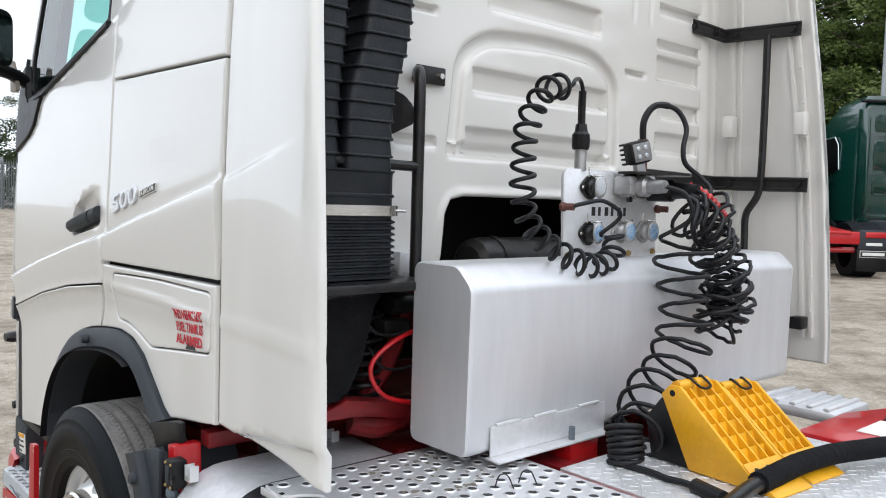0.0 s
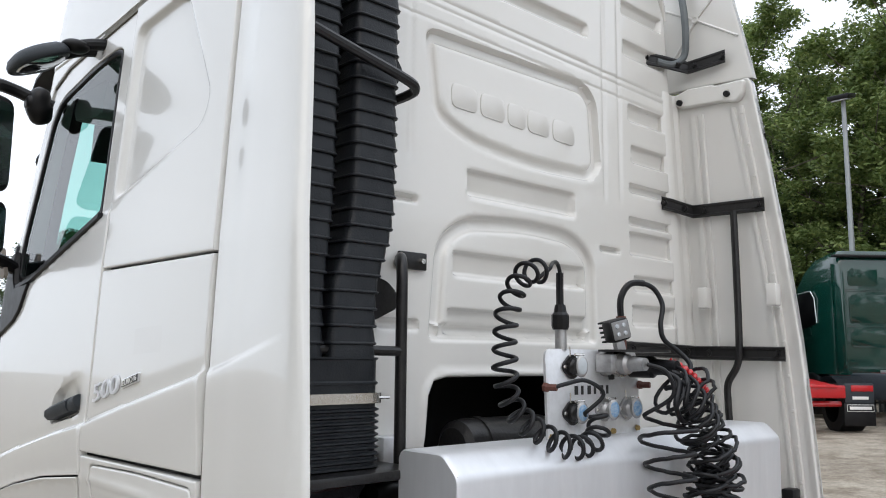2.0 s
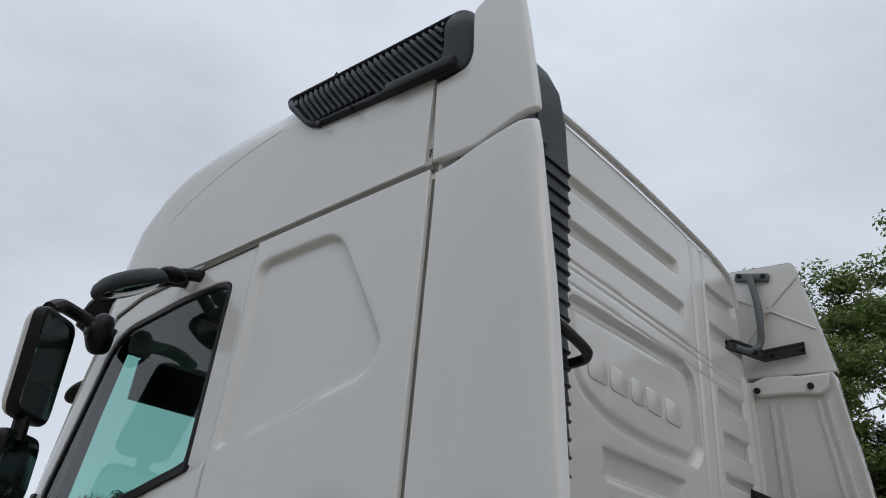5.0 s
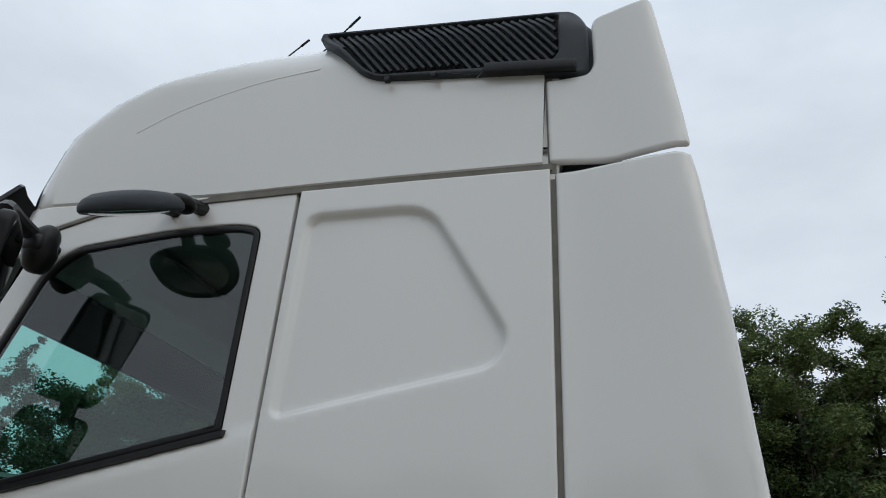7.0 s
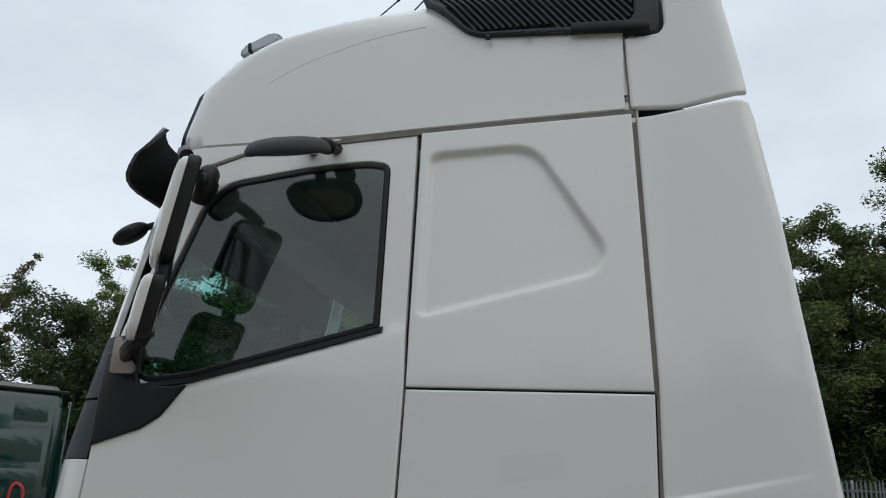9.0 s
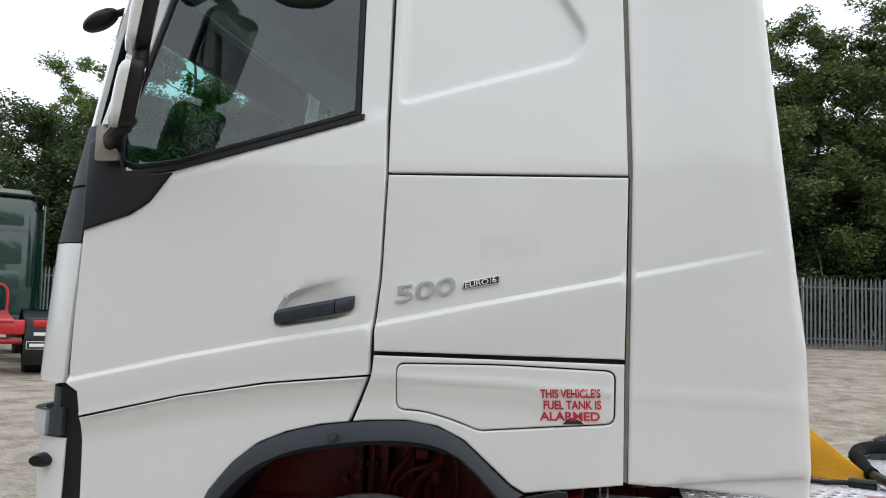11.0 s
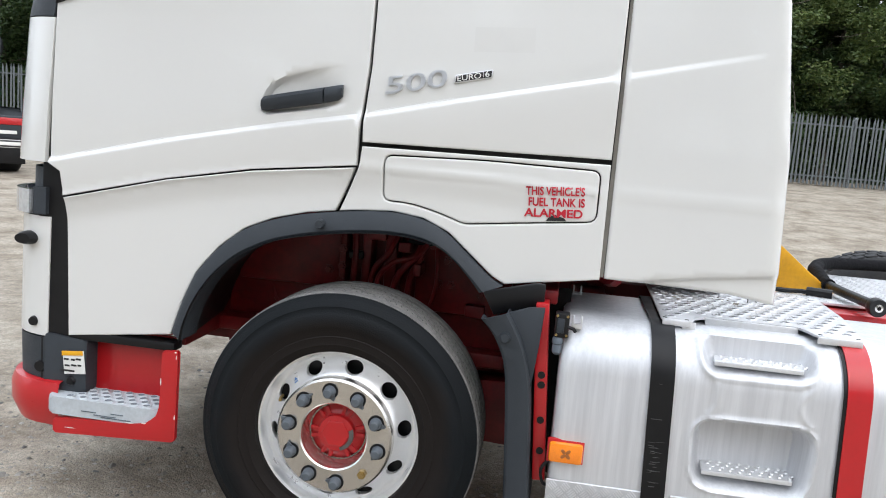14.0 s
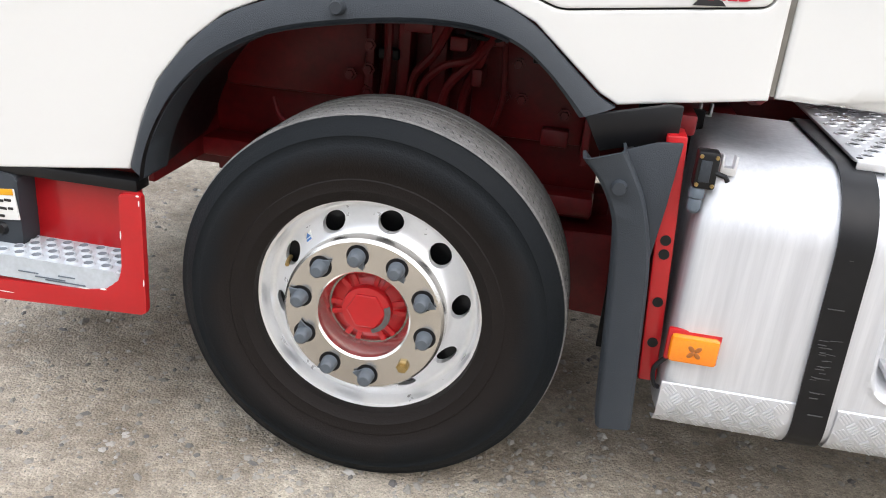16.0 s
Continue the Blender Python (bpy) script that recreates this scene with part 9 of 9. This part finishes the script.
tagged(stones, "loose grey and brown stones strewn over the gravel", "stones", kind="stuff")


# ---- palisade fence ----
def pale_mesh():
    bm = bmesh.new()
    w, d, h = 0.033, 0.014, 2.27
    sec = [(-w, 0.0), (-w * 0.5, -d), (w * 0.5, -d), (w, 0.0), (w * 0.45, -d + 0.006), (-w * 0.45, -d + 0.006)]
    lo = [bm.verts.new((x, y, 0.06)) for x, y in sec]
    hi = [bm.verts.new((x, y, h - 0.14)) for x, y in sec]
    tip = [bm.verts.new((x * 0.12, y, h)) for x, y in sec]
    for a, b in ((lo, hi), (hi, tip)):
        for k in range(6):
            bm.faces.new((a[k], a[(k + 1) % 6], b[(k + 1) % 6], b[k]))
    bm.faces.new(tip)
    me = bpy.data.meshes.new("pale")
    bm.to_mesh(me)
    bm.free()
    me.materials.append(M_GALV)
    return me


pale_me = pale_mesh()


def fence_run(a, b, pales=True):
    """A fence between two points: posts and rails as parts, and each pale where it stands near."""
    a, b = Vector(a), Vector(b)
    t = b - a
    run, ang = t.length, math.atan2(t.y, t.x)
    f = thing("palisade_fence", "weathered galvanised steel palisade fence with pointed pales", "fence", group="yard fence")
    f.matrix_world = Matrix.Translation((a.x, a.y, ground_z(a.x, a.y))) @ Matrix.Rotation(ang, 4, "Z")
    slope = (ground_z(b.x, b.y) - ground_z(a.x, a.y)) / run
    for z in (0.30, 1.92):
        bm = bmesh.new()
        add_box(bm, (0, 0.0, z), (run, 0.045, z + 0.045), 0.004)
        part("rail", bm, M_GALV, f)
    k = 0.0
    while k <= run + 0.01:
        part("post", box((k - 0.04, 0.045, 0.0), (k + 0.04, 0.13, 2.24), 0.004), M_LAMP, f)
        k += run / max(1, round(run / 2.75))
    n = int(run / 0.126)
    for i in range(n):
        ob = new("pale", pale_me)
        ob.parent = f
        ob.location = (0.08 + i * run / n, 0.0, rng.uniform(-0.015, 0.015))
        ob.rotation_euler = (0, rng.uniform(-0.012, 0.012), 0)
    return f


for a, b in (((-19, 21.8), (-8, 23.2)), ((-8, 23.2), (4.5, 24.4)), ((4.5, 24.4), (17, 25.2)), ((-38, 8.5), (-29, 15.0)), ((-46, 2.0), (-38, 8.5)), ((-29, 15.0), (-19, 21.8))):
    fence_run(a, b)


# ---- trees ----
def leaf_cards(rng, centres, sizes, per, leaf):
    """Many small leaves scattered in clumps."""
    n = len(centres) * per
    c = np.repeat(centres, per, axis=0)
    s = np.repeat(sizes, per)
    d = rng.normal(size=(n, 3))
    d /= np.linalg.norm(d, axis=1, keepdims=True)
    p = c + d * (s * rng.rand(n) ** 0.45)[:, None] * np.array((1, 1, 0.75))
    a = rng.normal(size=(n, 3))
    a[:, 2] *= 0.5
    a /= np.linalg.norm(a, axis=1, keepdims=True)
    b = np.cross(a, rng.normal(size=(n, 3)))
    b /= np.linalg.norm(b, axis=1, keepdims=True)
    ln = leaf * rng.uniform(0.6, 1.5, n)[:, None]
    v = np.stack([p - a * ln, p + b * ln * 0.42, p + a * ln, p - b * ln * 0.42], axis=1).reshape(-1, 3)
    return v


def make_tree(name, seed, height, spread, mat, label, base_clear=0.25, clumps=90, per=120, leaf=0.11, airy=1.0, trunk=0.17):
    r = np.random.RandomState(seed)
    t = thing(name, label, "tree", group="trees behind the fence")
    bm = bmesh.new()
    pts, p = [], np.array((0.0, 0.0, -0.4))
    lean = r.normal(size=2) * 0.04
    for k in range(9):
        pts.append(tuple(p))
        p = p + np.array((lean[0] + r.normal() * 0.06, lean[1] + r.normal() * 0.06, 1.0)) * height * 0.11
    rad = [trunk * (1 - 0.1 * k) for k in range(9)]
    add_tube(bm, bend(pts, 2), 0.1, 8, True, list(np.interp(np.linspace(0, 8, 17), range(9), rad)))
    centres, sizes = [], []
    limbs = 24
    for k in range(limbs):
        f = base_clear + (0.93 - base_clear) * (k + r.rand() * 0.6) / limbs
        i = min(7, int(f * 9))
        s = np.array(pts[i]) + (np.array(pts[i + 1]) - np.array(pts[i])) * (f * 9 - i)
        ang = k * 2.4 + r.rand()
        out = spread * (0.45 + 0.6 * math.sin(math.pi * min(1, (f - base_clear) / (1 - base_clear) * 0.8 + 0.15))) * r.uniform(0.6, 1.1)
        mid = s + np.array((math.cos(ang) * out * 0.5, math.sin(ang) * out * 0.5, height * 0.05 * r.uniform(0.6, 1.6)))
        end = s + np.array((math.cos(ang) * out, math.sin(ang) * out, height * 0.10 * r.uniform(0.5, 1.8)))
        rr = trunk * 0.42 * (1.15 - f)
        path = bend([tuple(s), tuple(mid), tuple(end)], 4)
        add_tube(bm, path, 0.05, 5, True, list(np.linspace(rr, 0.012, len(path))))
        for q in range(3):
            u = r.uniform(0.35, 0.95)
            c0 = s * (1 - u) ** 2 + mid * 2 * u * (1 - u) + end * u * u
            e2 = c0 + r.normal(size=3) * out * 0.28 + np.array((0, 0, 0.3))
            add_tube(bm, [tuple(c0), tuple((c0 + e2) / 2 + r.normal(size=3) * 0.08), tuple(e2)], 0.02, 4, True, [rr * 0.4, rr * 0.28, 0.008])
        for q in range(max(1, clumps // limbs)):
            u = r.uniform(0.3, 1.05)
            c0 = s * (1 - u) ** 2 + mid * 2 * u * (1 - u) + end * u * u
            centres.append(c0 + r.normal(size=3) * np.array((0.35, 0.35, 0.3)) * spread * 0.26)
            sizes.append(spread * r.uniform(0.16, 0.36) * airy)
    top = np.array(pts[8])
    for q in range(8):
        centres.append(top + r.normal(size=3) * np.array((0.25, 0.25, 0.35)) * spread * 0.5)
        sizes.append(spread * r.uniform(0.14, 0.26) * airy)
    part("trunk", bm, M_BARK, t)
    v = leaf_cards(r, np.array(centres), np.array(sizes), per, leaf)
    me = bpy.data.meshes.new("crown")
    idx = np.arange(len(v)).reshape(-1, 4)
    me.from_pydata(v.tolist(), [], idx.tolist())
    finish("crown", me, mat, t, "", 0)
    return t


def plant(proto, x, y, scale=1.0, turn=0.0):
    return copy_thing(proto, Matrix.Translation((x, y, ground_z(x, y))) @ Matrix.Rotation(turn, 4, "Z") @ Matrix.Diagonal((scale, scale, scale, 1)))


ash = make_tree("ash_tree", 3, 11.5, 3.4, M_LEAF, "tall ash tree with light green feathery leaves", 0.2, 288, 185, 0.068, 0.50)
ash.matrix_world = Matrix.Translation((-7.5, 27.5, ground_z(-7.5, 27.5)))
oak = make_tree("broadleaf_tree", 7, 9.5, 3.8, M_LEAF_DARK, "dense dark green broadleaf tree", 0.08, 240, 180, 0.076, 0.70)
oak.matrix_world = Matrix.Translation((-2.5, 28.5, ground_z(-2.5, 28.5)))
birch = make_tree("birch_tree", 11, 10.5, 2.0, M_LEAF_BROWN, "thin birch with brown turning leaves", 0.2, 144, 90, 0.07, 0.55, 0.1)
birch.matrix_world = Matrix.Translation((-31, 24, ground_z(-31, 24)))
alder = make_tree("alder_tree", 3, 11.5, 3.4, M_LEAF_DEEP, "tall alder tree with deep green leaves", 0.2, 288, 185, 0.068, 0.52)
alder.matrix_world = Matrix.Translation((8.2, 29.6, ground_z(8.2, 29.6)))
TREES = [(ash, -5.6, 27.7, 1.31, 1.0), (alder, 1.5, 28.0, 1.05, 2.2), (alder, 6.5, 28.0, 1.04, 3.0), (alder, 13.2, 28.5, 1.13, 4.1), (alder, 9.6, 28.6, 1.02, 0.9), (oak, 6.2, 29.5, 1.08, 3.6), (alder, 17.5, 29.0, 1.05, 5.0), (ash, -10.8, 29.0, 1.32, 2.8), (ash, -7.6, 29.5, 1.2, 0.3),
         (ash, -16.5, 29.5, 1.22, 4.4), (oak, -14.0, 29.0, 1.15, 1.6), (oak, -19.0, 28.5, 1.05, 2.2), (oak, -11.5, 27.5, 0.8, 0.7), (oak, 4.0, 31.5, 0.9, 1.9), (oak, 11.5, 31.0, 0.95, 2.6), (oak, 17.5, 30.5, 1.0, 0.2), (oak, -16, 26.5, 1.05, 3.3), (oak, 8.0, 30.5, 0.85, 4.0), (oak, -6.0, 31.5, 0.85, 5.0),
         (oak, -20.5, 25.5, 0.95, 4.4), (oak, -25, 23.5, 0.86, 5.3), (oak, -29, 20.5, 0.84, 0.9), (oak, -34, 17.5, 0.72, 1.4), (oak, -40, 12, 0.8, 2.9), (oak, -47, 7, 0.9, 3.7),
         (ash, -36.5, 24, 0.72, 0.4), (birch, -27.5, 27, 1.04, 1.0), (birch, -35, 25, 1.05, 2.0), (ash, -13.5, 30.5, 1.15, 2.4), (ash, -22, 29, 0.90, 5.5)]
# unseen trees past the rear, for darker reflections in the rear wall
TREES += [(alder, 22.5, 27.0, 0.9, 0.6), (oak, 27, 24.5, 0.8, 1.2), (alder, 31, 19, 0.8, 2.0), (oak, 33, 13.5, 0.85, 2.7), (oak, 33, 7.5, 0.75, 3.9), (ash, 32, 1.5, 0.8, 4.6), (oak, 30, -4.5, 0.8, 5.5)]
# unseen row across the yard, added to dim low light on the nearside
TREES += [(oak, 18.5 - 4.4 * k, -17.5 - 1.3 * (k % 3), 0.84 + 0.06 * (k % 2), 0.8 * k) for k in range(10)]
for proto, x, y, s, a in TREES:
    plant(proto, x, y, s, a)
# undergrowth along the fence
r_u = np.random.RandomState(17)
cs, ss = [], []
path_u = [(-52, -2), (-46.5, 4.5), (-38.5, 11.5), (-29, 18.5), (-19, 25), (-8, 26.3), (4.5, 27.5), (17, 28), (26, 28)]
for k in range(620):
    u = r_u.uniform(0, len(path_u) - 1.001)
    i = int(u)
    x = path_u[i][0] + (path_u[i + 1][0] - path_u[i][0]) * (u - i) + r_u.normal() * 0.9
    y = path_u[i][1] + (path_u[i + 1][1] - path_u[i][1]) * (u - i) + r_u.normal() * 0.7 + 0.6
    cs.append((x, y, ground_z(x, y) + r_u.uniform(0.1, 3.6)))
    ss.append(r_u.uniform(0.5, 1.1))
for k in range(760):
    u = r_u.uniform(4.2, len(path_u) - 1.001)
    i = int(u)
    x = path_u[i][0] + (path_u[i + 1][0] - path_u[i][0]) * (u - i)
    y = path_u[i][1] + (path_u[i + 1][1] - path_u[i][1]) * (u - i) + r_u.uniform(1.2, 6.0)
    cs.append((x, y, ground_z(x, y) + r_u.uniform(0.0, 4.6)))
    ss.append(r_u.uniform(0.7, 1.3))
far_c, far_s = [], []
for k in range(420):
    u = r_u.uniform(3.4, len(path_u) - 1.001)
    i = int(u)
    x = path_u[i][0] + (path_u[i + 1][0] - path_u[i][0]) * (u - i)
    y = path_u[i][1] + (path_u[i + 1][1] - path_u[i][1]) * (u - i) + r_u.uniform(5.0, 10.0)
    far_c.append((x, y, ground_z(x, y) + r_u.uniform(0.0, 5.0)))
    far_s.append(r_u.uniform(1.0, 1.7))
v = np.concatenate([leaf_cards(r_u, np.array(cs), np.array(ss), 170, 0.09), leaf_cards(r_u, np.array(far_c), np.array(far_s), 150, 0.20)])
me = bpy.data.meshes.new("undergrowth")
me.from_pydata(v.tolist(), [], np.arange(len(v)).reshape(-1, 4).tolist())
tagged(finish("undergrowth", me, M_LEAF_DARK, None, "", 0), "dense dark undergrowth behind the fence", "bushes", kind="stuff")
